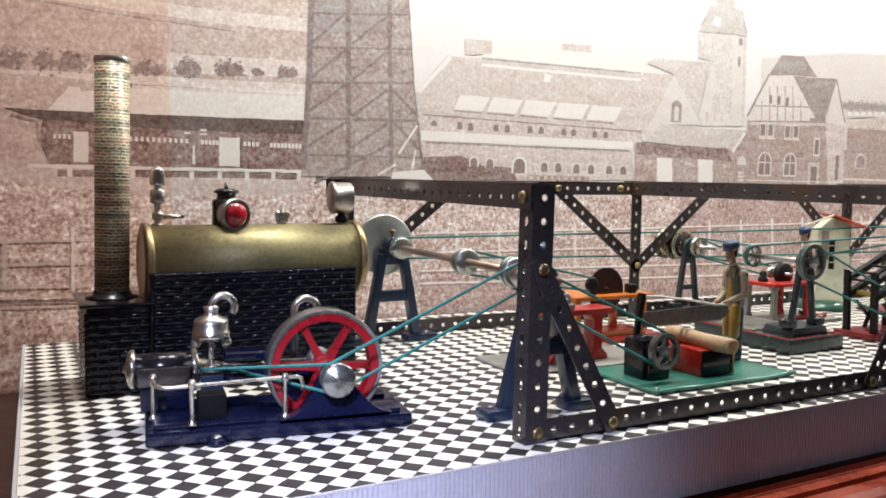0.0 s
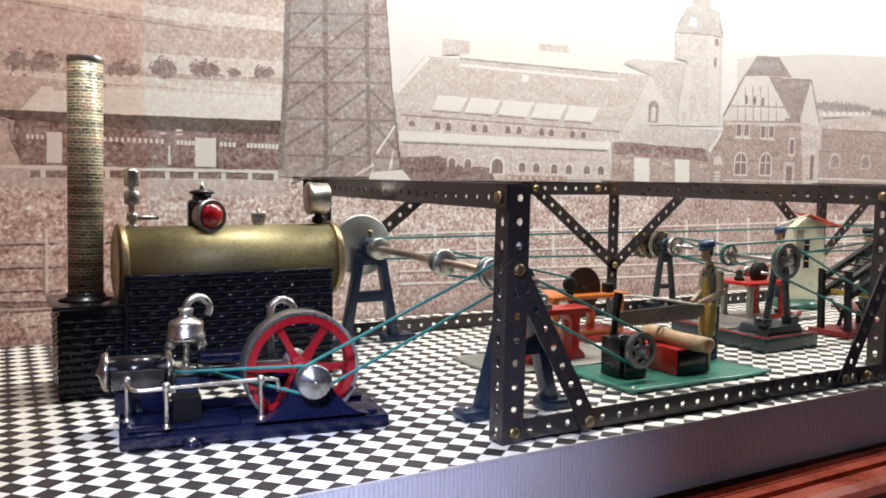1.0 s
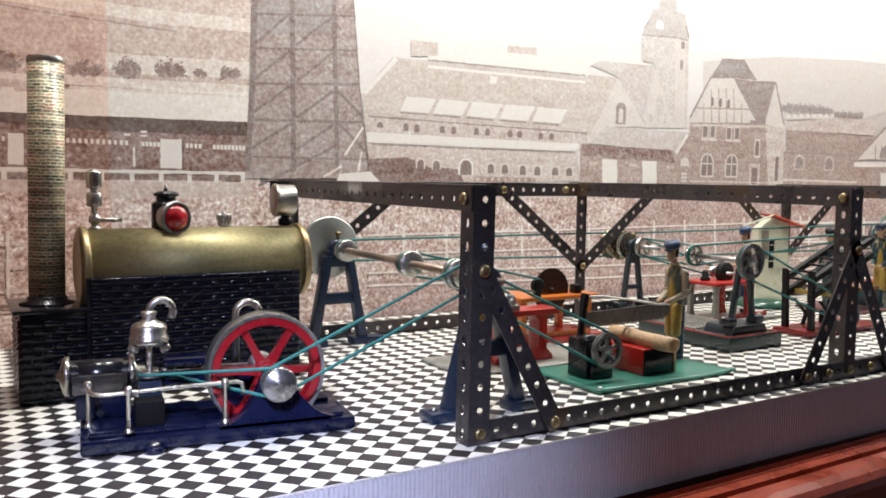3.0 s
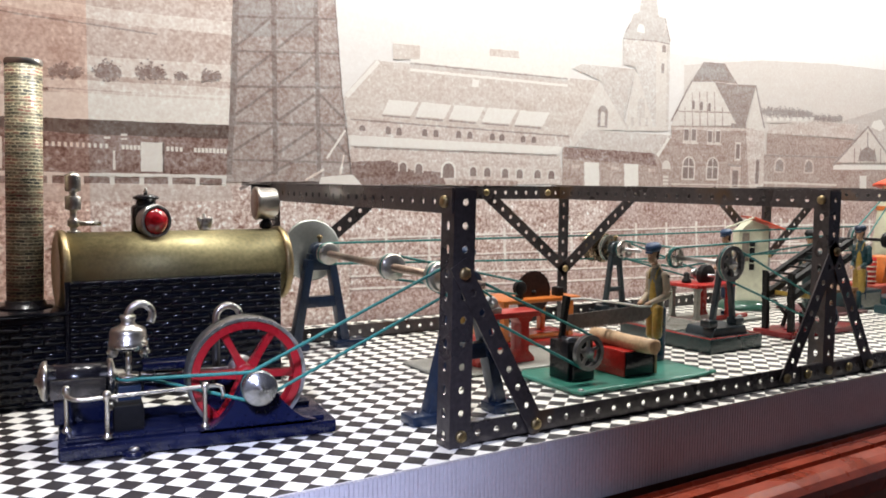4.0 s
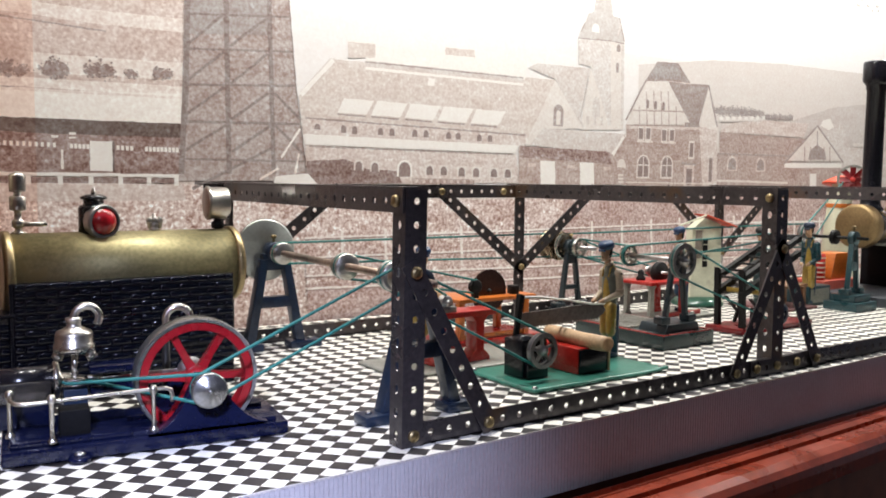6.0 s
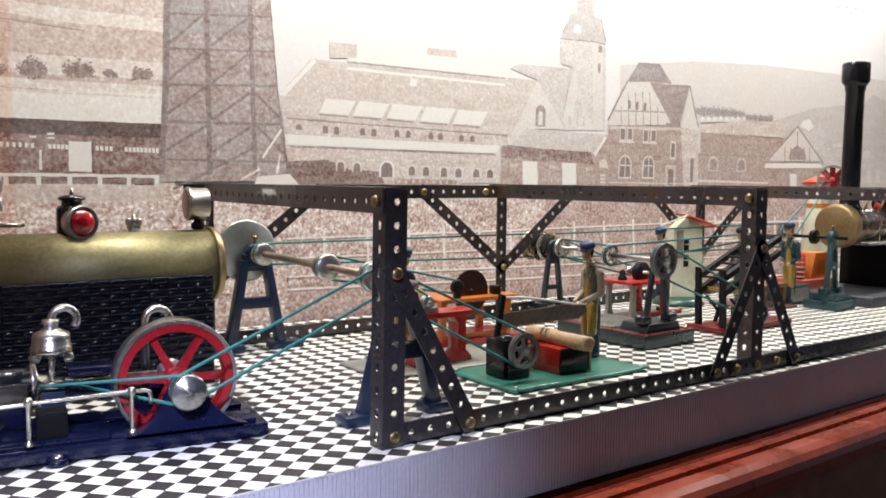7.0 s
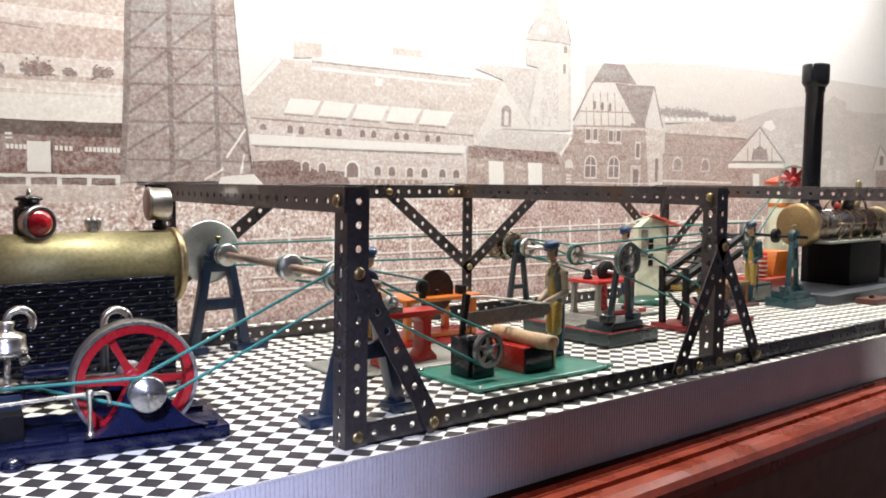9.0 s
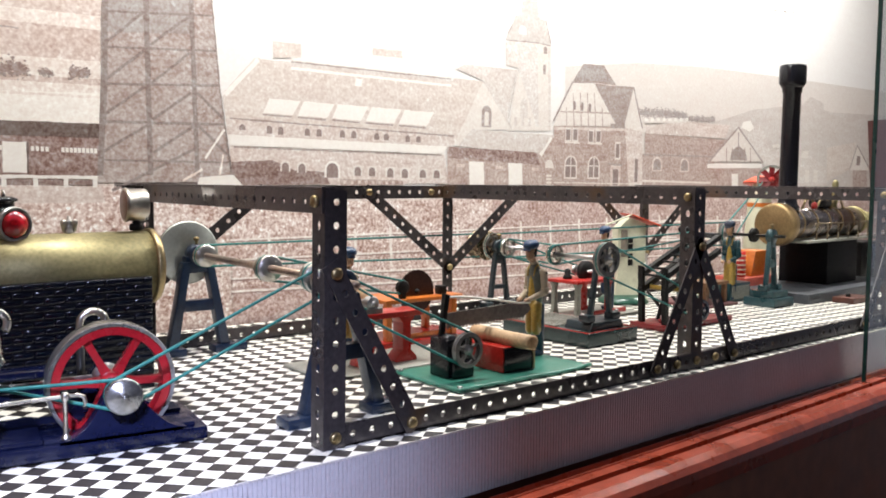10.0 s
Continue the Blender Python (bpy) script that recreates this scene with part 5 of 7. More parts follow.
la = Vector((-0.1085, AX_Y - 0.006, 0.1148))
face = Vector((0.30, -0.95, 0.0)).normalized()
lantern = part("lantern", lathe([(0.0098, 0), (0.0098, 0.0170), (0.0088, 0.0188), (0.0066, 0.0194), (0.0066, 0.0226), (0.0086, 0.0232), (0.0086, 0.0246), (0.0050, 0.0262), (0, 0.0266)], (la.x - 0.0025, la.y + 0.006, TOP - 0.0012), (0, 0, 1), 24), BLACK, boiler, "black water gauge lantern with red lens")
part("knob", lathe([(0.0016, 0), (0.0016, 0.002), (0.0010, 0.0026), (0.0010, 0.0042), (0, 0.0046)], (la.x - 0.0025, la.y + 0.006, TOP + 0.0252), (0, 0, 1), 12), NICKEL, lantern)
part("bezel", lathe([(0.0094, -0.006), (0.0110, -0.005), (0.0116, 0.002), (0.0108, 0.0032), (0.0092, 0.0030), (0.0092, -0.006), (0.0094, -0.006)], la + face * 0.0035, face, 28), STEEL, lantern, "grey metal bezel")
part("reflector", lathe([(0.0, -0.004), (0.006, -0.003), (0.0093, 0.0)], la + face * 0.0035, face, 24), NICKEL, lantern)
part("lens", lathe([(0.0, 0.0002), (0.0091, 0.0002), (0.0091, 0.0018), (0.0078, 0.0042), (0.0052, 0.0060), (0.0025, 0.0069), (0, 0.0071)], la + face * 0.0035, face, 28), RED_GLASS, lantern, "domed red glass lens")
sv = (-0.0712, AX_Y, TOP - 0.0006)
valve = part("safety_valve", lathe([(0.0036, 0), (0.0036, 0.0018), (0.0022, 0.0026), (0.0030, 0.0042), (0.0030, 0.0054), (0.0018, 0.0064), (0.0026, 0.0078), (0.0026, 0.0090), (0.0012, 0.0100), (0.0012, 0.0120), (0, 0.0124)], sv, (0, 0, 1), 16), NICKEL, boiler, "small nickel safety valve")
for s in (-1, 1):
    part("arm", lathe([(0, 0), (0.0012, 0.0002), (0.0012, 0.0030), (0.0020, 0.0036), (0.0020, 0.0072), (0.0010, 0.0080), (0, 0.0082)], (sv[0] + s * 0.0036, sv[1] - 0.001, sv[2] + 0.0018), (0, 0, 1), 10), NICKEL, valve)
part("yoke", box(sv[0] - 0.0050, sv[1] - 0.0022, sv[2] + 0.0040, sv[0] + 0.0050, sv[1] + 0.0004, sv[2] + 0.0056, 0.0005), NICKEL, valve)
ga = Vector((-0.0245, AX_Y + 0.004, 0.1262))
gd = Vector((-1, 0.08, 0)).normalized()
gauge = part("pressure_gauge", lathe([(0, -0.0074), (0.0108, -0.0074), (0.0116, -0.0064), (0.0116, 0.0056), (0.0123, 0.0060), (0.0123, 0.0076), (0.0114, 0.0084), (0.0106, 0.0080), (0, 0.0076)], ga, gd, 36), NICKEL, boiler, "drum-shaped nickel pressure gauge")
part("dial", lathe([(0, 0.0006), (0.0102, 0.0004), (0.0106, 0), (0, -0.0001)], ga + gd * 0.0081, gd, 30), material("brown_dial", (0.20, 0.125, 0.10), 0.35, 0.0, 0.2), gauge, "tarnished brown dial")
part("stem", lathe([(0.0028, 0), (0.0028, 0.003), (0.0046, 0.0035), (0.0046, 0.0075), (0.0026, 0.0085), (0.0026, 0.0125)], (ga.x, ga.y, TOP - 0.003), (0, 0, 1), 16), BLACK_MATT, gauge)


# ---- the horizontal steam engine on its navy base ----
engine = thing("steam_engine", "horizontal toy steam engine with red flywheel on navy base", "steam engine", moved(-0.1116, 0.0913, -0.1082, 0.0962, -3.6) @ pose(-0.1854, 0.0701, 0.0, 0, 0, -5.15))
EL, ED, EZ0, EZ1 = 0.1450, 0.058, 0.0010, 0.0105
# base casting: a stepped slab with a slot for the wheel
base = part("base", box(0, 0, EZ0, EL, ED, EZ1 - 0.002, 0.0014), BLUE, engine, "glossy navy enamel base casting")
part("deck", box(0.004, 0.004, EZ1 - 0.0021, 0.062, ED - 0.004, EZ1 + 0.0012, 0.0010), BLUE, base)
part("deck", box(0.062, 0.0035, EZ1 - 0.0021, EL - 0.006, 0.0225, EZ1 + 0.0006, 0.0010), BLUE, base)
part("deck", box(0.062, 0.0365, EZ1 - 0.0021, EL - 0.006, ED - 0.004, EZ1 + 0.0006, 0.0010), BLUE, base)
for x, y in ((0.036, -0.0010), (0.036, ED), (0.118, ED)):
    part("foot", lathe([(0.0056, 0), (0.0056, 0.0026), (0.0046, 0.0036), (0, 0.0038)], (x, y, 0), (0, 0, 1), 18), BLUE, base)
    part("bolt", lathe([(0.0028, 0), (0.0028, 0.0009), (0.0014, 0.0017), (0, 0.0018)], (x, y, 0.0037), (0, 0, 1), 12), STEEL, base)
# flywheel
WX, WY, WZ, WR = 0.0985, 0.0240, 0.0335, 0.0318
fly = part("flywheel", lathe([(WR - 0.0052, -0.0052), (WR - 0.0012, -0.0052), (WR, -0.0042), (WR, 0.0042), (WR - 0.0012, 0.0052), (WR - 0.0052, 0.0052), (WR - 0.0052, -0.0052)], (WX, WY, WZ), (0, 1, 0), 64), WHEEL_RED, engine, "red spoked flywheel with bright steel rim")
part("rim", lathe([(WR - 0.0006, -0.0058), (WR + 0.0012, -0.0062), (WR + 0.0016, -0.0054), (WR + 0.0016, 0.0070), (WR + 0.0012, 0.0076), (WR - 0.0006, 0.0072), (WR - 0.0006, -0.0058)], (WX, WY, WZ), (0, 1, 0), 64), RIM, fly, "bare steel rim")
for k in range(6):
    m = axis_pose((WX, WY, WZ), (0, 1, 0)) @ pose(0, 0, 0, 0, 0, 60 * k + 2)
    bm = bmesh.new()
    sec = []
    for f in (0.14, 0.45, 0.72, 0.90):
        w = 0.0034 - 0.0016 * math.sin(f * math.pi * 0.9)
        x = WR * f
        sec.append([bm.verts.new((x, a * w, b * 0.0022)) for a, b in ((-1, -1), (1, -1), (1, 1), (-1, 1))])
    for a, b in zip(sec, sec[1:]):
        for i in range(4):
            bm.faces.new((a[i], a[(i + 1) % 4], b[(i + 1) % 4], b[i]))
    bm.transform(m)
    part("spoke", bm, WHEEL_RED, fly)
part("hub", lathe([(0, -0.008), (0.0048, -0.008), (0.0064, -0.004), (0.0064, 0.004), (0.0048, 0.008), (0, 0.008)], (WX, WY, WZ), (0, 1, 0), 24), WHEEL_RED, fly)
part("axle", rod((WX, -0.016, WZ), (WX, 0.056, WZ), 0.0021), STEEL, engine)
# pulley in front of the bearing, with turned steps
part("pulley", lathe([(0, -0.0178), (0.0012, -0.0176), (0.0014, -0.0160), (0.0082, -0.0160), (0.0094, -0.0150), (0.0094, -0.0128), (0.0074, -0.0118), (0.0074, -0.0106), (0.0088, -0.0098), (0.0088, -0.0080), (0.0068, -0.0070), (0.0068, -0.0055), (0.0080, -0.0048), (0.0080, -0.0034), (0, -0.0034)], (WX, 0, WZ), (0, 1, 0), 40), TURNED, engine, "turned aluminium stepped pulley")
# bearing brackets, curved like a bell
for y0, y1 in ((-0.0030, 0.0060), (0.0440, 0.0520)):
    out = [(WX - 0.030, EZ1)]
    for i in range(9):
        f = i / 8
        out.append((WX - 0.028 + 0.022 * f, EZ1 + 0.0005 + (WZ + 0.002 - EZ1) * f ** 2.2))
    out += [(WX - 0.0045, WZ + 0.0062), (WX + 0.0045, WZ + 0.0062)]
    for i in range(9):
        f = 1 - i / 8
        out.append((WX + 0.032 - 0.026 * f, EZ1 + 0.0005 + (WZ + 0.002 - EZ1) * f ** 1.7))
    out.append((WX + 0.034, EZ1))
    part("bearing", prism(out, y0, y1, 0.0005), BLUE, engine)
# cylinder
CX0, CY, CZ = -0.0060, 0.0440, 0.0335
cyl = part("cylinder", lathe([(0.0086, 0), (0.0086, 0.033)], (CX0, CY, CZ), (1, 0, 0), 32), BLACK, engine, "black steam cylinder with nickel covers")
part("cover", lathe([(0, -0.0052), (0.0018, -0.0052), (0.0022, -0.0040), (0.0092, -0.0022), (0.0108, -0.0008), (0.0108, 0.0012), (0, 0.0012)], (CX0, CY, CZ), (1, 0, 0), 32), NICKEL, cyl)
part("cover", lathe([(0, -0.0012), (0.0104, -0.0012), (0.0104, 0.0014), (0.0040, 0.0028), (0.0034, 0.0075), (0, 0.0075)], (CX0 + 0.033, CY, CZ), (1, 0, 0), 32), NICKEL, cyl)
part("valve_chest", box(CX0 + 0.0025, CY - 0.0125, CZ - 0.0082, CX0 + 0.0305, CY - 0.0045, CZ + 0.0022, 0.0008), material("smoky_steel", (0.10, 0.093, 0.088), 0.22, 0.85, 0.3, bump=0.1), cyl, "grey steel valve chest")
part("saddle", box(CX0 + 0.004, CY - 0.0085, EZ1, CX0 + 0.030, CY + 0.0085, CZ - 0.0060, 0.0010), BLUE, engine)
part("piston_rod", rod((CX0 + 0.036, CY, CZ), (0.070, CY - 0.004, CZ), 0.0014), NICKEL, engine)
part("guide", box(0.044, CY - 0.009, CZ - 0.010, 0.069, CY + 0.007, CZ - 0.0035, 0.0008), BLUE, engine)
part("guide", box(0.044, CY - 0.009, CZ + 0.0035, 0.069, CY + 0.007, CZ + 0.0075, 0.0008), BLUE, engine)
part("connecting_rod", box(0.066, CY - 0.0052, CZ - 0.0016, 0.096, CY - 0.0030, CZ + 0.0016, 0.0005), STEEL, engine)
part("crank", lathe([(0.0078, 0), (0.0078, 0.0030)], (WX, 0.0375, WZ), (0, 1, 0), 24), STEEL, engine)
part("block", box(0.0270, 0.008, EZ1, 0.0420, 0.022, 0.0248, 0.0010), SOOT, engine)
# governor: a nickel bell over a driven spindle
GX, GY = 0.0365, 0.0370
gov = part("governor", lathe([(0.0094, 0.0500), (0.0105, 0.0504), (0.0106, 0.0540), (0.0098, 0.0547), (0.0097, 0.0592), (0.0090, 0.0612), (0.0056, 0.0626), (0.0036, 0.0640), (0.0036, 0.0660), (0.0042, 0.0668), (0.0042, 0.0684), (0, 0.0688)], (GX, GY, 0), (0, 0, 1), 32), NICKEL, engine, "nickel bell-shaped governor")
part("spindle", rod((GX, GY, 0.030), (GX, GY, 0.052), 0.0016), NICKEL, gov)
for s in (-1, 1):
    part("ball", lathe([(0, -0.0032), (0.0018, -0.0027), (0.0032, 0), (0.0018, 0.0027), (0, 0.0032)], (GX + s * 0.0082, GY - s * 0.002, 0.0478), (0, 0, 1), 14), NICKEL, gov)
part("pulley", lathe([(0, -0.0022), (0.0062, -0.0022), (0.0066, -0.0012), (0.0050, 0), (0.0066, 0.0012), (0.0062, 0.0022), (0, 0.0022)], (GX, GY, 0.0335), (0, 0, 1), 24), NICKEL, gov)
part("bracket", box(GX - 0.006, GY - 0.005, EZ1, GX + 0.006, GY + 0.005, 0.0300, 0.0010), SLATE, gov)
pipe = arc((GX + 0.0066, GY + 0.001, 0.0680), 0.0064, 180, -40, (1, 0, 0), (0, 0, 1), 14)
part("steam_pipe", tube([(GX + 0.0002, GY + 0.001, 0.064)] + pipe, 0.0021, 10), NICKEL, gov, "bent nickel steam pipe")
# exhaust pipe, bent over behind the wheel
loop = arc((0.0972, 0.074, 0.0585), 0.0074, 180, -20, (1, 0, 0), (0, 0, 1), 14)
part("riser", rod((0.0898, 0.074, 0.0010), (0.0898, 0.074, 0.0450), 0.0024), BLACK_MATT, engine)
part("exhaust_pipe", tube([(0.0898, 0.074, 0.0440), (0.0898, 0.074, 0.050)] + loop, 0.0022, 10), NICKEL, engine, "nickel exhaust pipe bent into a hook")
part("pipe_foot", box(0.080, 0.056, EZ0, 0.096, 0.082, 0.0140, 0.001), BLUE, engine)
# hand rail
RZ = 0.0330
rail = part("handrail", tube([(0.0045, 0.0210, RZ), (0.0050, 0.0080, RZ - 0.0008), (0.0075, 0.0042, RZ - 0.0015), (0.0120, 0.0030, RZ - 0.0018), (0.022, 0.0030, RZ - 0.0014), (0.072, 0.0030, RZ), (0.0790, 0.0030, RZ), (0.0815, 0.0030, RZ - 0.0010), (0.0822, 0.0030, RZ - 0.0040), (0.0822, 0.0030, RZ - 0.0075)], 0.00115, 10), NICKEL, engine, "thin nickel hand rail")
for x, y in ((0.0045, 0.0190), (0.0235, 0.0010), (0.0725, 0.0020)):
    part("stanchion", lathe([(0.0024, 0), (0.0024, 0.0012), (0.0014, 0.0022), (0.0012, 0.0030), (0.0011, RZ - EZ1 - 0.003), (0.0020, RZ - EZ1 - 0.0018), (0.0021, RZ - EZ1 + 0.0005), (0.0014, RZ - EZ1 + 0.0020), (0, RZ - EZ1 + 0.0022)], (x, y, EZ1 + 0.0004), (0, 0, 1), 12), NICKEL, rail)


# ---- the overhead line shaft on two stands ----
SX, SZ = 0.040, 0.0830
for y, z, there in ((0.052, SZ, moved(0.0398, 0.0518, 0.0435, 0.0514, -0.7)), (0.281, SZ, moved(0.0398, 0.2808, 0.0550, 0.2905, -1.6))):
    st = thing("bearing_stand", "slate-blue cast iron A-shaped bearing stand on the floor", "stand", there, group="bearing stands")
    a_stand(st, SX, y, 0.0, z, 0.050 if y < 0.1 else 0.045, SLATE, top=0.013 if y < 0.1 else 0.019, foot=0.024 if y < 0.1 else 0.029)
line = thing("line_shaft", "rusty steel line shaft with nickel pulleys in two stands", "shaft", moved(SX, 0.052, 0.0435, 0.0514, -2.8))
part("shaft", rod((SX, 0.034, SZ), (SX, 0.3071, SZ), 0.0027, seg=18), SHAFT, line, "brown rusted steel shaft")
P1, P2, P3, P4 = (SX, 0.2731, SZ), (SX, 0.1544, SZ), (SX, 0.0854, SZ), (SX, 0.0724, SZ)
pulley(line, P1, (0, 1, 0), 0.0092, 0.0085, NICKEL)
pulley(line, P2, (0, 1, 0), 0.0096, 0.0090, NICKEL)
part("collar", lathe([(0.0062, -0.003), (0.0066, 0.003)], (SX, 0.1628, SZ), (0, 1, 0), 20), NICKEL, line)
pulley(line, P3, (0, 1, 0), 0.0098, 0.0090, NICKEL)
pulley(line, P4, (0, 1, 0), 0.0088, 0.0080, NICKEL)
part("disc", lathe([(0, -0.0006), (0.0250, -0.0010), (0.0264, 0.0), (0.0250, 0.0030), (0.0060, 0.0050), (0, 0.0050)], (SX - 0.004, 0.3008, SZ + 0.001), (0, 1, 0), 48), SPUN, line, "large spun aluminium disc")

# ---- circular saw table ----
mat_grey = thing("floor_mat", "worn grey tin mat with a curled corner", "mat", moved(0.1357, 0.1547, 0.1478, 0.1658))
part("sheet", curled(0.0715, 0.1225, 0.2000, 0.1870, 0.0003, 0.0014, 8, (0.0715, 0.1225, 0.0050)), GREY_TIN, mat_grey)
saw = thing("saw_table", "orange toy circular saw bench on red base", "saw table", moved(0.2103, 0.2155, 0.2282, 0.2317, -0.5))
part("base", box(0.165, 0.1885, 0.0, 0.262, 0.242, 0.0060, 0.0008), RED, saw, "red enamel base")
top = part("tabletop", box(0.170, 0.190, 0.0385, 0.256, 0.238, 0.0420, 0.0007), ORANGE, saw, "orange lacquered table top")
for x in (0.174, 0.246):
    for y in (0.194, 0.234):
        part("leg", box(x - 0.003, y - 0.003, 0.006, x + 0.003, y + 0.003, 0.0388, 0.0006), ORANGE, saw)
part("stretcher", box(0.174, 0.1925, 0.0065, 0.246, 0.1955, 0.0105, 0.0005), ORANGE, saw)
bm = bmesh.new()
ring = []
for k in range(48):
    r = 0.0196 if k % 2 else 0.0191
    ring.append((r * math.cos(2 * math.pi * k / 48), r * math.sin(2 * math.pi * k / 48)))
bm = prism([(0.2120 + u, 0.0460 + v) for u, v in ring], 0.203, 0.2042)
part("blade", bm, material("brown_blade_steel", (0.060, 0.030, 0.024), 0.4, 0.6, 0.3, bump=0.1), saw, "brown rusty circular blade")
part("fence", box(0.2345, 0.1960, 0.0418, 0.2415, 0.206, 0.0500, 0.0015), BLACK_MATT, saw)
part("arbor", rod((0.2120, 0.2010, 0.0460), (0.2120, 0.222, 0.0460), 0.0020), BLACK_MATT, saw)
SAWP = (0.1905, 0.1950, 0.0520)
pulley(saw, SAWP, (0, 1, 0), 0.0062, 0.0050, BLACK_MATT)
part("bracket", box(0.1880, 0.1925, 0.0418, 0.1930, 0.1975, 0.0505, 0.0006), BLACK_MATT, saw)

# ---- red drum machine in front of it ----
lathe_m = thing("grinding_machine", "red toy grinding machine with wooden drum on pedestal", "machine", moved(0.1400, 0.1551, 0.1518, 0.1651, -0.7))
for x in (0.122, 0.157):
    part("pedestal", prism([(x - 0.010, 0.002), (x + 0.010, 0.002), (x + 0.0095, 0.0055), (x + 0.004, 0.011), (x + 0.004, 0.033), (x + 0.0085, 0.0385), (x - 0.0085, 0.0385), (x - 0.004, 0.033), (x - 0.004, 0.011), (x - 0.0095, 0.0055)], 0.142, 0.156, 0.0006), RED, lathe_m)
part("bed", box(0.110, 0.138, 0.0384, 0.170, 0.160, 0.0430, 0.0008), RED, lathe_m, "red enamel machine bed")
DRUM = (0.124, 0.1440, 0.0505)
part("headstock", box(0.116, 0.139, 0.0428, 0.132, 0.158, 0.0475, 0.0008), STEEL, lathe_m)
pulley(lathe_m, DRUM, (0, 1, 0), 0.0058, 0.0070, STEEL)
part("spindle", rod((0.124, 0.139, 0.0505), (0.124, 0.172, 0.0505), 0.0022), STEEL, lathe_m)
part("drum", lathe([(0, 0), (0.0098, 0), (0.0105, 0.001), (0.0105, 0.011), (0.0098, 0.012), (0, 0.012)], (0.124, 0.160, 0.0505), (0, 1, 0), 28), LOG, lathe_m, "tan wooden drum")

tin_workman(moved(0.1234, 0.1758, 0.1370, 0.1884, -0.9) @ pose(0.1245, 0.1800, 0.0016, 0, 0, 80), 0.0900, "tin workman figure with blue cap behind the grinding machine")

# ---- log sawing group on the green mat ----
gm = thing("log_saw", "toy frame saw with black gearbox on green tin plate", "saw", moved(0.1955, 0.0835, 0.2027, 0.0881, -0.1))
sheet = part("plate", curled(0.1290, 0.0450, 0.2640, 0.1210, 0.0003, 0.0022, 4, (0.2640, 0.0450, 0.0014)), GREEN, gm, "green lacquered tin plate")
for x, y in ((0.133, 0.049), (0.260, 0.049), (0.133, 0.117)):
    part("rivet", lathe([(0.0022, 0), (0.0020, 0.0014), (0, 0.0020)], (x, y, 0.0031), (0, 0, 1), 12), STEEL, gm)
part("gearbox", box(0.1440, 0.0760, 0.0030, 0.1680, 0.0960, 0.0310, 0.0009), BLACK, gm, "black enamel gearbox")
part("bearing", box(0.1470, 0.0720, 0.0030, 0.1660, 0.0765, 0.0150, 0.0009), BLACK, gm)
part("cap", lathe([(0.0048, 0), (0.0048, 0.012)], (0.1500, 0.0770, 0.0290), (0, 1, 0), 18), BLACK, gm)
SWH = (0.1545, 0.0660, 0.0245)
pulley(gm, SWH, (0, 1, 0), 0.0128, 0.0042, CAST, spokes=5, name="wheel", label="grey cast spoked wheel")
part("axle", rod((SWH[0], 0.062, SWH[2]), (SWH[0], 0.078, SWH[2]), 0.0016), STEEL, gm)
# rocking post and blade
part("post", prism([(0.1465, 0.030), (0.1510, 0.030), (0.1565, 0.0615), (0.1525, 0.0625)], 0.0880, 0.0905, 0.0004), BLACK_MATT, gm)
part("post", prism([(0.1515, 0.030), (0.1550, 0.030), (0.1575, 0.0615), (0.1545, 0.0620)], 0.0935, 0.0955, 0.0004), BLACK_MATT, gm)
teeth = [(0.1600, 0.0355)]
for i in range(26):
    x = 0.1605 + i * 0.0031
    teeth += [(x + 0.0008, 0.0345 + 0.0006 * i / 26), (x + 0.0024, 0.0367 + 0.0006 * i / 26)]
out = teeth + [(0.2440, 0.0388), (0.2475, 0.0420), (0.2450, 0.0468), (0.2300, 0.0486), (0.1600, 0.0468)]
part("blade", prism(out, 0.0960, 0.0968), material("dull_saw_steel", (0.21, 0.185, 0.17), 0.45, 0.7, 0.3, bump=0.1), gm, "dull steel cross-cut saw blade")
part("rod", tube([(0.1560, 0.0950, 0.0590), (0.175, 0.0945, 0.0580), (0.205, 0.0940, 0.0535), (0.232, 0.0935, 0.0485), (0.2440, 0.0935, 0.0480)], 0.0009, 8), PAPER, gm, "thin pale wire rod")
trestle = part("trestle", box(0.1880, 0.0645, 0.0030, 0.2185, 0.1180, 0.0220, 0.0008), RED, gm, "red enamel trestle")
part("end_plate", box(0.1888, 0.0632, 0.0032, 0.2178, 0.0646, 0.0212, 0.0004), BLACK, trestle, "black end plate")
log = thing("log", "small brown wooden log lying on a red trestle", "log", moved(0.2045, 0.0828, 0.2090, 0.0844, -2.0))
bm = bmesh.new()
lrng = random.Random(9)
prof_n = 18
rings = []
for i in range(9):
    f = i / 8
    cx, cy, cz = 0.2035 + 0.0018 * f, 0.1150 - 0.0640 * f, 0.0268 + 0.0004 * math.sin(f * 7)
    rings.append([])
    for k in range(prof_n):
        a = 2 * math.pi * k / prof_n
        r = 0.0056 * (1 + lrng.uniform(-0.05, 0.05))
        rings[-1].append(bm.verts.new((cx + r * math.cos(a), cy, cz + r * math.sin(a))))
for a, b in zip(rings, rings[1:]):
    for k in range(prof_n):
        bm.faces.new((a[k], a[(k + 1) % prof_n], b[(k + 1) % prof_n], b[k]))
bm.faces.new(rings[0])
bm.faces.new(rings[-1])
smooth(bm, 50)
part("bark", bm, LOG, log)
part("cut_face", lathe([(0, 0), (0.0052, 0), (0.0046, 0.0006), (0, 0.0007)], (0.2053, 0.0511, 0.0268), (0, -1, 0), 18), material("sawn_wood", (0.42, 0.25, 0.12), 0.7, 0, 0.3), log, "pale sawn end")
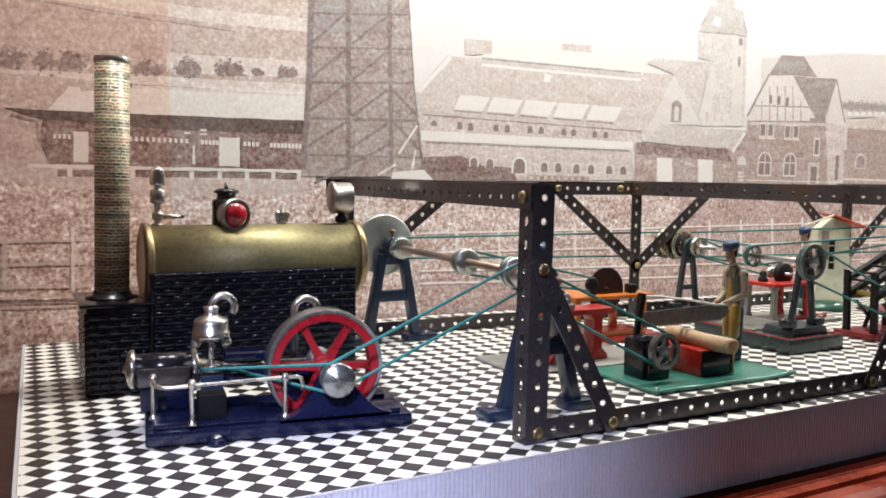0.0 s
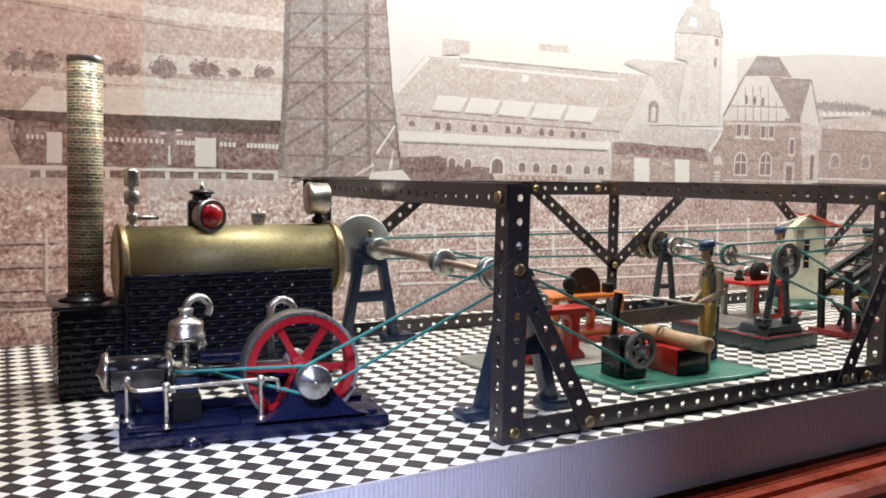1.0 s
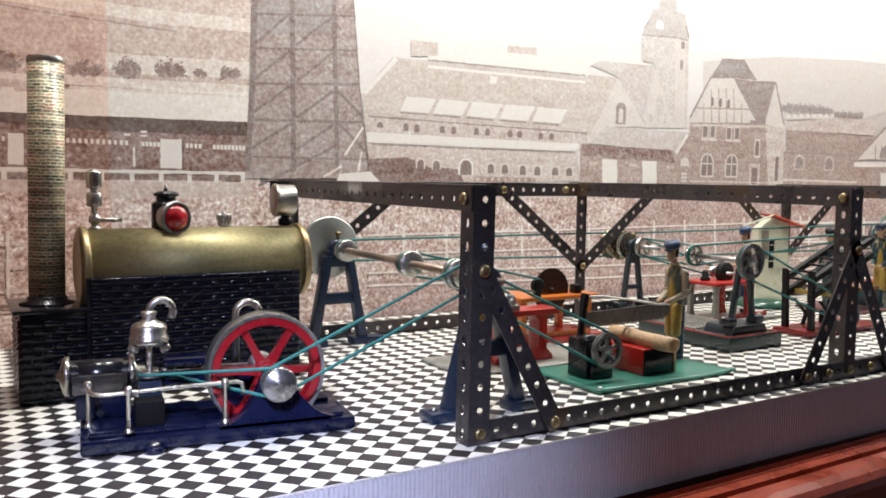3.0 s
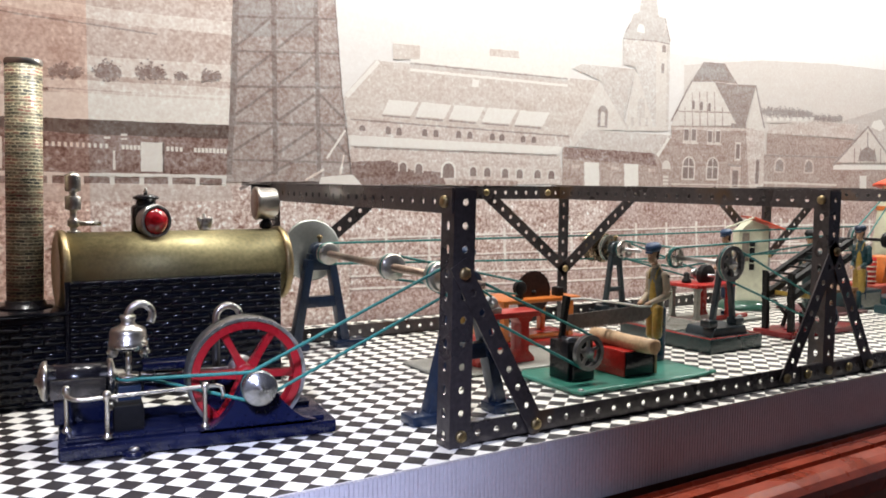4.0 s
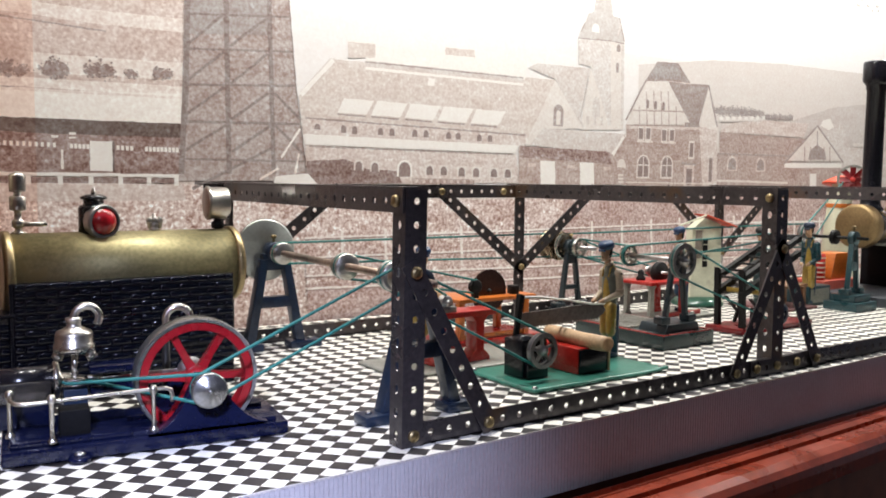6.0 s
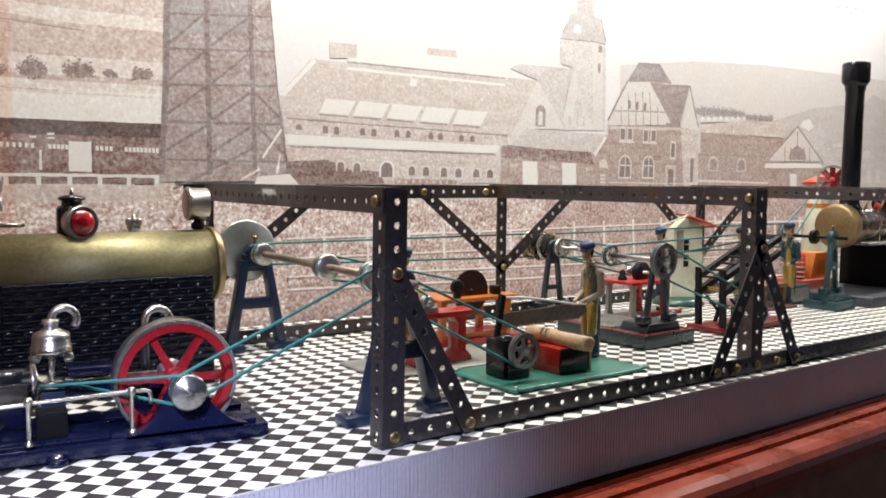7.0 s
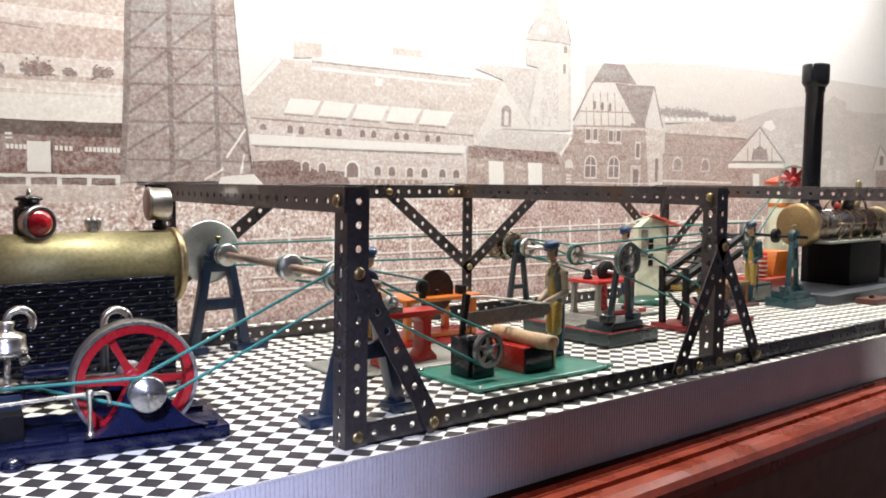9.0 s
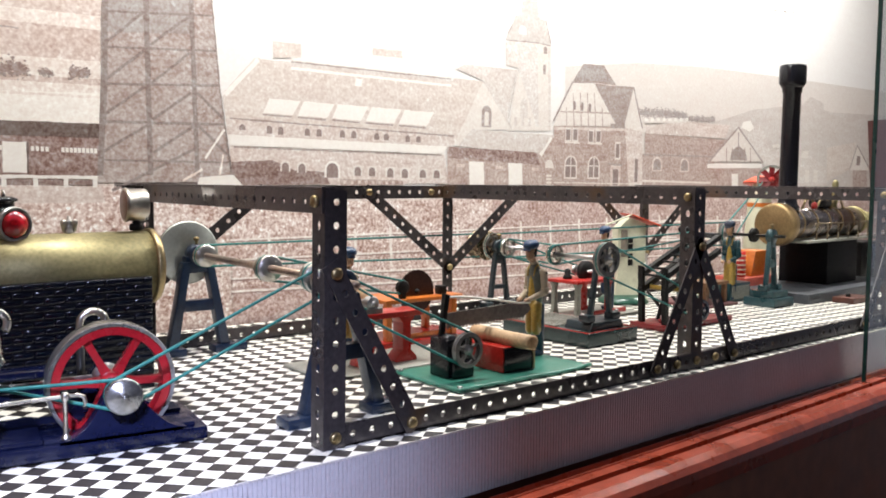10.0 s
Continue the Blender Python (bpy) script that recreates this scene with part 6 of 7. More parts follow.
# tan strip stands in for the light on the trestle's end edge
part("lit_edge", box(0.2176, 0.0622, 0.0032, 0.2192, 0.0644, 0.0235, 0.0003), LOG, trestle, "thin tan strip for the lit end edge")
tin_workman(moved(0.2509, 0.0999, 0.2604, 0.1070, 0.3) @ pose(0.2545, 0.0975, 0.0029, 0, 0, 6), 0.0945, "tin workman figure in ochre overalls and blue cap", reach=0.0172, hand=0.0462)

# ---- middle stand on its plinth ----
mid = thing("bearing_stand", "dark green plinth with iron bearing stand and grating", "stand", moved(0.3451, 0.1464, 0.3603, 0.1577, 0.5), group="bearing stands")
part("plinth", box(0.3140, 0.0930, 0.0, 0.3820, 0.2000, 0.0125, 0.0009), DARK_GREEN, mid, "bottle-green enamelled plinth")
for x0, y0, x1, y1 in ((0.3150, 0.0940, 0.3810, 0.0958), (0.3150, 0.0959, 0.3168, 0.1985), (0.3792, 0.0959, 0.3810, 0.1985)):
    part("lining", box(x0, y0, 0.0124, x1, y1, 0.0132), RED, mid, "thin red lining")
for i in range(11):
    x = 0.3195 + i * 0.0054
    part("grate_bar", box(x, 0.1370, 0.0124, x + 0.0024, 0.1960, 0.0142, 0.0004), GREY_TIN, mid)
part("plinth", prism([(0.3255, 0.0124), (0.3725, 0.0124), (0.3690, 0.0200), (0.3290, 0.0200)], 0.1010, 0.1320, 0.0012), IRON, mid)
MX, MZ = 0.3470, 0.0755
a_stand(mid, MX, 0.1085, 0.0200, MZ - 0.0200, 0.027, IRON, depth=0.005, top=0.012, foot=0.011, leg=0.0042, bars=((0.86, 0.007),))
part("shaft", rod((MX, 0.0960, MZ), (MX, 0.1720, MZ), 0.0021), STEEL, mid)
MB, MS = (MX, 0.1020, MZ), (MX, 0.1650, MZ)
pulley(mid, MB, (0, 1, 0), 0.0155, 0.0050, CAST, spokes=6, label="dark steel spoked pulley")
pulley(mid, MS, (0, 1, 0), 0.0098, 0.0050, NICKEL, spokes=5, label="nickel spoked pulley")

# ---- back stand with the brass drum ----
bst = thing("bearing_stand", "dark iron bearing stand with brass drum and pulleys", "stand", moved(0.3810, 0.2775, 0.4106, 0.3039, -0.1), group="bearing stands")
BXx, BZ = 0.3800, 0.0730
part("base", box(0.3570, 0.2640, 0.0, 0.4040, 0.3020, 0.0065, 0.0010), IRON, bst)
a_stand(bst, BXx, 0.2780, 0.0063, BZ - 0.0063, 0.026, IRON, depth=0.006, top=0.010, foot=0.012, leg=0.0046, bars=((0.34, 0.005), (0.80, 0.010)))
part("shaft", rod((BXx, 0.2400, BZ), (BXx, 0.3140, BZ), 0.0020), STEEL, bst)
BD, BP = (BXx, 0.3050, BZ), (BXx, 0.2640, BZ)
part("drum", lathe([(0, -0.010), (0.0155, -0.010), (0.0166, -0.009), (0.0166, -0.007), (0.0132, -0.006), (0.0124, 0.0), (0.0132, 0.006), (0.0166, 0.007), (0.0166, 0.009), (0.0155, 0.010), (0, 0.010)], BD, (0, 1, 0), 36), BRONZE, bst, "dull brass cord drum")
pulley(bst, (BXx, 0.2868, BZ), (0, 1, 0), 0.0142, 0.0044, NICKEL, spokes=5)
pulley(bst, BP, (0, 1, 0), 0.0100, 0.0046, NICKEL, spokes=5)

# ---- red table with a grindstone, its workman, and the white hut ----
rt = thing("grindstone_table", "red toy work table with black grindstone on grey plate", "table", moved(0.4535, 0.2153, 0.4775, 0.2354, 0.2))
part("plate", box(0.4020, 0.1840, 0.0002, 0.5050, 0.2460, 0.0030, 0.0006), GREY_TIN, rt)
part("tabletop", box(0.4080, 0.1890, 0.0380, 0.4680, 0.2320, 0.0415, 0.0007), RED, rt, "red enamel table top")
for x, y in ((0.414, 0.194), (0.462, 0.194), (0.414, 0.227), (0.462, 0.227)):
    part("leg", prism([(x - 0.006, 0.003), (x + 0.006, 0.003), (x + 0.003, 0.009), (x + 0.0025, 0.033), (x + 0.006, 0.0382), (x - 0.006, 0.0382), (x - 0.0025, 0.033), (x - 0.003, 0.009)], y - 0.0022, y + 0.0022, 0.0004), RED if x > 0.45 else GREY_TIN, rt)
part("stretcher", box(0.440, 0.1925, 0.0030, 0.492, 0.1955, 0.0075, 0.0005), RED, rt)
GR = (0.4420, 0.2080, 0.0490)
part("grindstone", lathe([(0, -0.0035), (0.0105, -0.0035), (0.0112, -0.0025), (0.0112, 0.0025), (0.0105, 0.0035), (0, 0.0035)], GR, (0, 1, 0), 30), BLACK_MATT, rt, "black grindstone")
part("axle", rod((0.4420, 0.1960, 0.0490), (0.4420, 0.2230, 0.0490), 0.0016), STEEL, rt)
pulley(rt, (0.4420, 0.2220, 0.0490), (0, 1, 0), 0.0055, 0.0040, STEEL)
part("vice", lathe([(0.0050, 0), (0.0050, 0.003), (0.0030, 0.005), (0.0035, 0.009), (0.0018, 0.011), (0, 0.0115)], (0.4200, 0.2140, 0.0414), (0, 0, 1), 14), BLACK_MATT, rt)
tin_workman(moved(0.4775, 0.2160, 0.5031, 0.2369, 0.5) @ pose(0.4850, 0.2140, 0.0031, 0, 0, 0), 0.0930, "tin workman figure with blue cap beside the hut", reach=0.018, front=DENIM, hand=0.052)
hut = thing("toy_hut", "cream tin hut with orange-red roof on green base", "hut", moved(0.5680, 0.2492, 0.5958, 0.2760, 0.4) @ at(0.5600, 0.2450, 0, -30) @ at(-0.5620, -0.2450, 0))
part("base", lathe([(0.0300, 0), (0.0300, 0.0025), (0.0260, 0.0070), (0.0180, 0.0100), (0, 0.0105)], (0.5600, 0.2460, 0.0002), (0, 0, 1), 28), MOSS, hut, "green humped tin base")
bm = bmesh.new()
rings = []
for z, f in ((0.0040, 1.22), (0.0100, 1.14), (0.0220, 1.05), (0.0380, 1.0), (0.0900, 1.0)):
    cx, cy, hx, hy = 0.5652, 0.2450, 0.0172 * f, 0.0100 * f
    rings.append([bm.verts.new((cx + u * hx, cy + v * hy, z)) for u, v in ((-1, -1), (1, -1), (1, 1), (-1, 1))])
for a, b in zip(rings, rings[1:]):
    for k in range(4):
        bm.faces.new((a[k], a[(k + 1) % 4], b[(k + 1) % 4], b[k]))
bm.faces.new(rings[0])
bm.faces.new(rings[-1])
part("wall", bm, CREAM, hut, "cream lacquered walls flared at the foot")
part("gable", prism([(0.5482, 0.0900), (0.5822, 0.0900), (0.5820, 0.0960), (0.5620, 0.1030)], 0.2352, 0.2548), CREAM, hut)
for dx, (a, b) in ((0, ((0.5300, 0.0930), (0.5620, 0.1055))), (1, ((0.5620, 0.1055), (0.5975, 0.0925)))):
    d = Vector((b[0] - a[0], 0, b[1] - a[1]))
    bm = prism([(a[0], a[1]), (b[0], b[1]), (b[0], b[1] + 0.0016), (a[0], a[1] + 0.0016)], 0.2250 if dx else 0.2288, 0.2680 if dx else 0.2325, 0.0003)
    part("roof", bm, ROOF_RED if dx else CREAM, hut, "orange-red tin roof" if dx else "")
win = part("window", box(0.5602, 0.2338, 0.0455, 0.5660, 0.2351, 0.0790, 0.0004), BLACK_MATT, hut, "dark tall window")
for z, h in ((0.0530, 0.0010), (0.0600, 0.0042), (0.0715, 0.0010)):
    part("glazing_bar", box(0.5602, 0.2332, z, 0.5660, 0.2340, z + h), CREAM, win)
# shade inside the open recess, put in as a flat taupe panel
part("doorway", box(0.5512, 0.2340, 0.0560, 0.5592, 0.2352, 0.0885, 0.0004), material("taupe_recess_shade", (0.24, 0.20, 0.16), 0.4, 0.0, 0.3, bump=0.1), hut, "taupe panel for the dark open recess")
part("pipe", rod((0.5836, 0.2350, 0.004), (0.5836, 0.2350, 0.060), 0.0014), NICKEL, hut)

# ---- dark conveyor machine on a red base, partly behind the post ----
cv = thing("conveyor", "black toy conveyor with yellow trough on red base", "machine", moved(0.4900, 0.1230, 0.5097, 0.1314, 0.3))
part("base", box(0.4320, 0.1050, 0.0, 0.5480, 0.1480, 0.0055, 0.0010), RED_DARK, cv, "dark red enamel base")
for y in (0.1120, 0.1400):
    part("frame", prism([(0.4380, 0.0055), (0.4430, 0.0055), (0.4400, 0.0600), (0.4360, 0.0620)], y - 0.0026, y + 0.0026), BLACK_MATT, cv)
    part("rail", prism([(0.4360, 0.0488), (0.4360, 0.0545), (0.5300, 0.0920), (0.5300, 0.0863)], y - 0.0026, y + 0.0026), BLACK_MATT, cv)
    part("rail", prism([(0.4360, 0.0340), (0.4360, 0.0400), (0.5300, 0.0770), (0.5300, 0.0710)], y - 0.0026, y + 0.0026), BLACK_MATT, cv)
    part("strut", prism([(0.4500, 0.0330), (0.4530, 0.0330), (0.4860, 0.0055), (0.4820, 0.0055)], y - 0.0012, y + 0.0012), BLACK_MATT, cv)
    part("strut", prism([(0.4650, 0.0055), (0.4690, 0.0055), (0.4850, 0.0420), (0.4820, 0.0420)], y - 0.0012, y + 0.0012), BLACK_MATT, cv)
for i in range(7):
    f = i / 6
    part("rung", rod((0.4400 + 0.0860 * f, 0.1110, 0.0530 + 0.0350 * f), (0.4400 + 0.0860 * f, 0.1410, 0.0530 + 0.0350 * f), 0.0012, seg=8), BLACK_MATT, cv)
part("trough", prism([(0.4480, 0.0380), (0.5080, 0.0300), (0.5080, 0.0345), (0.4480, 0.0425)], 0.1150, 0.1370, 0.0006), OCHRE, cv, "yellow-brown trough")
CW = (0.4960, 0.1080, 0.0155)
pulley(cv, CW, (0, 1, 0), 0.0105, 0.0044, SLATE, spokes=5, name="wheel")
part("axle", rod((CW[0], 0.104, CW[2]), (CW[0], 0.142, CW[2]), 0.0015), STEEL, cv)
for y in (0.1130, 0.1390):
    part("bearing", box(CW[0] - 0.0030, y - 0.0015, 0.0054, CW[0] + 0.0030, y + 0.0015, 0.0175, 0.0005), BLACK_MATT, cv)
part("roller", rod((0.5300, 0.1110, 0.0895), (0.5300, 0.1410, 0.0895), 0.0030), BLACK_MATT, cv)
tin_workman(moved(0.5594, 0.1711, 0.5820, 0.1889, 1.4) @ pose(0.5650, 0.1720, 0.0, 0, 0, 30), 0.0960, "tin workman figure in dark green jacket", front=DARK_GREEN, back=DARK_GREEN, shirt=DARK_GREEN, vest=DARK_GREEN, cap=BLACK_MATT, reach=0.018, hand=0.062)


# ---- things beyond the second post ----
ts_ = thing("bearing_stand", "teal enamelled bearing stand on stepped plinth", "stand", moved(0.6867, 0.1582, 0.7073, 0.1758, 0.4), group="bearing stands")
part("plinth", box(0.6650, 0.1160, 0.0, 0.7090, 0.1560, 0.0100, 0.0010), TEAL, ts_, "worn teal enamel plinth")
part("plinth", box(0.6700, 0.1210, 0.0099, 0.7040, 0.1510, 0.0180, 0.0010), TEAL, ts_)
TX, TZ = 0.6870, 0.0820
a_stand(ts_, TX, 0.1350, 0.0180, TZ - 0.018, 0.019, TEAL, depth=0.006, top=0.008, foot=0.009, leg=0.0034)
part("shaft", rod((TX, 0.1180, TZ), (TX, 0.2000, TZ), 0.0018), BLACK_MATT, ts_)
pulley(ts_, (TX, 0.1580, TZ), (0, 1, 0), 0.0085, 0.0060, BLACK_MATT)
pulley(ts_, (TX, 0.1950, TZ), (0, 1, 0), 0.0150, 0.0050, STEEL, spokes=5)

BROWN = material("brown_painted_tin", (0.20, 0.10, 0.05), 0.45, 0.0, 0.25, bump=0.1)
bench = thing("work_bench", "long grey tin bench with brown work table", "bench", moved(0.6231, 0.1931, 0.6474, 0.2136, 0.8))
part("plate", box(0.5900, 0.1560, 0.0002, 0.6560, 0.2300, 0.0030, 0.0006), material("dull_maroon_tin", (0.13, 0.05, 0.05), 0.45, 0.1, 0.25, bump=0.1), bench, "dull maroon plate")
part("tabletop", box(0.6000, 0.1640, 0.0250, 0.6480, 0.1960, 0.0285, 0.0008), BROWN, bench, "brown table top")
for x, y in ((0.604, 0.168), (0.644, 0.168), (0.604, 0.192), (0.644, 0.192)):
    part("leg", box(x - 0.0025, y - 0.0025, 0.003, x + 0.0025, y + 0.0025, 0.0252, 0.0005), BROWN, bench)
box_t = thing("tool_chest", "teal tin chest with dull grey front panel", "chest", moved(0.6830, 0.1866, 0.7082, 0.2082, 0.8))
part("body", box(0.6600, 0.1700, 0.0, 0.7060, 0.2040, 0.0230, 0.0015), TEAL, box_t)
part("panel", box(0.6640, 0.1692, 0.0035, 0.7020, 0.1702, 0.0195, 0.0003), GREY_TIN, box_t, "dull grey front panel")
tin_workman(moved(0.6525, 0.1858, 0.6871, 0.1979, 0.9) @ pose(0.6580, 0.1840, 0.0030, 0, 0, 10), 0.0960, "tin workman figure in teal shirt and yellow overalls", shirt=TEAL, vest=TEAL, front=OCHRE, cap=SLATE)
forge = thing("forge", "orange-red toy forge with red striped cylinder", "forge", moved(0.7451, 0.2277, 0.7946, 0.2370, 1.0))
part("base", box(0.7050, 0.2050, 0.0, 0.7850, 0.2500, 0.0230, 0.0010), material("pale_red_enamel", (0.50, 0.10, 0.07), 0.4, 0, 0.2, bump=0.1), forge)
part("hood", prism([(0.7300, 0.0230), (0.7800, 0.0230), (0.7720, 0.0560), (0.7400, 0.0560)], 0.2120, 0.2420, 0.0010), ORANGE, forge, "glossy orange hood")
cyl_ = part("cylinder", rod((0.7180, 0.2200, 0.0230), (0.7180, 0.2200, 0.0560), 0.0062, seg=20), RED, forge, "red cylinder with pale stripes")
for i in range(5):
    part("stripe", lathe([(0.0060, 0), (0.0066, 0), (0.0066, 0.0016), (0.0060, 0.0016), (0.0060, 0)], (0.7180, 0.2200, 0.0260 + i * 0.0060), (0, 0, 1), 20), CREAM, cyl_)

# windmill-like tower with red roof
mill = thing("toy_windmill", "cream tin tower with orange-red roof and red wheel", "windmill", moved(0.9380, 0.2895, 0.9757, 0.3216, 1.4))
MLX, MLY = 0.9480, 0.3010
part("tower", lathe([(0.0270, 0), (0.0180, 0.1060), (0.0165, 0.1340), (0, 0.1340)], (MLX, MLY, 0.0), (0, 0, 1), 28), CREAM, mill, "cream tapered tower")
part("ring", lathe([(0.0176, 0), (0.0192, 0.0006), (0.0192, 0.0060), (0.0176, 0.0066), (0.0176, 0)], (MLX, MLY, 0.1080), (0, 0, 1), 28), ORANGE, mill, "orange ring")
part("roof", lathe([(0.0260, 0), (0.0256, 0.002), (0.0110, 0.011), (0, 0.0150)], (MLX, MLY, 0.1420), (0.16, 0, 1), 28), ROOF_RED, mill, "orange-red conical roof")
part("neck", rod((MLX, MLY, 0.1330), (MLX, MLY, 0.1450), 0.0120, seg=20), CREAM, mill)
WHL, WHD = (0.9250, 0.2700, 0.1500), (-0.85, -0.5, 0)
wheel_ = part("wheel", lathe([(0.0180, -0.0025), (0.0215, -0.0025), (0.0215, 0.0025), (0.0180, 0.0025), (0.0180, -0.0025)], WHL, WHD, 30), GREY_TIN, mill, "grey tin wheel rim")
for k in range(8):
    part("vane", box(0.002, -0.0042, -0.0004, 0.0192, 0.0042, 0.0004, 0.0, None, axis_pose(WHL, WHD) @ pose(0, 0, 0.001, 28, 0, 45 * k)), RED_DARK, wheel_, "red vane")
part("hub", lathe([(0, -0.003), (0.0040, -0.003), (0.0040, 0.004), (0, 0.005)], WHL, WHD, 14), RED, wheel_)
part("arm", rod(WHL, (MLX, MLY - 0.010, 0.1400), 0.0022), STEEL, mill)

# second steam engine
OLD_BRASS = material("brown_gold_brass", (0.31, 0.215, 0.105), 0.48, 0.9, 0.2, bump=0.08)
DRUM_STEEL = material("heat_blued_steel", (0.22, 0.19, 0.19), 0.26, 0.95, 0.3, bump=0.1, stain=(0.27, 0.19, 0.10), stain_at=0.52)
loco = thing("steam_engine", "portable toy steam engine with brass boiler and black funnel", "steam engine", moved(0.8495, 0.1620, 0.8760, 0.1856, 1.4))
part("base", box(0.7180, 0.1030, 0.0, 0.9800, 0.2200, 0.0120, 0.0012), material("blue_grey_tin", (0.07, 0.075, 0.085), 0.4, 0.3, 0.25, bump=0.15), loco, "grey tin base plate")
part("firebox", box(0.8350, 0.1380, 0.0118, 0.9220, 0.2050, 0.0700, 0.0020), SOOT, loco, "matt black firebox")
LY, LZ = 0.1640, 0.0925
part("smokebox", lathe([(0, -0.0012), (0.0230, -0.0010), (0.0262, 0.0), (0.0270, 0.0012), (0.0270, 0.0150), (0.0255, 0.0162), (0.0205, 0.0168)], (0.7420, LY, LZ), (1, 0, 0), 44), OLD_BRASS, loco, "brown-gold brass smokebox with flat door")
part("drum", rod((0.7580, LY, LZ), (0.9600, LY, LZ), 0.0190, seg=40), DRUM_STEEL, loco, "tarnished boiler drum")
for x in (0.785, 0.820, 0.855, 0.890, 0.925):
    part("band", lathe([(0.0188, -0.0013), (0.0198, -0.0013), (0.0198, 0.0013), (0.0188, 0.0013), (0.0188, -0.0013)], (x, LY, LZ), (1, 0, 0), 36), OLD_BRASS, loco)
part("end_cap", lathe([(0.0196, 0), (0.0205, 0.0015), (0.0205, 0.005), (0.0130, 0.008), (0.0120, 0.014), (0.0120, 0.030), (0.0135, 0.031), (0.0135, 0.036), (0, 0.037)], (0.9590, LY, LZ), (1, 0, 0), 36), BRASS, loco)
part("running_board", box(0.7700, 0.1340, 0.0690, 0.9700, 0.1960, 0.0722, 0.0008), GREY_TIN, loco, "grey tin running board")
for x in (0.800, 0.830, 0.860, 0.890, 0.920, 0.950):
    part("stanchion", rod((x, 0.1370, 0.0720), (x, 0.1370, 0.0930), 0.0010, seg=8), BRONZE, loco)
part("handrail", rod((0.795, 0.1370, 0.0930), (0.955, 0.1370, 0.0930), 0.0010, seg=8), BRONZE, loco)
funnel = part("funnel", lathe([(0.0150, -0.0045), (0.0150, 0), (0.0125, 0.003), (0.0114, 0.008), (0.0108, 0.144), (0.0120, 0.1445), (0.0120, 0.1500), (0.0128, 0.1505), (0.0155, 0.1545), (0.0163, 0.1562), (0.0163, 0.1755), (0.0156, 0.1780), (0.0128, 0.1788), (0.0118, 0.177), (0.0118, 0.150), (0, 0.150)], (0.7740, LY, LZ + 0.0220), (0.012, 0, 1), 36), BLACK, loco, "tall glossy black funnel")
for i in range(3):
    part("pipe", tube([(0.800 + 0.040 * i, LY - 0.006, LZ + 0.018), (0.806 + 0.040 * i, LY - 0.008, LZ + 0.030), (0.826 + 0.040 * i, LY - 0.006, LZ + 0.034), (0.842 + 0.040 * i, LY - 0.004, LZ + 0.019)], 0.0016, 8), BRASS_DULL, loco)
part("cylinder", rod((0.845, LY, LZ + 0.026), (0.880, LY, LZ + 0.026), 0.0075, seg=20), BLACK_MATT, loco)
part("whistle", lathe([(0.0040, 0), (0.0030, 0.004), (0.0042, 0.008), (0.0042, 0.034), (0.0020, 0.038), (0, 0.038)], (0.9050, LY, LZ + 0.0190), (0, 0, 1), 16), BRASS, loco, "brass whistle")
part("safety_valve", lathe([(0.0036, 0), (0.0030, 0.006), (0.0036, 0.010), (0.0036, 0.026), (0, 0.028)], (0.8880, LY, LZ + 0.0190), (0, 0, 1), 14), BRASS_DULL, loco)
part("red_lamp", lathe([(0.0040, 0), (0.0046, 0.004), (0.0030, 0.008), (0, 0.009)], (0.8260, LY - 0.010, LZ + 0.0190), (0, 0, 1), 14), RED, loco)
red_plate = thing("wooden_block", "small dark red wooden block on the floor", "block", moved(0.7925, 0.0850, 0.8153, 0.1063, 1.5))
part("plate", box(0.7700, 0.0720, 0.0, 0.8150, 0.0980, 0.0070, 0.0008), DARK_WOOD, red_plate)
part("knob", lathe([(0.0030, 0), (0.0030, 0.003), (0, 0.005)], (0.784, 0.085, 0.0069), (0, 0, 1), 12), BLACK_MATT, red_plate)
back_m = thing("toy_machine", "dark toy machine with black wheels at the far end", "machine", moved(1.0200, 0.1828, 1.0519, 0.2148, 1.7))
part("body", box(0.9900, 0.1600, 0.0, 1.0500, 0.2200, 0.0600, 0.002), BLACK_MATT, back_m)
pulley(back_m, (1.0100, 0.1500, 0.040), (0, 1, 0), 0.0180, 0.006, SLATE, spokes=6, name="wheel")
part("axle", rod((1.0100, 0.146, 0.040), (1.0100, 0.162, 0.040), 0.002), STEEL, back_m)

# ---- sliding glass pane ----
pane = thing("window_1", "clear sliding glass pane with a dark green edge", "glass pane", kind="structure")
GX0 = 0.5700
part("pane", box(GX0, -0.0260, SILL_Z - 0.0030, 1.60, -0.0228, 0.78), GLASS, pane).visible_shadow = False
part("edge", box(GX0 - 0.0016, -0.0262, SILL_Z - 0.0030, GX0 - 0.0002, -0.0226, 0.78), material("dark_green_glass_edge", (0.010, 0.030, 0.026), 0.2), pane, "dark green ground edge")


# ---- cords ----
bpy.context.view_layer.update()
eng_pulley_a = engine.matrix_world @ Vector((WX, -0.0112, WZ))
eng_pulley_b = engine.matrix_world @ Vector((WX, -0.0062, WZ))
gov_p = engine.matrix_world @ Vector((GX, GY, 0.0335))
belt(eng_pulley_b, 0.0082, line.matrix_world @ Vector(P4), 0.0084)
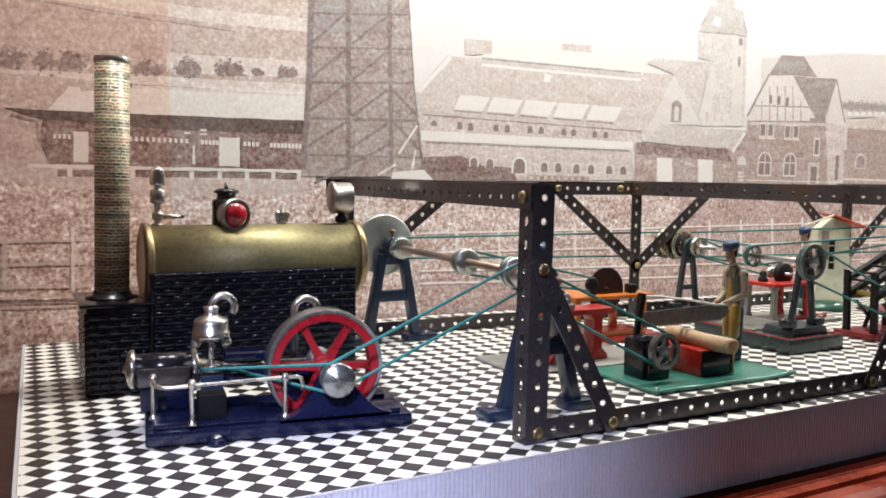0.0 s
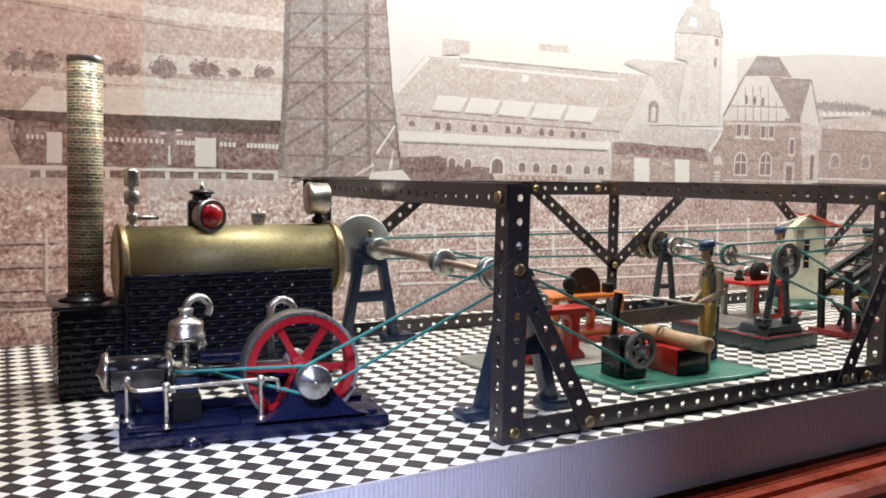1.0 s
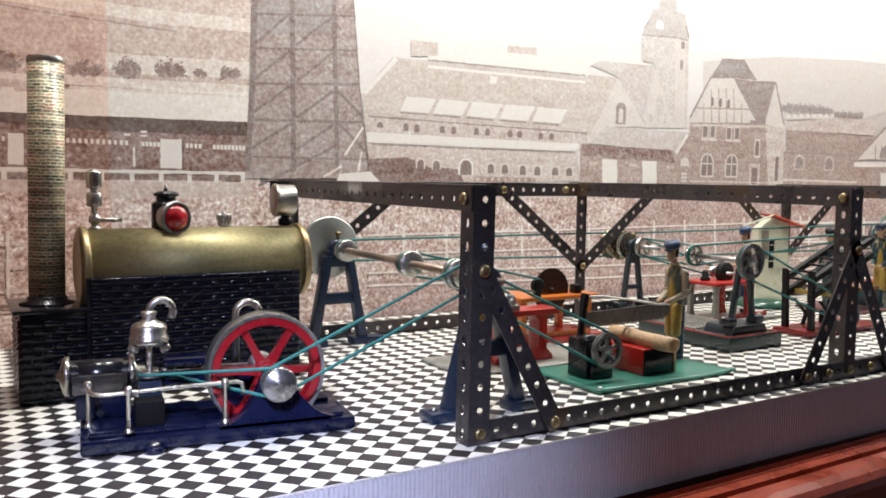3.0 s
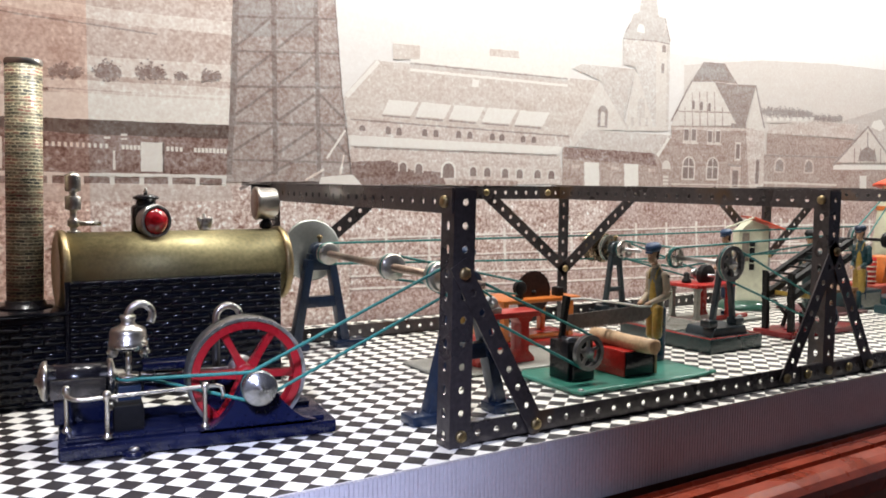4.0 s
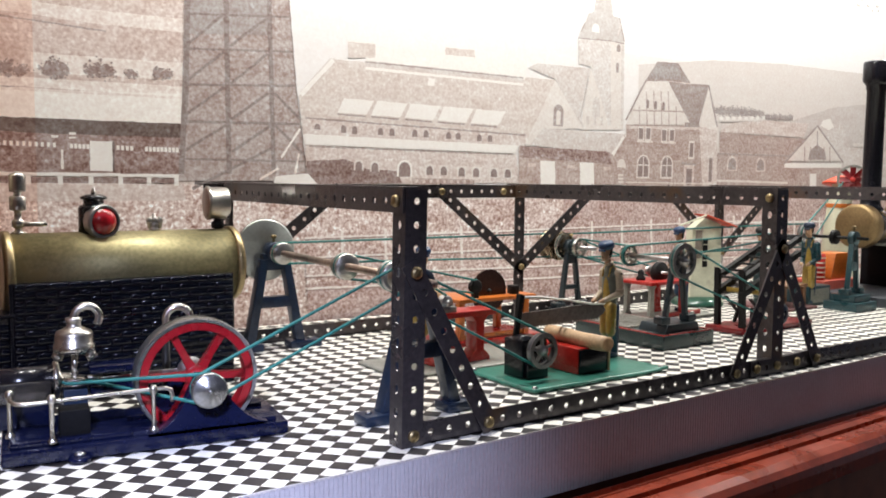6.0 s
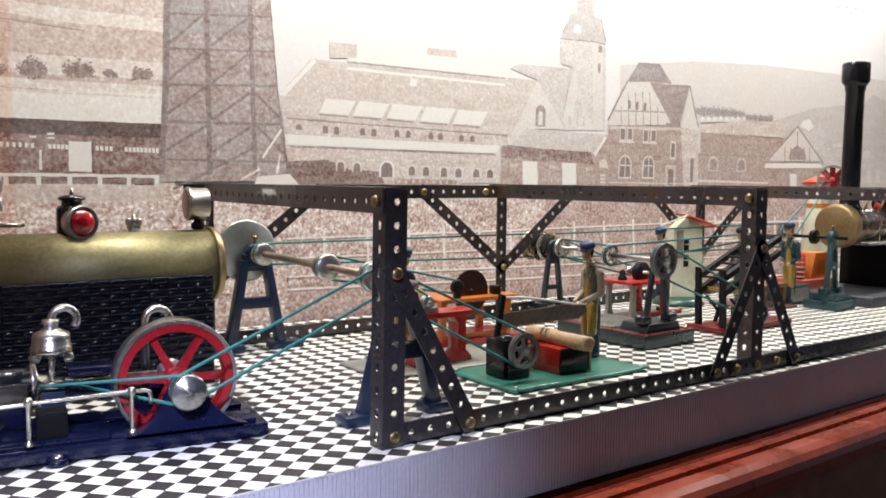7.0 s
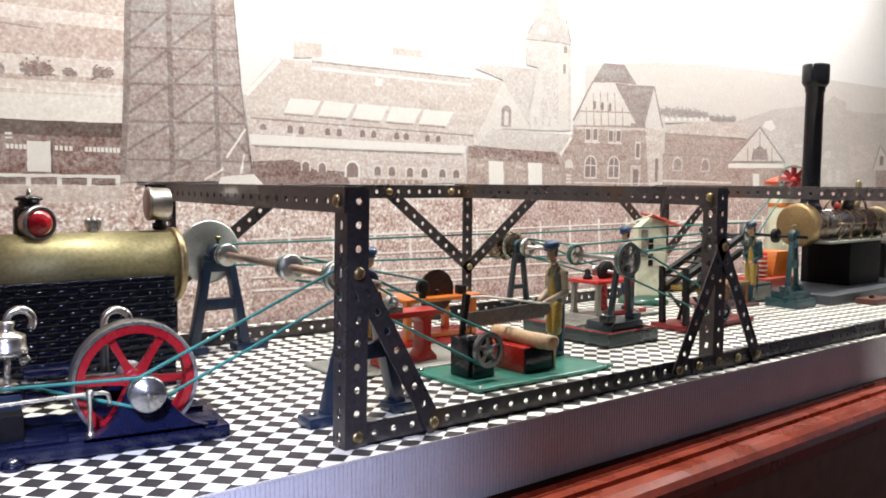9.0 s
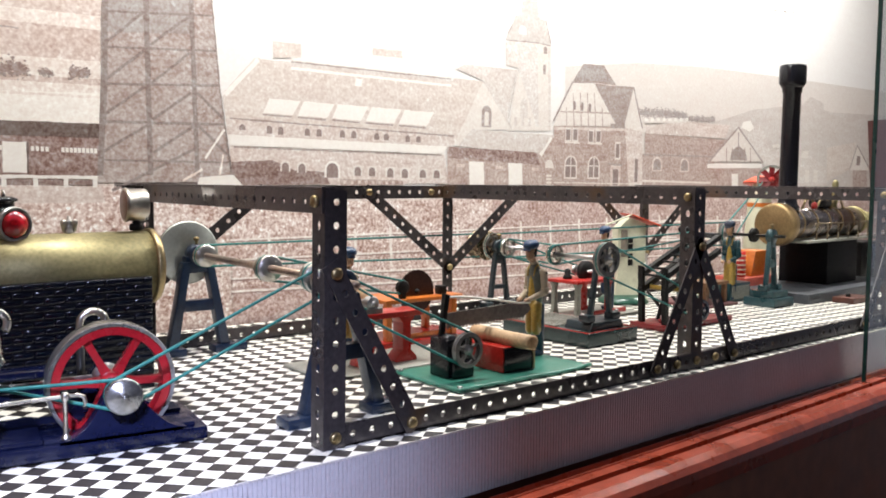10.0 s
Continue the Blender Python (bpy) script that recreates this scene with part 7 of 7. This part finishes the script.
# governor cord, quarter-twisted
a0, a1 = gov_p + Vector((0.002, -0.0058, 0)), gov_p + Vector((0.002, 0.0058, 0))
turn_ = [gov_p + Vector((0.0058 * math.cos(radians(t)), 0.0058 * math.sin(radians(t)), 0)) for t in range(90, 271, 20)]
turn_b = [eng_pulley_a + Vector((0.0084 * math.sin(radians(t)), 0, 0.0084 * math.cos(radians(t)))) for t in range(0, 181, 20)]
tagged(part("drive_belt", tube([*turn_, a0, *turn_b, a1], 0.00098, 7, closed=True), CORD, None), "teal cord from governor to engine pulley", "belt", "drive belts")
on_line, on_mid, on_back = line.matrix_world, mid.matrix_world, bst.matrix_world
belt(on_line @ Vector(P1), 0.0086, on_back @ Vector(BD), 0.0130)
belt(on_line @ Vector(P2), 0.0086, saw.matrix_world @ Vector(SAWP), 0.0056)
belt(on_line @ Vector(P3), 0.0090, gm.matrix_world @ Vector(SWH), 0.0120)
belt(on_line @ Vector((P3[0], P3[1] + 0.0040, P3[2])), 0.0088, lathe_m.matrix_world @ Vector(DRUM), 0.0054, label="teal cord belt to the red grinding machine")
belt(on_back @ Vector(BP), 0.0092, on_mid @ Vector(MS), 0.0090)
belt(on_back @ Vector((BP[0], BP[1] + 0.002, BP[2])), 0.0092, rt.matrix_world @ Vector((GR[0], 0.2220, GR[2])), 0.0050)
belt(on_mid @ Vector(MB), 0.0145, cv.matrix_world @ Vector(CW), 0.0096, crossed=False)
belt(on_mid @ Vector((MS[0], MS[1] - 0.002, MS[2])), 0.0092, cv.matrix_world @ Vector((0.5300, 0.1400, 0.0895)), 0.0030)
belt(on_back @ Vector((BXx, 0.2868, BZ)), 0.0134, ts_.matrix_world @ Vector((0.6870, 0.1950, 0.0820)), 0.0140, label="long teal cord belt along the back of the shop")
belt(ts_.matrix_world @ Vector((TX, 0.1920, TZ)), 0.0140, mill.matrix_world @ Vector((0.9350, 0.2860, 0.1440)), 0.0060)


# ---- dark squares of the chequered paper, laid cornerwise ----
ORIGIN, STEP_A, STEP_B = Vector((-0.02299, 0.04674)), Vector((0.01507, -0.00090)), Vector((0.00066, 0.01500))


def clipped(points):
    """The part of an outline that lies on the board."""
    for nx, ny, bound in ((1, -LEAN, BX0 + 0.0005 - LEAN * BY0), (-1, 0, -BX1), (-SKEW, 1, BY0 + 0.0003 - SKEW * BX0), (0, -1, -BY1)):
        out = []
        for k, p in enumerate(points):
            q = points[k - 1]
            dp, dq = nx * p.x + ny * p.y - bound, nx * q.x + ny * q.y - bound
            if (dp >= 0) != (dq >= 0):
                out.append(q.lerp(p, dq / (dq - dp)))
            if dp >= 0:
                out.append(p)
        points = out
    return points


LIFT = 0.00012
corners = [STEP_A / 2 * 0.985, STEP_B / 2 * 0.985, -STEP_A / 2 * 0.985, -STEP_B / 2 * 0.985]
near, rest_v, rest_f = [], [], []
for i in range(-18, 102):
    for j in range(-10, 36):
        c = ORIGIN + STEP_A * i + STEP_B * (j + 0.5)
        whole = [c + k for k in corners]
        cut = clipped(whole)
        if len(cut) < 3:
            continue
        if cut == whole and -0.205 < c.x < 0.125 and c.y < 0.165:
            near.append(c)
            continue
        k, n = len(rest_v), len(cut)
        rest_v += [(p.x, p.y, 0) for p in cut] + [(p.x, p.y, LIFT) for p in cut]
        rest_f += [tuple(range(k + n, k + 2 * n))] + [(k + a, k + (a + 1) % n, k + n + (a + 1) % n, k + n + a) for a in range(n)]
me = bpy.data.meshes.new("tiles")
me.from_pydata(rest_v, [], rest_f)
me.materials.append(INK)
ob = tagged(new("tiles", me), "dark printed squares of the floor", kind="stuff")
ob.parent = board
tile_me = bpy.data.meshes.new("tile")
tile_me.from_pydata([(p.x, p.y, z) for z in (0, LIFT) for p in corners], [], [(4, 5, 6, 7), (0, 1, 5, 4), (1, 2, 6, 5), (2, 3, 7, 6), (3, 0, 4, 7)])
tile_me.materials.append(INK)
for q in near:
    ob = new("tile", tile_me)
    ob.parent = board
    ob.matrix_local = Matrix.Translation((q.x, q.y, 0))
